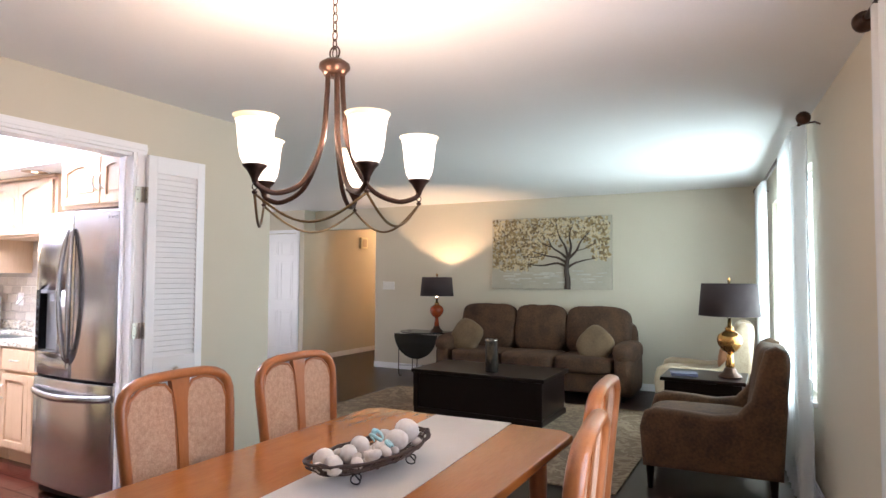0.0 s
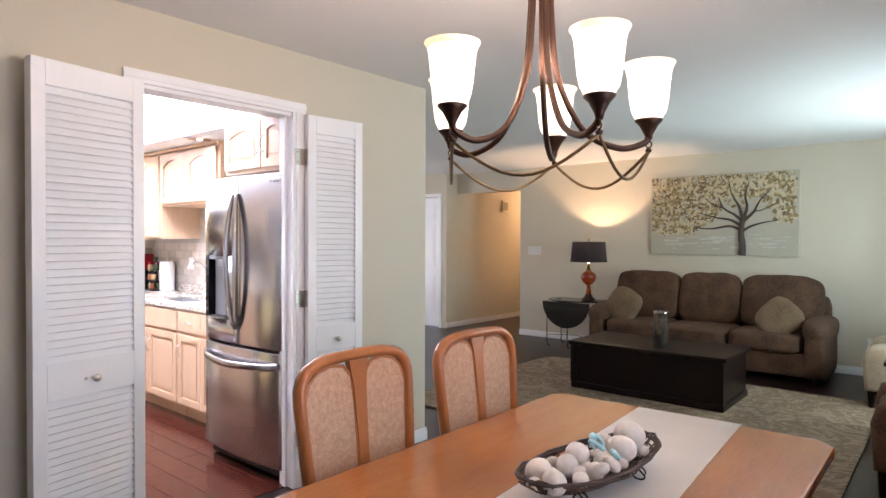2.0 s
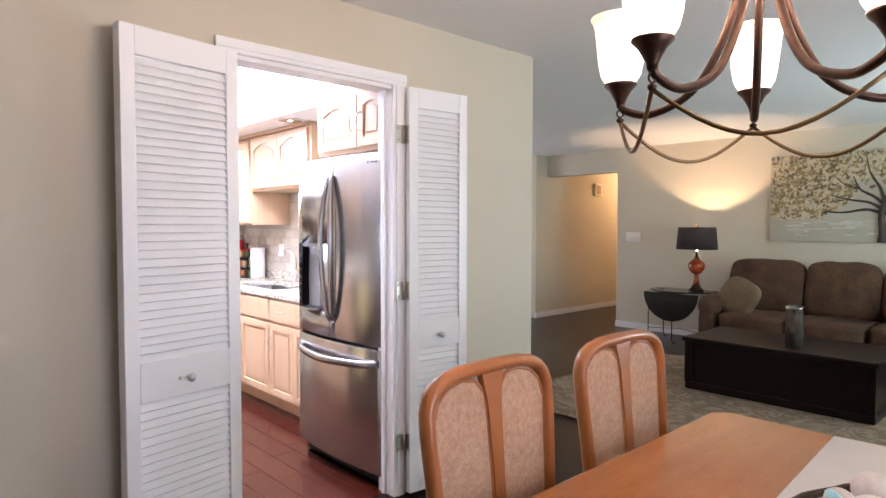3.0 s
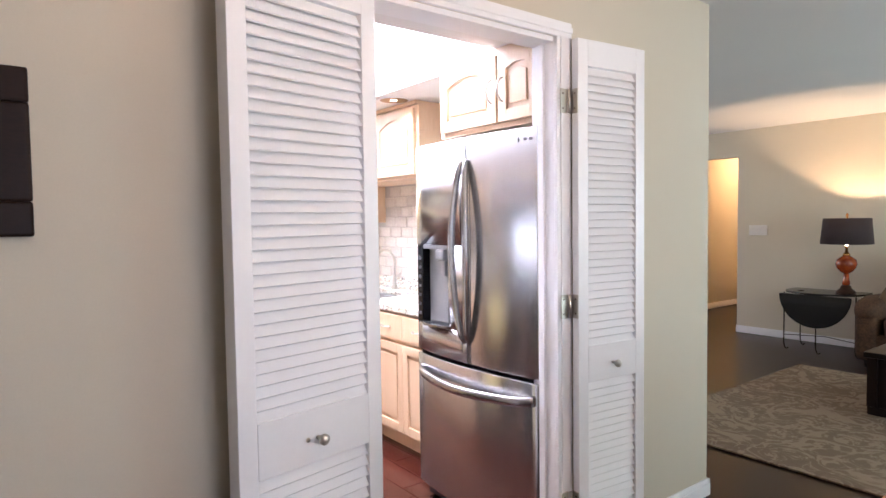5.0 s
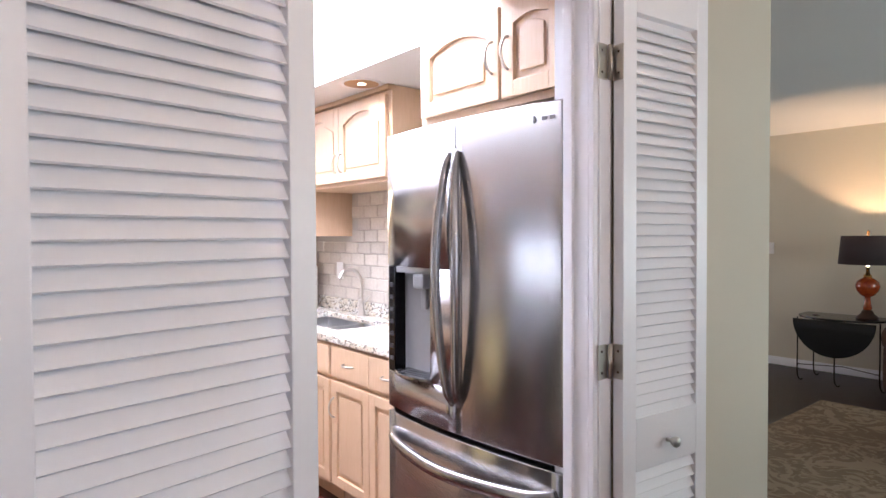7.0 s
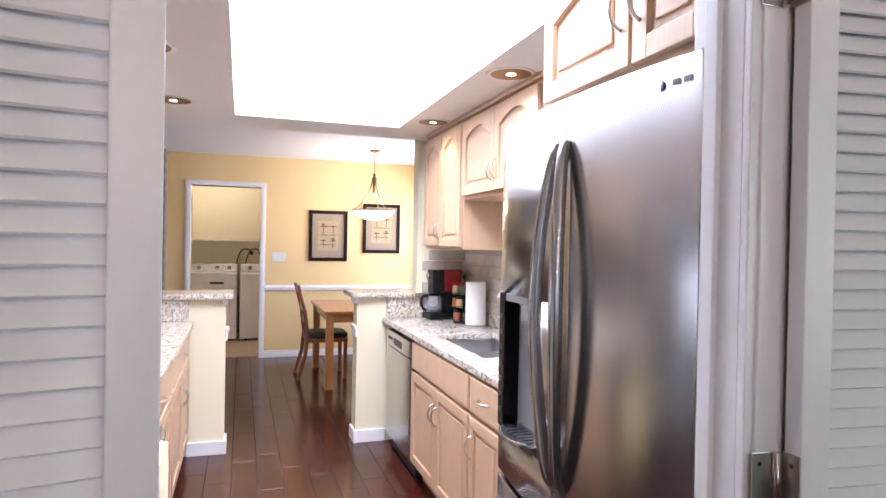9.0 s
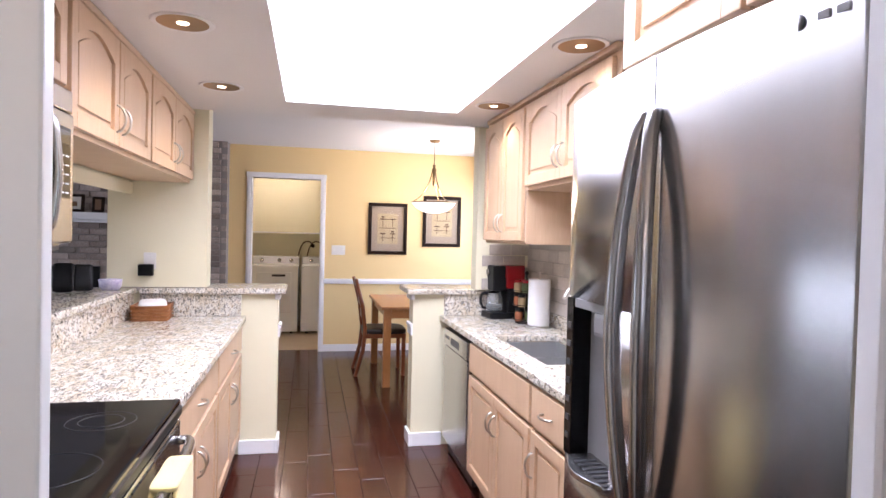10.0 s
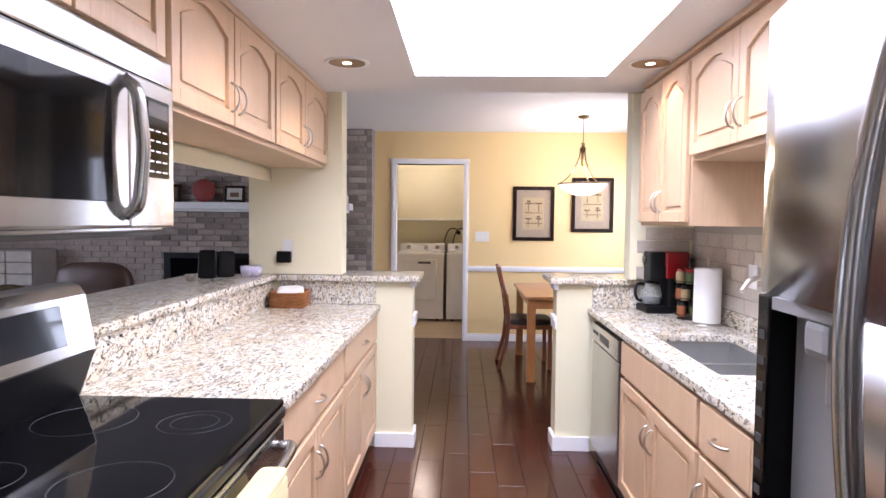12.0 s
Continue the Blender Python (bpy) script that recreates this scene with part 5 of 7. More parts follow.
sf = thing("sofa", "brown chenille three-seat sofa with rolled arms", "sofa", pose(-0.57, 6.95, 0))
SW = 2.46
part("base", B(0.10, SW - 0.10, 0.05, 0.86, 0.07, 0.30, bevel=0.03), SOFA, sf)
part("back_frame", cushion(bmesh.new(), (SW / 2, 0.80, 0.48), (SW - 0.15, 0.20, 0.80), 7, 8), SOFA, sf)
for k in range(3):
    cw = (SW - 0.44) / 3
    x = 0.22 + cw * (k + 0.5)
    part("seat_cushion", cushion(bmesh.new(), (x, 0.36, 0.375), (cw + 0.01, 0.72, 0.20), 5.5, 10, 0.012), SOFA, sf)
    ex = 0.10 if k != 1 else 0.0
    part("back_cushion", cushion(bmesh.new(), (x + (0.045 if k == 2 else -0.045 if k == 0 else 0), 0.64, 0.725), (cw + ex, 0.25, 0.58), 4.5, 10, 0.015, pose(0, 0, 0, -10, 0, 0)), SOFA, sf)
for sx in (0.11, SW - 0.11):
    arm = part("arm", cushion(bmesh.new(), (sx, 0.42, 0.29), (0.20, 0.80, 0.50), 6, 9, 0.006), SOFA, sf)
    part("arm_roll", cushion(bmesh.new(), (sx, 0.40, 0.52), (0.27, 0.82, 0.24), 2.8, 10, 0.008), SOFA, arm)
    for yy in (0.10, 0.80):
        part("foot", lathe(bmesh.new(), [(0.022, 0), (0.03, 0.075)], 12, pose(sx, yy, 0)), ESPRESSO, sf)
solid("throw_pillow", cushion(bmesh.new(), (0, 0, 0), (0.41, 0.14, 0.41), 3.0, 9, 0.01), TAUPE, "taupe brocade pillow leaning on the sofa arm", "pillow", pose(-0.20, 7.18, 0.62, -20, 26, -12), "sofa pillows")
solid("throw_pillow", cushion(bmesh.new(), (0, 0, 0), (0.41, 0.13, 0.40), 3.0, 9, 0.01), TAUPE, "taupe brocade pillow leaning on the sofa arm", "pillow", pose(1.44, 7.20, 0.60, -24, -48, 10), "sofa pillows")

# chest used as a coffee table
tk = thing("storage_trunk", "espresso wooden trunk used as a coffee table", "coffee table", pose(0.03, 5.43, 0.012))
part("body", B(0.035, 1.355, 0.035, 0.745, 0.05, 0.40, bevel=0.004), ESPRESSO, tk)
part("lid", B(0, 1.39, 0, 0.78, 0.40, 0.437, bevel=0.008), ESPRESSO, tk)
part("plinth", B(0.02, 1.37, 0.02, 0.76, 0.0, 0.06, bevel=0.012), ESPRESSO, tk)
for k in (0.05, 1.34):
    part("corner_post", B(k - 0.03, k + 0.03, 0.012, 0.06, 0.06, 0.40, bevel=0.004), ESPRESSO, tk)
vs = thing("candle_holder", "silver mercury glass candle cylinder on the trunk", "candle holder", pose(0.83, 5.62, 0.4495))
part("glass_cylinder", lathe(bmesh.new(), [(0.055, 0), (0.062, 0.006), (0.062, 0.30), (0.066, 0.315), (0.060, 0.318), (0.056, 0.30), (0.056, 0.02)], 28), MERCURY, vs)
part("candle", lathe(bmesh.new(), [(0.045, 0.02), (0.045, 0.21), (0.0, 0.212)], 20), SHELL, vs)

# half-round side table with drop leaf
st = thing("side_table", "black half-round drop-leaf table on thin iron legs", "side table", pose(-0.98, 7.46, 0))
bm = bmesh.new()
outline(bm, [(0.36 * math.cos(math.pi * k / 18), -0.27 * math.sin(math.pi * k / 18)) for k in range(19)] + [(-0.36, 0.20), (0.36, 0.20)], 0.018, "z", 0.60, 0.005)
part("tabletop", bm, BLACKLAC, st)
bm = bmesh.new()
outline(bm, [(0.33 * math.cos(math.pi * k / 20), -0.33 * math.sin(math.pi * k / 20) + 0.598) for k in range(21)], 0.02, "y", -0.262, 0.005)
part("drop_leaf", bm, BLACKLAC, st)
for x, y in ((-0.33, -0.14), (0.33, -0.14), (-0.30, 0.18), (0.30, 0.18), (0.0, -0.20)):
    part("leg", tube(bmesh.new(), curve([(x, y, 0.60), (x, y, 0.30), (x, y, 0.08), (x + 0.012, y, 0.02), (x + 0.03, y, 0.006), (x + 0.045, y, 0.02)], 5), 0.0065, 8), IRON, st)
part("stretcher", tube(bmesh.new(), [(-0.33, -0.14, 0.15), (0.0, 0.02, 0.15), (0.33, -0.14, 0.15)], 0.004, 6), IRON, st)
solid("coaster", lathe(bmesh.new(), [(0.03, 0), (0.03, 0.006), (0.0, 0.007)], 16), BRONZE, "small round dark coaster on the side table", "coaster", pose(-1.18, 7.40, 0.6185))


def table_lamp(x, y, z, glass, label, lit):
    l = thing("table_lamp", label, "lamp", pose(x, y, z))
    part("foot", lathe(bmesh.new(), [(0.085, 0), (0.09, 0.012), (0.075, 0.03), (0.05, 0.05), (0.045, 0.07), (0.03, 0.085)], 28), BRONZE, l)
    part("stem", lathe(bmesh.new(), [(0.03, 0.08), (0.036, 0.10), (0.026, 0.15), (0.024, 0.20)], 24), glass, l)
    part("glass_body", lathe(bmesh.new(), [(0.024, 0.195), (0.055, 0.215), (0.085, 0.255), (0.096, 0.295), (0.085, 0.335), (0.055, 0.36), (0.032, 0.375)], 32), glass, l, "swirled amber glass body")
    part("neck", lathe(bmesh.new(), [(0.032, 0.373), (0.034, 0.39), (0.016, 0.41), (0.012, 0.47)], 20), GOLDGLASS, l)
    part("finial", lathe(bmesh.new(), [(0.004, 0.74), (0.010, 0.765), (0.013, 0.78), (0.0, 0.80)], 14), GOLDGLASS, l)
    part("harp", tube(bmesh.new(), curve([(0.012, 0, 0.47), (0.05, 0, 0.58), (0.03, 0, 0.70), (0, 0, 0.745), (-0.03, 0, 0.70), (-0.05, 0, 0.58), (-0.012, 0, 0.47)], 5), 0.0022, 6), BRONZE, l)
    s = part("shade", lathe(bmesh.new(), [(0.228, 0.49), (0.205, 0.745), (0.202, 0.745), (0.225, 0.49), (0.228, 0.49)], 40), SHADEDARK, l, "dark fabric drum shade")
    if lit:
        part("bulb", lathe(bmesh.new(), [(0.010, 0.462), (0.012, 0.478), (0.024, 0.500), (0.022, 0.518), (0.0, 0.530)], 16), BULB, l)
        lamp("lamp_bulb", "POINT", 34, (1.0, 0.66, 0.34), pose(x, y, z + 0.565), 0.025)
    return l


table_lamp(-0.78, 7.44, 0.6185, AMBER, "amber glass table lamp with a dark drum shade, lit", True)
table_lamp(2.94, 5.50, 0.585, GOLDGLASS, "gold glass table lamp with a dark drum shade", False)


def armchair(name, label, material, m):
    """Faces -x; x from 0 (front) to 0.86 (back), y the width."""
    c = thing(name, label, "armchair", m, "living room armchairs")
    part("base", cushion(bmesh.new(), (0.42, 0, 0.25), (0.78, 0.66, 0.24), 8, 8), material, c)
    part("seat_cushion", cushion(bmesh.new(), (0.36, 0, 0.41), (0.66, 0.50, 0.16), 5, 9, 0.006), material, c)
    part("backrest", cushion(bmesh.new(), (0.76, 0, 0.58), (0.20, 0.70, 0.72), 5.5, 10, 0.008, pose(0, 0, 0, 0, 7, 0)), material, c)
    for sy in (-1, 1):
        bm = bmesh.new()
        pts = [(0.02, 0.15), (0.0, 0.40), (0.03, 0.50), (0.10, 0.53), (0.25, 0.525), (0.45, 0.51), (0.58, 0.53), (0.66, 0.62), (0.70, 0.80), (0.74, 0.93), (0.80, 0.96), (0.86, 0.93), (0.86, 0.60), (0.83, 0.15)]
        outline(bm, pts, 0.115, "y", sy * 0.315 - 0.0575, 0.035)
        for f in bm.faces:
            f.smooth = True
        part("arm", bm, material, c)
    for x in (0.06, 0.78):
        for sy in (-1, 1):
            part("leg", lathe(bmesh.new(), [(0.018, 0), (0.028, 0.15), (0.03, 0.17)], 10, pose(x, sy * 0.30, 0)), ESPRESSO, c)
    return c


armchair("armchair", "tan velvet armchair with sloped arms on dark legs", GOLDCH, pose(2.44, 4.66, 0, 0, 0, 3))
armchair("armchair", "pale damask armchair beside the end table", PALECH, pose(2.20, 6.75, 0, 0, 0, 2))
et = thing("end_table", "dark espresso end table between the armchairs", "side table", pose(2.44, 5.28, 0))
part("tabletop", B(0, 0.62, 0, 0.55, 0.555, 0.585, bevel=0.006), ESPRESSO, et)
part("apron", B(0.03, 0.59, 0.03, 0.52, 0.44, 0.555), ESPRESSO, et)
for x in (0.05, 0.57):
    for y in (0.05, 0.50):
        part("leg", B(x - 0.025, x + 0.025, y - 0.025, y + 0.025, 0, 0.44, bevel=0.004), ESPRESSO, et)
part("shelf", B(0.06, 0.56, 0.06, 0.49, 0.16, 0.18), ESPRESSO, et)
solid("book", B(-0.10, 0.10, -0.07, 0.07, 0, 0.022, bevel=0.003), mat("blue_grey_cover", (0.16, 0.18, 0.30), 0.35), "blue grey book lying on the end table", "book", pose(2.60, 5.46, 0.585, 0, 0, 12))
solid("throw_pillow", cushion(bmesh.new(), (0, 0, 0), (0.13, 0.42, 0.40), 3.2, 9, 0.01), mat("rust_weave", (0.38, 0.17, 0.08), 0.85, fine=90, amount=0.7, bump=0.4), "rust woven pillow on the pale armchair", "pillow", pose(2.86, 6.66, 0.70, 0, 14, 0))

# tree painting
art = thing("tree_painting", "unframed canvas painting of a leafy tree", "painting", pose(-0.137, 7.886, 1.213))
AW, AH = 1.627, 0.948
part("canvas", B(0, AW, -0.036, -0.002, 0, AH, bevel=0.003), CANVAS, art)
random.seed(11)
bm = bmesh.new()
for k in range(46):
    x, z = random.uniform(0.05, AW - 0.05), random.uniform(0.06, 0.24)
    w, h = random.uniform(0.05, 0.22), random.uniform(0.006, 0.02)
    if x + w < AW - 0.01:
        box(bm, x, x + w, -0.0372 - 0.00002 * k, -0.036, z, z + h)
part("ground_strokes", bm, MIST, art)
bm = bmesh.new()
TXB = 1.055
def limb(pts, r):
    q = curve([(x, -0.038, z) for x, z in pts], 6)
    tube(bm, q, [r[0] + (r[1] - r[0]) * i / (len(q) - 1) for i in range(len(q))], 6, flat=1.0)
limb([(TXB, 0.004), (TXB + 0.005, 0.12), (TXB - 0.01, 0.24), (TXB, 0.36), (TXB + 0.02, 0.43)], (0.042, 0.022))
for pts, r in (([(TXB - 0.01, 0.30), (TXB - 0.14, 0.34), (TXB - 0.34, 0.31), (TXB - 0.55, 0.33)], (0.02, 0.005)),
               ([(TXB, 0.34), (TXB - 0.12, 0.41), (TXB - 0.28, 0.44), (TXB - 0.48, 0.50)], (0.02, 0.005)),
               ([(TXB, 0.40), (TXB - 0.08, 0.47), (TXB - 0.20, 0.55), (TXB - 0.26, 0.68)], (0.02, 0.005)),
               ([(TXB + 0.01, 0.42), (TXB - 0.03, 0.56), (TXB - 0.11, 0.70), (TXB - 0.15, 0.88)], (0.018, 0.004)),
               ([(TXB + 0.02, 0.42), (TXB + 0.05, 0.56), (TXB + 0.03, 0.70), (TXB + 0.08, 0.86)], (0.02, 0.004)),
               ([(TXB + 0.02, 0.40), (TXB + 0.12, 0.50), (TXB + 0.18, 0.62), (TXB + 0.29, 0.74)], (0.02, 0.004)),
               ([(TXB, 0.28), (TXB + 0.10, 0.34), (TXB + 0.24, 0.38), (TXB + 0.38, 0.40)], (0.018, 0.004)),
               ([(TXB - 0.34, 0.44), (TXB - 0.46, 0.42), (TXB - 0.60, 0.44)], (0.008, 0.003)),
               ([(TXB - 0.20, 0.55), (TXB - 0.33, 0.60), (TXB - 0.44, 0.70)], (0.009, 0.003)),
               ([(TXB + 0.12, 0.50), (TXB + 0.24, 0.53), (TXB + 0.36, 0.60)], (0.009, 0.003))):
    limb(pts, r)
part("painted_trunk", bm, TREEPAINT, art)
leaf_bm = [bmesh.new() for _ in LEAFS]
for k in range(2300):
    x, z = random.uniform(0.02, AW - 0.03), random.uniform(0.20, AH - 0.02)
    dx = (x - 0.72) / 0.80
    low = 0.24 + 0.05 * noise.noise((x * 6, 0, 3)) + (0.0 if x < 0.5 else min(0.30, (x - 0.5) * 0.75)) - (0.16 if x > 1.38 else 0.0)
    if z < low or abs(dx) > 1.15:
        continue
    if abs(x - TXB) < 0.26 and z < 0.66 and random.random() < 0.9 or (x < 0.25 and random.random() < 0.25 and z > 0.8):
        continue
    r = random.uniform(0.011, 0.023)
    a = random.uniform(0, math.pi)
    b = leaf_bm[random.choices((0, 1, 2), (5, 5, 3))[0]]
    pts = []
    for i in range(6):
        t = 2 * math.pi * i / 6
        u, v = r * 1.35 * math.cos(t), r * 0.8 * math.sin(t)
        pts.append((min(max(x + u * math.cos(a) - v * math.sin(a), 0.004), AW - 0.004), min(z + u * math.sin(a) + v * math.cos(a), AH - 0.004)))
    vs_ = [b.verts.new((px, -0.0385 - 0.003 * random.random(), pz)) for px, pz in pts]
    b.faces.new(vs_)
for b, m_ in zip(leaf_bm, LEAFS):
    tagged(part("painted_leaves", b, m_, art), kind="stuff")


def plate(name, label, x0, x1, z0, z1, m, gangs, cat="switch"):
    """A wall plate in the plane y = 0, facing -y."""
    p = thing(name, label, cat, m)
    part("plate", B(x0, x1, -0.006, -0.0005, z0, z1, bevel=0.002), SWITCH, p)
    w = (x1 - x0) / gangs
    for k in range(gangs):
        c = x0 + (k + 0.5) * w
        if cat == "switch":
            part("toggle", B(c - 0.006, c + 0.006, -0.016, -0.005, (z0 + z1) / 2 - 0.010, (z0 + z1) / 2 + 0.012, bevel=0.002), SWITCH, p)
        else:
            for dz in (-0.02, 0.02):
                part("socket", B(c - 0.014, c + 0.014, -0.0075, -0.005, (z0 + z1) / 2 + dz - 0.012, (z0 + z1) / 2 + dz + 0.012, bevel=0.002), SWITCH, p)
    return p


plate("light_switch", "white four-gang switch plate on the beige wall", -1.96, -1.75, 1.172, 1.292, pose(0, 7.888, 0), 4)
plate("wall_outlet", "white outlet plate low on the beige wall", 2.11, 2.19, 0.27, 0.39, pose(0, 7.888, 0), 1, "outlet")

# foyer door and hall chime
fd = thing("panel_door", "cream six-panel interior door, closed", "door", pose(-4.20, 7.64, 0))
part("slab", B(0.005, 0.755, 0.006, 0.036, 0.01, 2.05, bevel=0.002), TRIM, fd)
for x0, x1 in ((0.10, 0.35), (0.41, 0.66)):
    for z0, z1 in ((0.22, 0.82), (0.98, 1.60), (1.70, 1.93)):
        bm = bmesh.new()
        for a in ((x0, x1, z0, z0 + 0.014), (x0, x1, z1 - 0.014, z1), (x0, x0 + 0.014, z0, z1), (x1 - 0.014, x1, z0, z1)):
            box(bm, a[0], a[1], 0.0, 0.007, a[2], a[3], 0.003)
        box(bm, x0 + 0.04, x1 - 0.04, 0.001, 0.007, z0 + 0.04, z1 - 0.04, 0.004)
        part("raised_panel", bm, TRIM, fd)
part("knob", lathe(bmesh.new(), [(0.012, 0), (0.012, 0.03), (0.027, 0.045), (0.027, 0.06), (0, 0.068)], 18, pose(0.07, 0.005, 0.93, 90, 0, 0)), NICKEL, fd)
for zz in (0.25, 1.05, 1.85):
    part("hinge", lathe(bmesh.new(), [(0.007, -0.045), (0.007, 0.045)], 10, pose(0.757, 0.0, zz)), NICKEL, fd)
cm = thing("door_chime", "small framed chime box on the hall wall", "door chime", pose(-3.30, 9.22, 1.97))
part("box", B(0.0, 0.04, -0.10, 0.10, -0.10, 0.10, bevel=0.006), KWALL, cm)
part("grille", B(0.04, 0.048, -0.06, 0.06, -0.07, 0.07, bevel=0.003), MATBOARD, cm)
lamp("hall_lamp", "POINT", 22, (1.0, 0.62, 0.28), pose(-2.62, 10.2, 2.25), 0.08)
hl = thing("hall_ceiling_light", "frosted ceiling light in the hall, lit", "ceiling light", pose(-2.62, 10.2, H))
part("bowl", lathe(bmesh.new(), [(0.0, -0.09), (0.07, -0.08), (0.12, -0.05), (0.14, -0.012)], 24), BOWLSHADE, hl)
part("rim", lathe(bmesh.new(), [(0.14, -0.014), (0.15, -0.008), (0.15, -0.001)], 24), NICKEL, hl)


# ---- curtains ----
def sheer(name, y0, y1, x, waves, label, seed):
    random.seed(seed)
    bm = bmesh.new()
    n, rows = 90, 14
    ph = random.uniform(0, 6)
    grid = []
    for j in range(rows + 1):
        z = 0.012 + (2.30 - 0.012) * j / rows
        flare = 1 + 0.10 * (1 - j / rows)
        row = []
        for i in range(n + 1):
            u = i / n
            y = (y0 + y1) / 2 + (u - 0.5) * (y1 - y0) * flare
            amp = 0.026 + 0.012 * math.sin(3 * u + ph)
            row.append(bm.verts.new((x + amp * math.sin(2 * math.pi * waves * u + ph + 0.25 * math.sin(j * 0.5 + u * 6)), y, z)))
        grid.append(row)
    for a, b in zip(grid, grid[1:]):
        for i in range(n):
            bm.faces.new((a[i], a[i + 1], b[i + 1], b[i])).smooth = True
    return solid(name, bm, SHEER, label, "curtain", WW, "sheer curtains at the windows")


sheer("sheer_curtain", 1.05, 2.15, -0.10, 9, "white sheer voile curtain panel hanging to the floor", 1)
sheer("sheer_curtain", 3.35, 4.10, -0.10, 7, "white sheer voile curtain panel hanging to the floor", 2)
sheer("sheer_curtain", -1.32, -0.64, -0.10, 6, "white sheer voile curtain panel hanging to the floor", 3)
sheer("sheer_curtain", -3.10, -2.40, -0.10, 6, "white sheer voile curtain panel hanging to the floor", 4)
for y0, y1 in ((0.97, 4.15), (-3.20, -0.58)):
    rd = thing("curtain_rod", "dark bronze curtain rod with ball finials", "curtain rod", WW)
    part("rod", tube(bmesh.new(), [(-0.10, y0, 2.305), (-0.10, y1, 2.305)], 0.010, 10), BRONZE, rd)
    for yy, s in ((y0, -1), (y1, 1)):
        part("finial", lathe(bmesh.new(), [(0.011, 0), (0.018, 0.008), (0.012, 0.016), (0.034, 0.030), (0.040, 0.05), (0.034, 0.07), (0.0, 0.078)], 20, pose(-0.10, yy, 2.305, -90 * s, 0, 0)), BRONZE, rd)
        part("bracket", tube(bmesh.new(), [(0.0, yy - s * 0.05, 2.285), (-0.03, yy - s * 0.05, 2.30), (-0.10, yy - s * 0.05, 2.292)], 0.006, 8), BRONZE, rd)


# ---- trees outside ----
def tree(x, y, h, seed):
    random.seed(seed)
    t = thing("garden_tree", "leafy green garden tree on the lawn", "tree", pose(x, y, -0.36), "garden trees")
    bm = bmesh.new()
    tube(bm, curve([(0, 0, 0), (0.1, 0.05, h * 0.25), (0.0, 0.1, h * 0.5), (0.1, 0, h * 0.8)], 4), [0.2 - 0.15 * i / 12 for i in range(13)], 8)
    for k in range(7):
        a = random.uniform(0, 6.28)
        z = h * random.uniform(0.3, 0.6)
        tube(bm, [(0, 0, z), (h * 0.15 * math.cos(a), h * 0.15 * math.sin(a), z + h * 0.12), (h * 0.28 * math.cos(a), h * 0.28 * math.sin(a), z + h * 0.2)], [0.07, 0.045, 0.015], 6)
    part("trunk", bm, BARK, t)
    verts, faces = [], []
    for k in range(2600):
        a, e, r = random.uniform(0, 6.28), random.uniform(-0.7, 1.57), random.uniform(0.55, 1) ** 0.5
        wob = 0.75 + 0.35 * noise.noise((math.cos(a) * 2 + seed, math.sin(a) * 2, e * 2))
        c = Vector((math.cos(a) * math.cos(e), math.sin(a) * math.cos(e), math.sin(e) * 0.9)) * h * 0.36 * r * wob + Vector((0, 0, h * 0.66))
        s = random.uniform(0.06, 0.14)
        u = Vector((random.uniform(-1, 1), random.uniform(-1, 1), random.uniform(-1, 1))).normalized() * s
        v = u.cross(Vector((random.uniform(-1, 1), random.uniform(-1, 1), random.uniform(-1, 1)))).normalized() * s * 0.6
        i = len(verts)
        verts += [c - u, c + v, c + u, c - v]
        faces.append((i, i + 1, i + 2, i + 3))
    me = bpy.data.meshes.new("crown")
    me.from_pydata(verts, [], faces)
    me.materials.append(LEAFGREEN)
    share("crown", me, t)


tree(11, 6.5, 6.5, 1)
tree(13, 11, 7.5, 2)
tree(12, 1.0, 6.0, 3)
tree(-7.5, 11.5, 6.0, 4)


# ---- kitchen fittings and small things ----
# the last light is out of view, added to carry on the row
for k, (x, y) in enumerate(((-1.62, 2.685), (-2.735, 2.685), (-1.78, 1.255), (-2.735, 1.255), (-0.62, 1.255))):
    r = thing("recessed_light", "recessed ceiling light with a white trim ring, lit", "ceiling light", pose(x, y, KH), "recessed kitchen lights")
    part("trim_ring", lathe(bmesh.new(), [(0.086, -0.003), (0.102, -0.006), (0.108, -0.001), (0.086, 0.0)], 32), TRIM, r)
    part("reflector", lathe(bmesh.new(), [(0.087, -0.0035), (0.070, -0.0022), (0.050, -0.0015), (0.025, -0.0012)], 32), BRASS, r, "warm brass reflector")
    part("bulb", lathe(bmesh.new(), [(0.0, -0.008), (0.016, -0.006), (0.026, -0.0015)], 20), BULB, r)
    lamp("downlight", "SPOT", 9, (1.0, 0.80, 0.56), pose(x, y, KH - 0.02), 0.04, spot=radians(120))

# subway tile behind the sink
setting("tile_bed", B(-3.49, -1.07, 3.158, 3.169, 0.966, 1.665), TILEGROUT, "grouted tile bed behind the sink", "backsplash")
tile_bed = bpy.data.objects["tile_bed"]
me = mesh_of("tile", B(0, 0.148, -0.008, 0, 0, 0.072, bevel=0.003, seg=1), TILE)
for r in range(9):
    for k in range(17):
        x = -3.48 + k * 0.152 - (0.076 if r % 2 else 0)
        z = 0.968 + r * 0.0765
        if x < -3.49 or x > -1.22 or (z > 1.31 and x < -2.56):
            continue
        share("tile", me, tile_bed, pose(x, 3.159, z))
me2 = mesh_of("tile", B(-0.002, 0.006, 0, 0.148, 0, 0.072, bevel=0.003, seg=1), TILE)
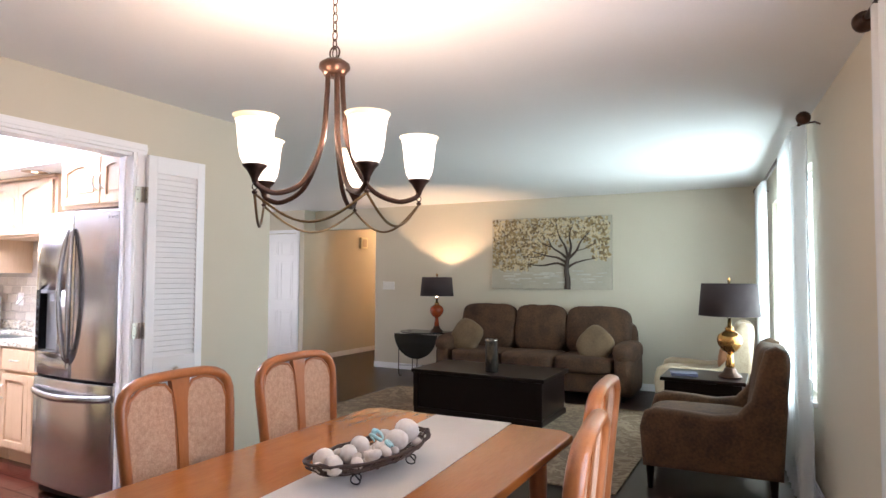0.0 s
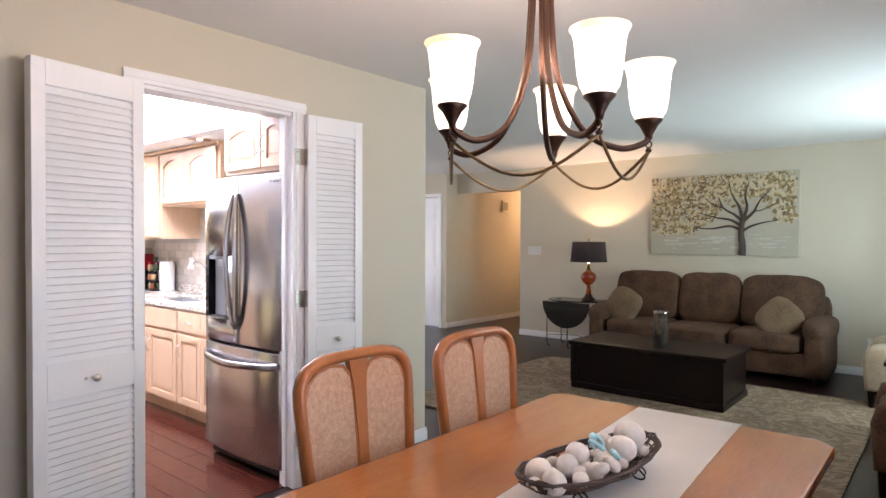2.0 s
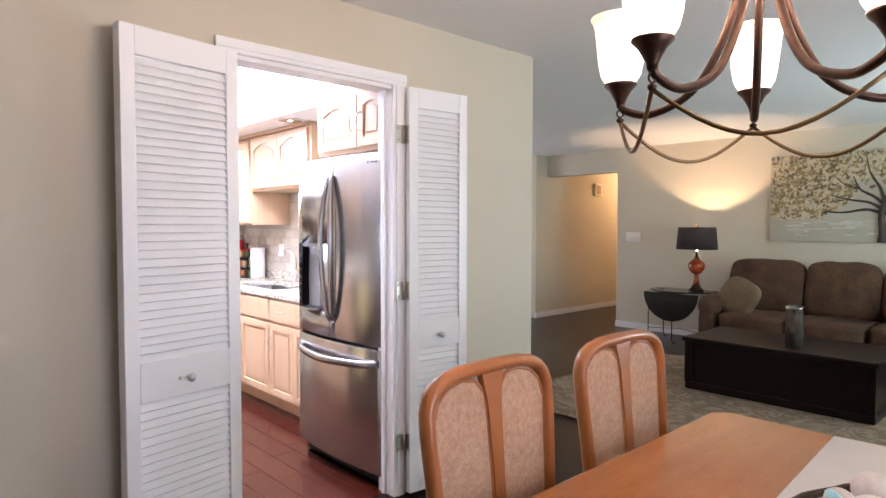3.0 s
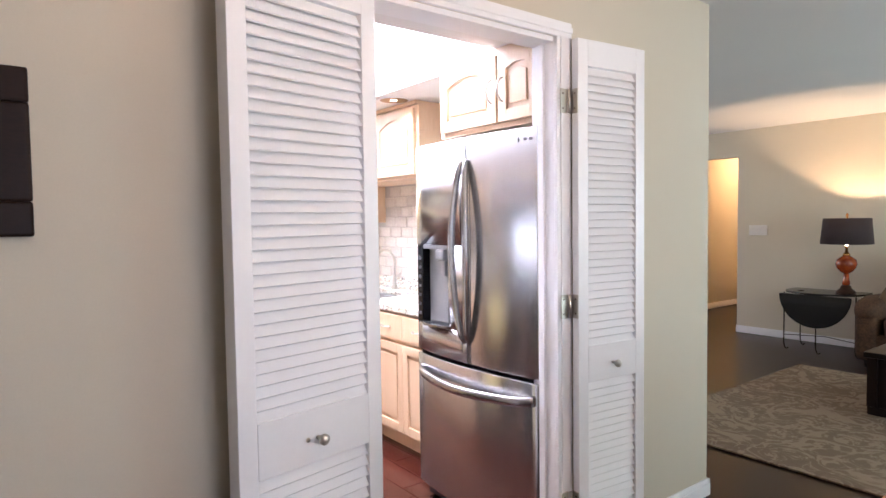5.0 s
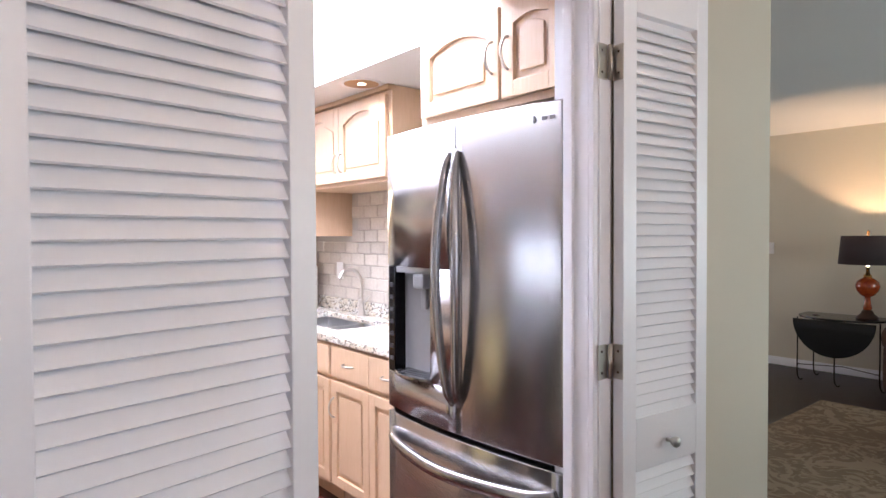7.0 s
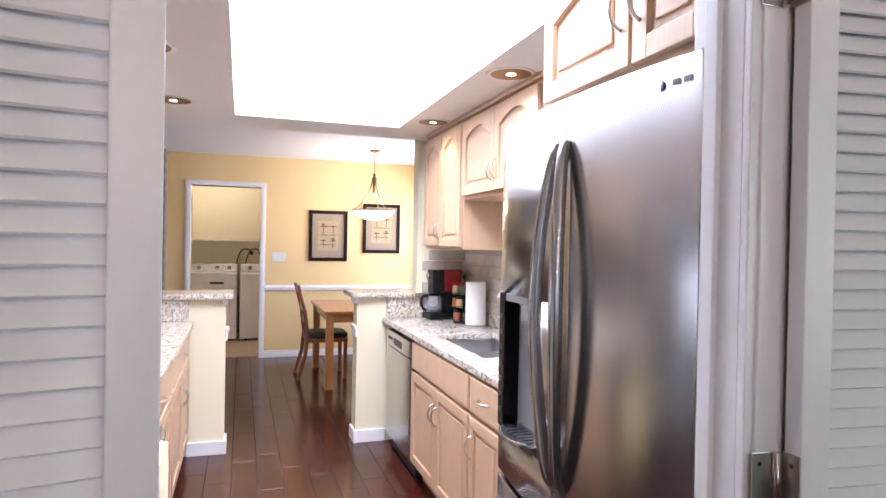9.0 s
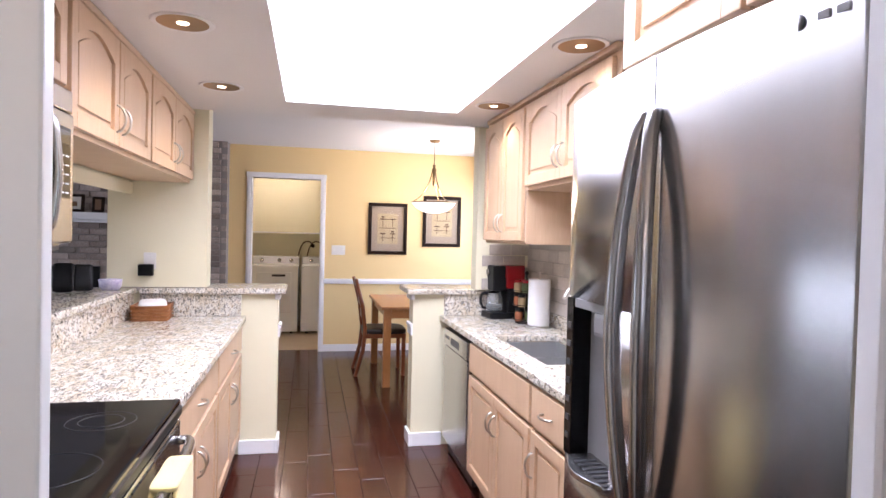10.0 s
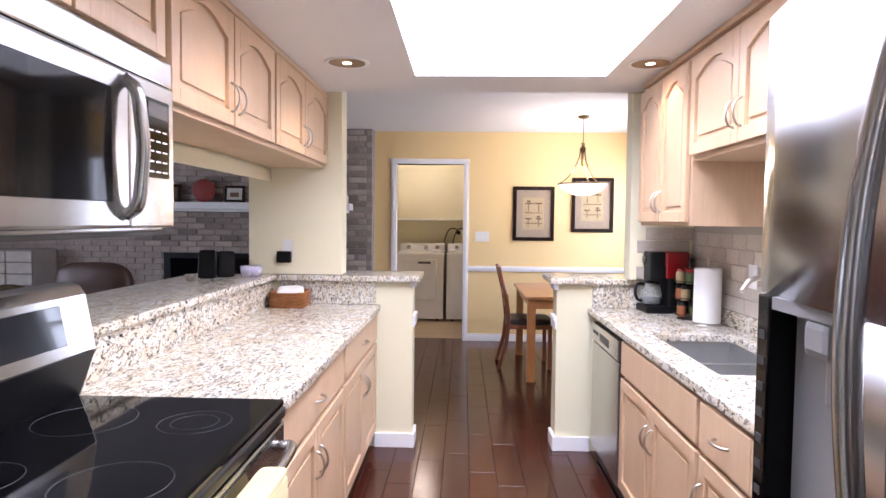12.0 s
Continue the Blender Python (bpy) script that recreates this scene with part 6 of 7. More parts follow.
for r in range(4):
    for k in range(2):
        share("tile", me2, tile_bed, pose(-3.398, 2.83 + k * 0.152 + (0.05 if r % 2 else 0), 1.07 + r * 0.0765))

# coffee maker
cf = thing("coffee_maker", "black and red drip coffee maker with a glass jug", "coffee maker", pose(-3.38, 2.975, CT, 0, 0, 4) @ Matrix.Diagonal((0.92, 0.92, 0.92, 1.0)))
part("base", B(-0.10, 0.10, -0.13, 0.13, 0, 0.045, bevel=0.012), BLACK, cf)
part("tower", B(-0.10, 0.10, 0.0, 0.13, 0.045, 0.22, bevel=0.012), BLACK, cf)
part("brew_basket", B(-0.096, 0.096, -0.11, 0.0, 0.20, 0.30, bevel=0.014), BLACK, cf)
hd = part("head", B(-0.10, 0.10, -0.02, 0.13, 0.215, 0.385, bevel=0.016), RED, cf, "glossy red brewing head")
part("front_panel", B(-0.098, 0.098, -0.112, -0.019, 0.285, 0.382, bevel=0.012), BLACK, hd)
part("dial", lathe(bmesh.new(), [(0.026, 0), (0.024, 0.012), (0, 0.014)], 20, pose(0.0, -0.112, 0.33, 90, 0, 0)), HANDLE, hd)
jug = part("jug", lathe(bmesh.new(), [(0.05, 0.046), (0.062, 0.06), (0.064, 0.10), (0.054, 0.15), (0.045, 0.175), (0.046, 0.18)], 24, pose(0, -0.065, 0)), CLEAR, cf)
part("coffee", lathe(bmesh.new(), [(0.047, 0.05), (0.058, 0.062), (0.060, 0.095), (0, 0.096)], 24, pose(0, -0.065, 0)), BLACK, jug)
part("jug_lid", lathe(bmesh.new(), [(0.047, 0.18), (0.042, 0.192), (0, 0.196)], 24, pose(0, -0.065, 0)), BLACK, jug)
part("jug_handle", tube(bmesh.new(), curve([(0, -0.115, 0.178), (0, -0.16, 0.172), (0, -0.17, 0.125), (0, -0.155, 0.08), (0, -0.128, 0.07)], 5), 0.010, 10), BLACK, jug)

sr = thing("spice_rack", "round wire rack of small spice jars", "spice rack", pose(-3.13, 3.05, CT))
part("pole", lathe(bmesh.new(), [(0.07, 0), (0.07, 0.006), (0.005, 0.012), (0.005, 0.30), (0.014, 0.315), (0, 0.33)], 20), IRON, sr)
for lv in range(3):
    part("wire_ring", tube(bmesh.new(), [(0.085 * math.cos(2 * math.pi * i / 24), 0.085 * math.sin(2 * math.pi * i / 24), 0.025 + 0.09 * lv) for i in range(24)], 0.0025, 6, closed=True), IRON, sr)
    for q in range(5):
        a = 2 * math.pi * q / 5 + lv * 0.4
        j = part("jar", lathe(bmesh.new(), [(0.022, 0), (0.024, 0.004), (0.024, 0.055), (0.018, 0.062)], 14, pose(0.056 * math.cos(a), 0.056 * math.sin(a), 0.014 + 0.09 * lv)), SPICE[(q + lv) % 3], sr)
        part("lid", lathe(bmesh.new(), [(0.022, 0.061), (0.022, 0.078), (0, 0.08)], 14, pose(0.056 * math.cos(a), 0.056 * math.sin(a), 0.014 + 0.09 * lv)), RED if lv == 2 else BLACK, j)
pt = thing("paper_towel_holder", "white paper towel roll on a steel stand", "paper towel", pose(-2.935, 3.06, CT))
part("stand", lathe(bmesh.new(), [(0.075, 0), (0.075, 0.008), (0.006, 0.012), (0.006, 0.32), (0.012, 0.33), (0, 0.342)], 24), NICKEL, pt)
part("roll", lathe(bmesh.new(), [(0.018, 0.014), (0.064, 0.014), (0.066, 0.02), (0.066, 0.285), (0.064, 0.29), (0.018, 0.29)], 36), PAPER, pt, "white quilted paper roll")
plate("wall_outlet", "cream outlet plate on the tile", -2.68, -2.60, 1.10, 1.21, pose(0, 3.149, 0), 1, "outlet")

# on the worktop and bar
bk = thing("napkin_basket", "small honey wicker basket", "basket", pose(-3.375, 0.80, CT, 0, 0, 4) @ Matrix.Diagonal((1.15, 1.25, 1.15, 1.0)))
bm = bmesh.new()
for a in ((-0.085, 0.085, -0.075, -0.067), (-0.085, 0.085, 0.067, 0.075), (-0.085, -0.077, -0.067, 0.067), (0.077, 0.085, -0.067, 0.067)):
    box(bm, *a, 0.0, 0.072, 0.002)
box(bm, -0.08, 0.08, -0.07, 0.07, 0, 0.006)
part("body", bm, BASKET, bk)
for k in range(4):
    zz = 0.010 + 0.017 * k
    part("weave_band", tube(bmesh.new(), [(-0.088, -0.078, zz), (0.088, -0.078, zz), (0.088, 0.078, zz), (-0.088, 0.078, zz)], 0.0055, 6, closed=True), BASKET, bk)
part("rim", tube(bmesh.new(), [(-0.088, -0.078, 0.074), (0.088, -0.078, 0.074), (0.088, 0.078, 0.074), (-0.088, 0.078, 0.074)], 0.007, 8, closed=True), BASKET, bk)
solid("napkins", cushion(bmesh.new(), (0, 0, 0), (0.14, 0.125, 0.09), 6, 7, 0.006), PAPER, "stack of white paper napkins in the basket", "napkins", bk.matrix_basis @ pose(0, 0, 0.054, 0, 6, 8))
for k, (y, h, tz) in enumerate(((0.40, 0.16, 10), (0.47, 0.15, 20))):
    sp = thing("picture_stand", "small black framed stand on the bar ledge", "picture frame", pose(-3.15 - 0.08 * k, y, 1.062, 0, 0, 90 + tz))
    part("frame", cushion(bmesh.new(), (0, 0, h / 2), (0.10, 0.014, h), 10, 4, 0, pose(0, 0, 0, -12, 0, 0)), BLACK, sp)
    part("prop", tube(bmesh.new(), [(0, 0.012, h * 0.7), (0, 0.06, 0.004)], 0.004, 6), BLACK, sp)
solid("trinket_bowl", lathe(bmesh.new(), [(0.045, 0), (0.058, 0.02), (0.062, 0.06), (0.058, 0.06), (0.05, 0.02), (0.0, 0.012)], 24), LAVENDER, "lavender patterned ceramic bowl on the bar ledge", "bowl", pose(-3.32, 0.585, 1.062))
solid("steel_cup", lathe(bmesh.new(), [(0.02, 0), (0.024, 0.03), (0.026, 0.034), (0, 0.03)], 16), NICKEL, "small steel cup on the bar ledge", "cup", pose(-3.02, 0.36, 1.062))
po = plate("wall_outlet", "white outlet on the pale yellow pier", 0.725, 0.795, 1.175, 1.275, pose(-3.468, 0, 0, 0, 0, 90), 1, "outlet")
solid("plug_adapter", B(-3.462, -3.425, 0.70, 0.785, 1.135, 1.205, bevel=0.008), BLACK, "square black power adapter in the outlet", "adapter")

# ---- breakfast nook ----
pd = thing("pendant_light", "antique brass pendant with a lit alabaster glass bowl", "pendant light", pose(-5.80, 2.97, 0))
part("canopy", lathe(bmesh.new(), [(0.0, H - 0.03), (0.045, H - 0.022), (0.06, H - 0.001)], 24), ANTIQUE, pd)
part("stem", tube(bmesh.new(), [(0, 0, H - 0.02), (0, 0, 2.16)], 0.004, 8), ANTIQUE, pd)
part("hub", lathe(bmesh.new(), [(0.0, 2.17), (0.02, 2.16), (0.014, 2.13), (0.03, 2.11), (0.018, 2.08), (0.015, 1.95), (0.0, 1.93)], 18), ANTIQUE, pd)
for k in range(3):
    a = radians(30 + 120 * k)
    part("arm", tube(bmesh.new(), [(r_ * math.cos(a), r_ * math.sin(a), z_) for r_, z_ in [(p.x, p.z) for p in curve([(0.02, 0, 2.10), (0.05, 0, 1.98), (0.13, 0, 1.84), (0.225, 0, 1.765)], 5)]], 0.006, 8), ANTIQUE, pd)
part("rim", tube(bmesh.new(), [(0.235 * math.cos(2 * math.pi * i / 40), 0.235 * math.sin(2 * math.pi * i / 40), 1.765) for i in range(40)], 0.006, 6, closed=True), ANTIQUE, pd)
part("bowl", lathe(bmesh.new(), [(0.0, 1.652), (0.06, 1.656), (0.13, 1.675), (0.19, 1.71), (0.232, 1.762), (0.226, 1.762), (0.185, 1.716), (0.12, 1.684), (0.0, 1.662)], 40), BOWLSHADE, pd, "lit alabaster glass bowl")
lamp("pendant_bulb", "POINT", 18, (1.0, 0.80, 0.55), pose(-5.80, 2.97, 1.86), 0.06)

nt_ = thing("breakfast_table", "light oak breakfast table with square legs", "table", pose(-6.25, 2.36, 0))
NOAK = mat("light_oak", (0.46, 0.20, 0.065), 0.35, second=(0.36, 0.14, 0.04), scale=2.2, fine=24, amount=0.6, stretch=(0.7, 6, 6), coat=0.2)
part("tabletop", B(0, 1.20, 0, 1.0, 0.722, 0.752, bevel=0.006), NOAK, nt_)
part("apron", B(0.05, 1.15, 0.05, 0.95, 0.64, 0.722), NOAK, nt_)
for x in (0.06, 1.14):
    for y in (0.06, 0.94):
        part("leg", B(x - 0.035, x + 0.035, y - 0.035, y + 0.035, 0, 0.722, bevel=0.004), NOAK, nt_)
CHOAK = mat("reddish_oak", (0.34, 0.10, 0.034), 0.3, second=(0.16, 0.045, 0.016), scale=2.5, fine=30, amount=0.6, stretch=(6, 6, 0.7), coat=0.3)
nc = thing("breakfast_chair", "reddish oak chair with a dark leather seat", "chair", pose(-5.75, 2.24, 0))
part("seat", cushion(bmesh.new(), (0, 0.22, 0.445), (0.44, 0.44, 0.06), 6, 6), SEATDARK, nc, "dark leather seat pad")
part("seat_frame", B(-0.21, 0.21, 0.01, 0.43, 0.38, 0.425, bevel=0.006), CHOAK, nc)
for x in (-0.19, 0.19):
    part("back_post", tube(bmesh.new(), [(x, -0.07, 0.0), (x, 0.0, 0.25), (x, 0.02, 0.45), (x, -0.01, 0.70), (x, -0.08, 0.97)], [0.018, 0.02, 0.021, 0.02, 0.016], 8), CHOAK, nc)
    part("front_leg", B(x - 0.018, x + 0.018, 0.39, 0.426, 0, 0.40, bevel=0.003), CHOAK, nc)
for z, yb in ((0.60, 0.0), (0.73, -0.02), (0.92, -0.065)):
    part("back_slat", B(-0.18, 0.18, yb - 0.009, yb + 0.009, z - 0.03, z + 0.04, bevel=0.004), CHOAK, nc)
part("stretcher", B(-0.18, 0.18, 0.20, 0.222, 0.16, 0.185, bevel=0.003), CHOAK, nc)
solid("placemat", B(-5.98, -5.60, 2.90, 3.30, 0.7525, 0.757, bevel=0.001), NOAK, "flat wooden board on the breakfast table", "board")


def utensil_picture(y0, y1, z0, z1):
    p = thing("framed_print", "dark framed print of kitchen utensils with a taupe mat", "picture", pose(-6.90, (y0 + y1) / 2, (z0 + z1) / 2), "framed utensil prints")
    w, h, f = (y1 - y0) / 2, (z1 - z0) / 2, 0.042
    bm = bmesh.new()
    for a in ((-w, w, h - f, h), (-w, w, -h, -h + f), (-w, -w + f, -h + f, h - f), (w - f, w, -h + f, h - f)):
        box(bm, 0.001, 0.026, a[0], a[1], a[2], a[3], 0.006)
    part("frame", bm, FRAMEDARK, p)
    part("mat_board", B(0.002, 0.010, -w + f, w - f, -h + f, h - f), MATBOARD, p)
    pr = part("print", B(0.010, 0.012, -w + f + 0.07, w - f - 0.07, -h + f + 0.085, h - f - 0.085), PRINT, p, "aged cream utensil print")
    iw, ih = w - f - 0.07, h - f - 0.085
    for r in range(2):
        for c in range(2):
            cy, cz = (c - 0.5) * iw * 0.95, (r - 0.5) * ih * 0.95
            bm = bmesh.new()
            box(bm, 0.012, 0.0126, cy - 0.004, cy + 0.004, cz - ih * 0.34, cz + ih * 0.12)
            box(bm, 0.012, 0.0126, cy - iw * 0.26, cy + iw * 0.26, cz + ih * 0.12, cz + ih * 0.20)
            if (r + c) % 2:
                box(bm, 0.012, 0.0126, cy - iw * 0.15, cy + iw * 0.15, cz + ih * 0.24, cz + ih * 0.34)
            part("ink_utensil", bm, INK, pr)
    for z in (-0.6, 0.05, 0.62):
        part("ink_line", B(0.012, 0.0124, -iw * 0.8, iw * 0.8, ih * z - 0.004, ih * z + 0.004), INK, pr)
    g = part("glazing", B(0.0135, 0.015, -w + f, w - f, -h + f, h - f), GLASS, p)
    g.visible_shadow = False


utensil_picture(2.39, 2.865, 1.175, 1.80)
utensil_picture(3.06, 3.54, 1.28, 1.905)
plate("light_switch", "white three-gang switch plate on the yellow wall", 1.96, 2.12, 1.16, 1.275, pose(-6.90, 0, 0, 0, 0, 90), 3)

# ---- laundry ----
def appliance(y, dryer):
    label = "white front-panel clothes dryer in the laundry" if dryer else "white top-loading washing machine in the laundry"
    a = thing("clothes_dryer" if dryer else "washing_machine", label, "dryer" if dryer else "washer", pose(-8.92, y, 0))
    part("body", B(0, 0.70, -0.335, 0.335, 0.03, 0.94, bevel=0.012), APPL, a)
    part("lid", B(0.08, 0.69, -0.30, 0.30, 0.94, 0.952, bevel=0.006), APPL, a)
    c = part("console", B(0.0, 0.12, -0.335, 0.335, 0.94, 1.06, bevel=0.02), APPL, a)
    for k in (-0.2, 0.05, 0.22):
        part("dial", lathe(bmesh.new(), [(0.03, 0), (0.026, 0.018), (0, 0.02)], 16, pose(0.12, k, 1.0, 0, 90, 0)), HANDLE, c)
    for k in (-0.25, 0.25):
        part("foot", lathe(bmesh.new(), [(0.02, 0), (0.02, 0.03)], 10, pose(0.6, k, 0)), BLACK, a)
    if dryer:
        d = part("door", B(0.70, 0.716, -0.22, 0.24, 0.30, 0.86, bevel=0.008), APPL, a)
        part("vent_strip", B(0.716, 0.72, -0.02, 0.16, 0.80, 0.83, bevel=0.002), DARKGREY, d)


appliance(1.22, True)
appliance(1.93, False)
lc = thing("laundry_cabinet", "cream painted wall cabinet over the machines", "cabinet", pose(-9.0, 0.4, 1.42))
part("body", B(0.0, 0.34, 0.0, 1.9, 0.0, 0.98, bevel=0.004), KWALL, lc)
part("light_rail", B(0.30, 0.345, 0.0, 1.9, -0.02, 0.0, bevel=0.003), TRIM, lc)
for k, y in enumerate((1.75, 1.88)):
    v = thing("water_valve", "dark laundry water valve on the wall", "valve", pose(-9.0, y, 1.22))
    part("body", lathe(bmesh.new(), [(0.02, 0), (0.02, 0.05), (0.012, 0.07)], 12, pose(0, 0, 0, 0, 90, 0)), IRON, v)
    part("wheel", lathe(bmesh.new(), [(0.03, 0.07), (0.03, 0.08), (0, 0.082)], 14, pose(0, 0, 0, 0, 90, 0)), IRON, v)
    part("hose", tube(bmesh.new(), curve([(0.04, 0, 0), (0.09, -0.05, 0.06), (0.10, -0.14, 0.04), (0.08, -0.20, -0.10), (0.04, -0.22, -0.30)], 6), 0.009, 8), BRONZE, v)
# ceiling light out of view, added to brighten the laundry
lr = thing("laundry_ceiling_light", "unseen frosted ceiling light added to light the laundry", "ceiling light", pose(-8.0, 1.3, H))
part("bowl", lathe(bmesh.new(), [(0.0, -0.08), (0.07, -0.07), (0.12, -0.04), (0.135, -0.01)], 20), BOWLSHADE, lr)
lamp("laundry_fill_lamp", "POINT", 13, (1.0, 0.84, 0.62), pose(-8.0, 1.3, 2.28), 0.08)
solid("hanging_bag", cushion(bmesh.new(), (0, 0, 0), (0.10, 0.14, 0.36), 3, 6, 0.02), BLACK, "dark cloth bag hanging beside the dryer", "bag", pose(-8.0, 0.455, 1.15))

# ---- fireplace wall ----
FX = -6.70
fw_ = setting("fireplace_wall", B(-6.90, FX - 0.006, -4.19, 0.785, 0, H - 0.002), MORTAR, "grey brown brick fireplace wall", "fireplace")
random.seed(21)
bl, bh, gp = 0.195, 0.057, 0.010
variants = []
for k in range(6):
    bm = B(-0.006, 0.010 + 0.004 * (k % 3), 0, bl - (0.03 if k == 4 else 0.0), 0, bh, bevel=0.004, seg=1)
    for v in bm.verts:
        v.co += Vector((noise.noise(v.co * 30 + Vector((k, 0, 0))) * 0.004, 0, noise.noise(v.co * 20 + Vector((0, k, 0))) * 0.003))
    variants.append(mesh_of("brick", bm, BRICK))
half = mesh_of("brick", B(-0.006, 0.011, 0, bl / 2 - 0.01, 0, bh, bevel=0.004, seg=1), BRICK)
rest = bmesh.new()
fire = (-1.60, -0.50, 0.42, 1.00)
for r in range(int(H / (bh + gp))):
    z = 0.004 + r * (bh + gp)
    y = -4.19 + (0.0 if r % 2 else -0.10)
    while y < 0.785:
        y1 = min(y + bl, 0.785)
        ya = max(y, -4.19)
        if y1 - ya > 0.04 and not (fire[0] < (ya + y1) / 2 < fire[1] and fire[2] < z + 0.03 < fire[3]) and not (1.45 < z + 0.03 < 1.56) and z + bh < H - 0.01:
            near = (z > 1.05 and z < 1.85 and ya > -1.95 and ya < -0.35) or (ya > 0.30)
            if near and y1 - ya > bl - 0.005:
                share("brick", variants[random.randrange(6)], fw_, pose(FX, ya, z))
            elif near and y1 - ya > 0.085:
                share("brick", half, fw_, pose(FX, ya, z))
            else:
                box(rest, FX - 0.006, FX + random.uniform(0.006, 0.014), ya, y1, z, z + bh)
        y = y + bl + gp
tagged(part("brick_courses", rest, BRICK, fw_), kind="stuff")
mantel = thing("mantel_shelf", "white wooden mantel shelf on the brick wall", "mantel", pose(FX, 0, 0))
part("shelf", B(0.0, 0.22, -2.4, 0.57, 1.50, 1.575, bevel=0.006), TRIM, mantel)
part("moulding", B(0.0, 0.17, -2.35, 0.53, 1.47, 1.50, bevel=0.008), TRIM, mantel)
fb_ = thing("firebox", "dark fireplace opening with a black surround", "fireplace", pose(FX, 0, 0))
part("surround", B(0.0, 0.03, -1.60, -0.50, 0.42, 1.00, bevel=0.004), BLACK, fb_)
part("glass_door", B(0.03, 0.036, -1.52, -0.58, 0.46, 0.94, bevel=0.003), BLACKGLASS, fb_)
ck_ = thing("mantel_clock", "round weathered red clock on the mantel", "clock", pose(FX + 0.10, -1.09, 1.575))
part("case", lathe(bmesh.new(), [(0.125, 0), (0.13, 0.02), (0.12, 0.03), (0, 0.03)], 32, pose(0, 0, 0.13, 0, 90, 0)), REDCLOCK, ck_)
for k in range(12):
    a = radians(30 * k)
    part("hour_mark", B(0.030, 0.033, -0.006, 0.006, 0.082, 0.105), INK, ck_).matrix_basis = pose(0, 0, 0.13, math.degrees(a), 0, 0)
for a, l in ((60, 0.06), (-70, 0.08)):
    part("hand", B(0.031, 0.035, -0.004, 0.004, 0, l), INK, ck_).matrix_basis = pose(0, 0, 0.13, a, 0, 0)
for y, w, h, dark in ((-0.75, 0.23, 0.19, False), (-1.48, 0.22, 0.20, True), (-0.50, 0.12, 0.17, True)):
    f_ = thing("photo_frame", "small dark photo frame on the mantel", "picture frame", pose(FX + 0.09, y, 1.575, 0, -8, 0))
    part("frame", B(0, 0.02, -w / 2, w / 2, 0, h, bevel=0.006), FRAMEDARK, f_)
    part("photo", B(0.02, 0.022, -w / 2 + 0.03, w / 2 - 0.03, 0.03, h - 0.03), INK if dark else MIST, f_)
    if not dark:
        part("dark_shape", B(0.022, 0.023, -0.05, 0.05, 0.06, 0.11), INK, f_)
cdl = thing("candle_pair", "two small pale candles at the end of the mantel", "candle", pose(FX + 0.10, 0.47, 1.575))
for k in (-0.03, 0.04):
    part("candle", lathe(bmesh.new(), [(0.025, 0), (0.025, 0.09), (0, 0.092)], 14, pose(0, k, 0)), SHELL, cdl)
# whitewashed brick block added in place of an unclear pale shape; family room seats
hw_ = setting("white_brick_end", B(-6.68, -6.30, -3.75, -2.86, 0, 1.03), MORTAR, "whitewashed brick block in place of a pale shape", "fireplace")
me = mesh_of("brick", B(0, 0.016, 0, 0.285, 0, 0.115, bevel=0.010, seg=1), WBRICK)
for r in range(8):
    for k in range(3):
        share("brick", me, hw_, pose(-6.30, -3.75 + k * 0.297, 0.01 + r * 0.127))
LEATHER = mat("brown_leather", (0.075, 0.032, 0.02), 0.45, second=(0.05, 0.02, 0.012), scale=5, fine=70, amount=0.6, bump=0.3)
rc = thing("recliner", "brown leather recliner in the family room", "armchair", pose(-5.6, -1.75, 0))
part("backrest", cushion(bmesh.new(), (0.0, 0, 0.68), (0.24, 0.74, 0.56), 3.4, 9, 0.01), LEATHER, rc)
part("seat", cushion(bmesh.new(), (-0.35, 0, 0.36), (0.75, 0.66, 0.26), 5, 8), LEATHER, rc)
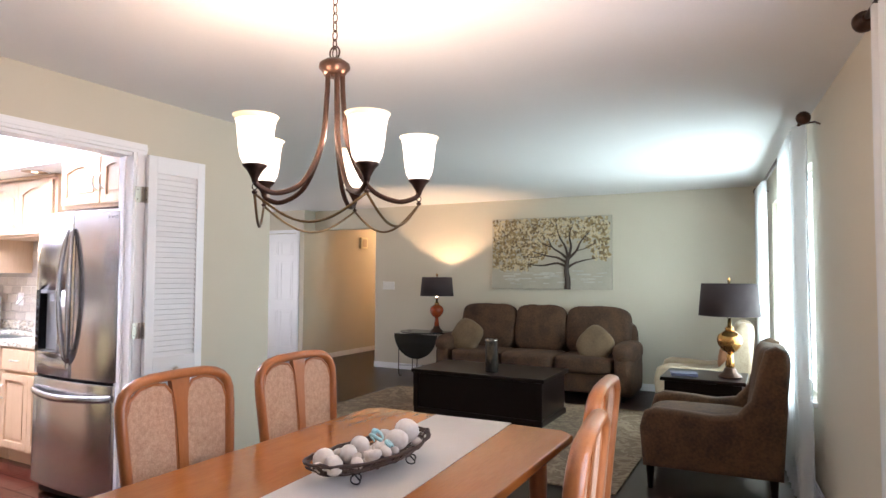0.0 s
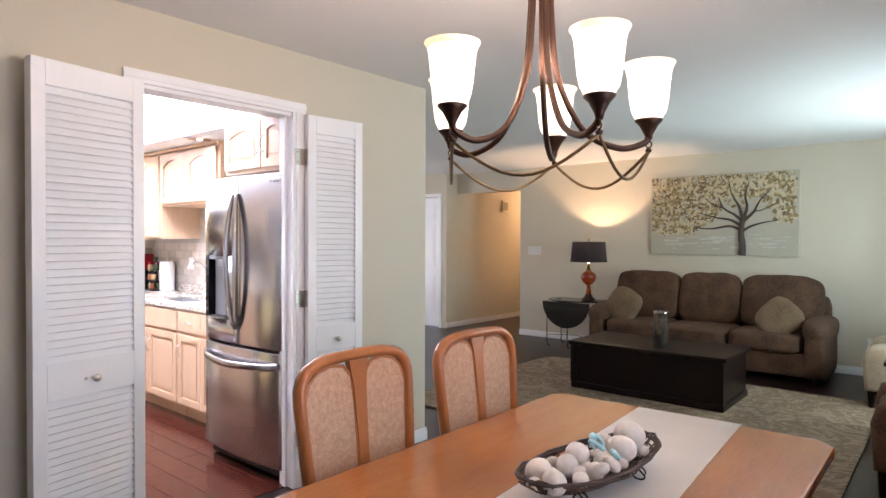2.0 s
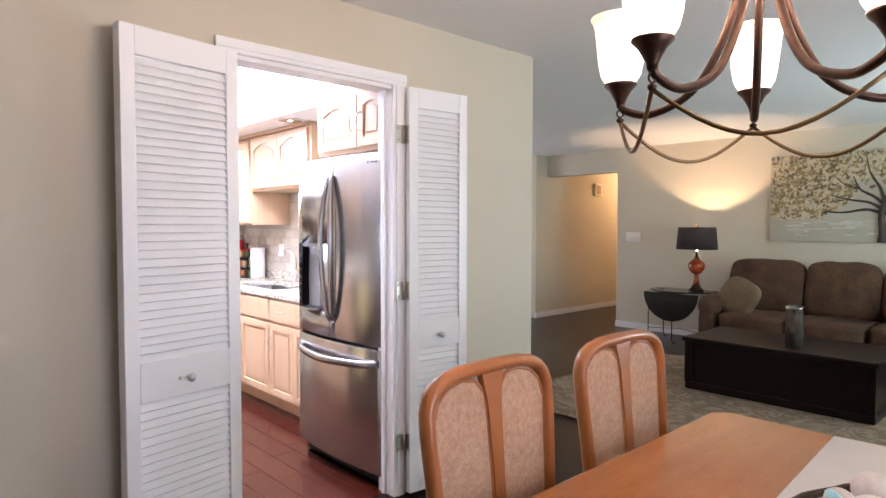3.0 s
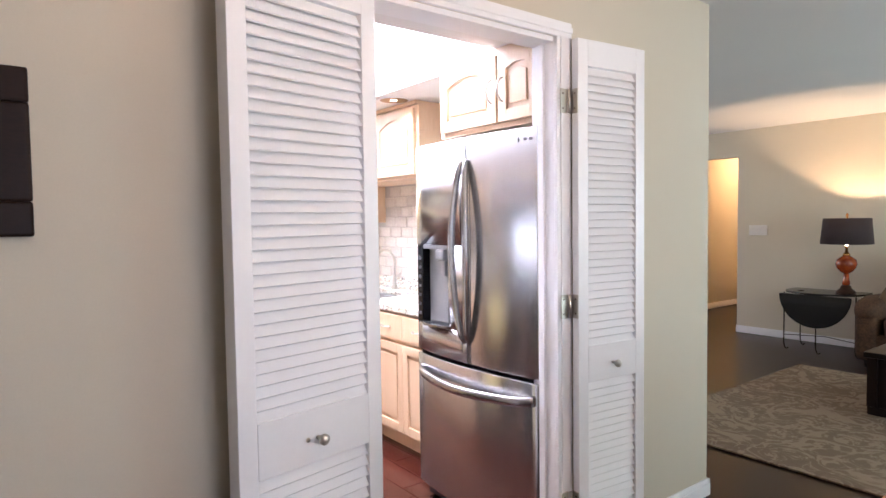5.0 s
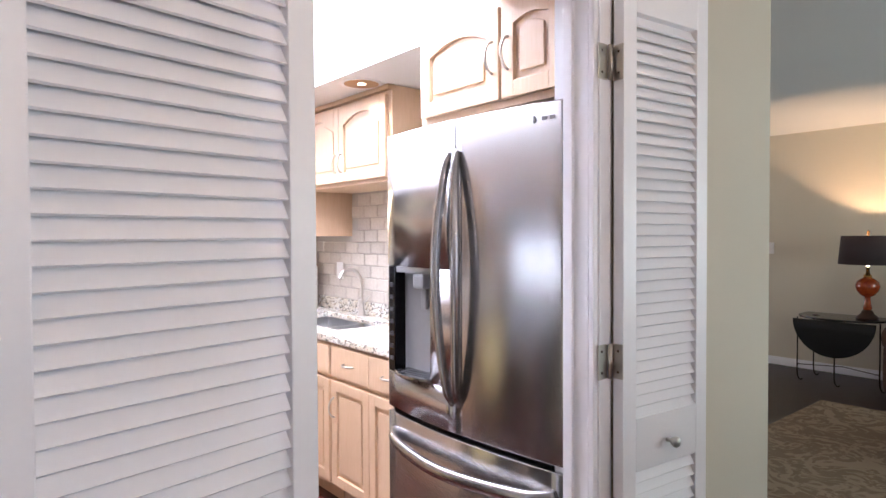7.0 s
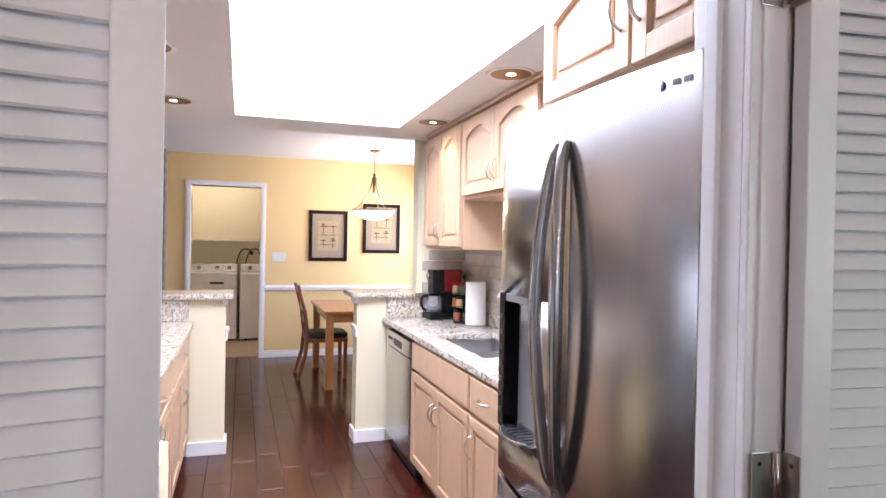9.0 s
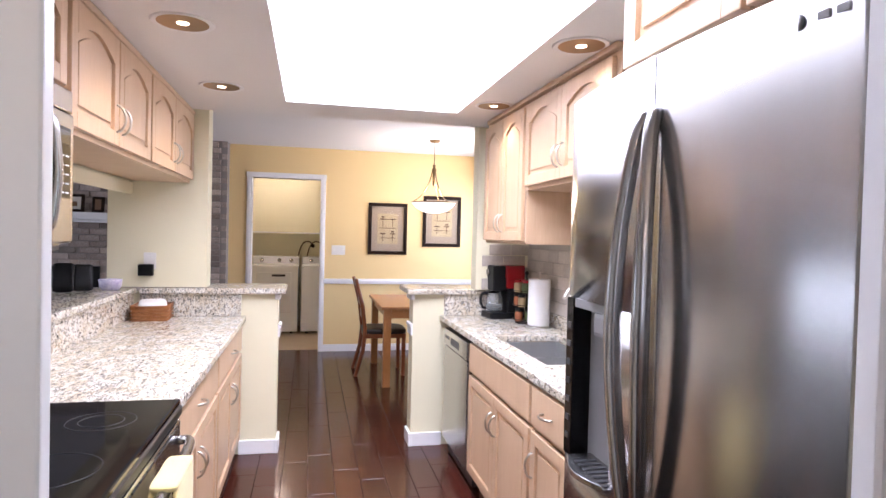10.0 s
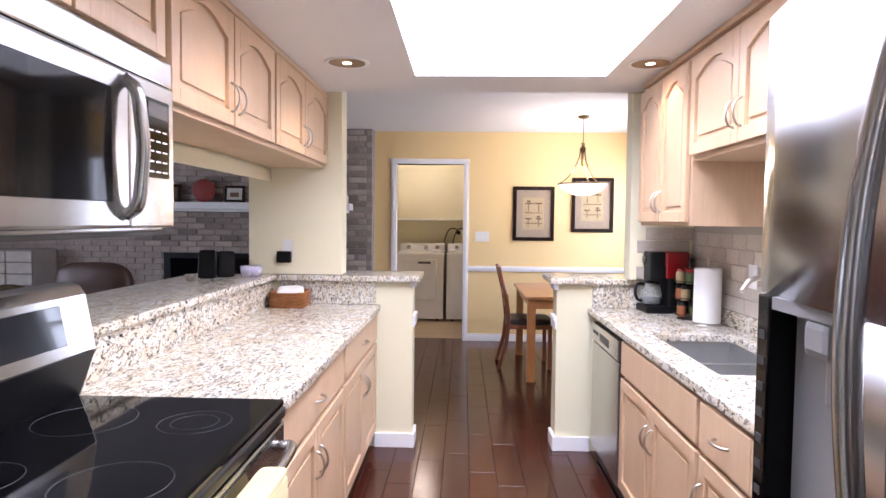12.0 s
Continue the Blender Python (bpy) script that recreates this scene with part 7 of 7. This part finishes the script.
for sy in (-1, 1):
    part("arm", cushion(bmesh.new(), (-0.30, sy * 0.40, 0.285), (0.80, 0.18, 0.575), 5, 8), LEATHER, rc)
bs = thing("woven_bar_stool", "dark woven bar stool at the bar ledge", "stool", pose(-2.60, -0.15, 0))
part("seat", cushion(bmesh.new(), (0, 0, 0.70), (0.42, 0.42, 0.06), 6, 6), TWIG, bs)
bm = bmesh.new()
outline(bm, [(-0.20, 0.72)] + [(-0.20 + 0.40 * k / 12, 1.03 + 0.045 * math.sin(math.pi * k / 12)) for k in range(13)] + [(0.20, 0.72)], 0.03, "y", -0.21, 0.008)
part("back", bm, mat("woven_rattan", (0.16, 0.115, 0.075), 0.8, second=(0.05, 0.035, 0.025), scale=45, fine=120, amount=0.9, bump=0.9), bs)
for x in (-0.17, 0.17):
    for y in (-0.17, 0.17):
        part("leg", lathe(bmesh.new(), [(0.016, 0), (0.02, 0.68)], 10, pose(x, y, 0)), ESPRESSO, bs)
solid("red_ornament", cushion(bmesh.new(), (0, 0, 0), (0.05, 0.05, 0.06), 2.2, 6), RED, "small red ornament on the bar ledge", "ornament", pose(-1.62, 0.60, 1.092))

# ---- kitchen floor planks ----
random.seed(31)
PL, PW, G = 0.60, 0.148, 0.0025
pm_ = [mesh_of("plank", B(0, PL - G, 0, PW - G, -0.008, 0.0, bevel=0.0016, seg=1), FLOORWOOD) for _ in range(1)]
far = bmesh.new()
y = -4.2
row = 0
while y < 3.3:
    x = -7.02 - [0.0, 0.33, 0.16, 0.49][row % 4]
    while x < -0.06:
        a, b = max(x, -7.02), min(x + PL, -0.058)
        near = -6.2 < x and 0.95 < y < 2.75
        if b - a > 0.02 and not (a > -3.5 and y < 0.45 - PW):
            if near and b - a > PL - 0.004:
                share("plank", pm_[0], kitchen_floor, pose(x, y, 0))
            else:
                box(far, a, b - G, y, y + PW - G, -0.008, 0.0)
        elif b - a > 0.02:
            box(far, a, b - G, y, y + PW - G, -0.008, 0.0)
        x += PL
    y += PW
    row += 1
tagged(part("outer_planks", far, FLOORWOOD, kitchen_floor), kind="stuff")
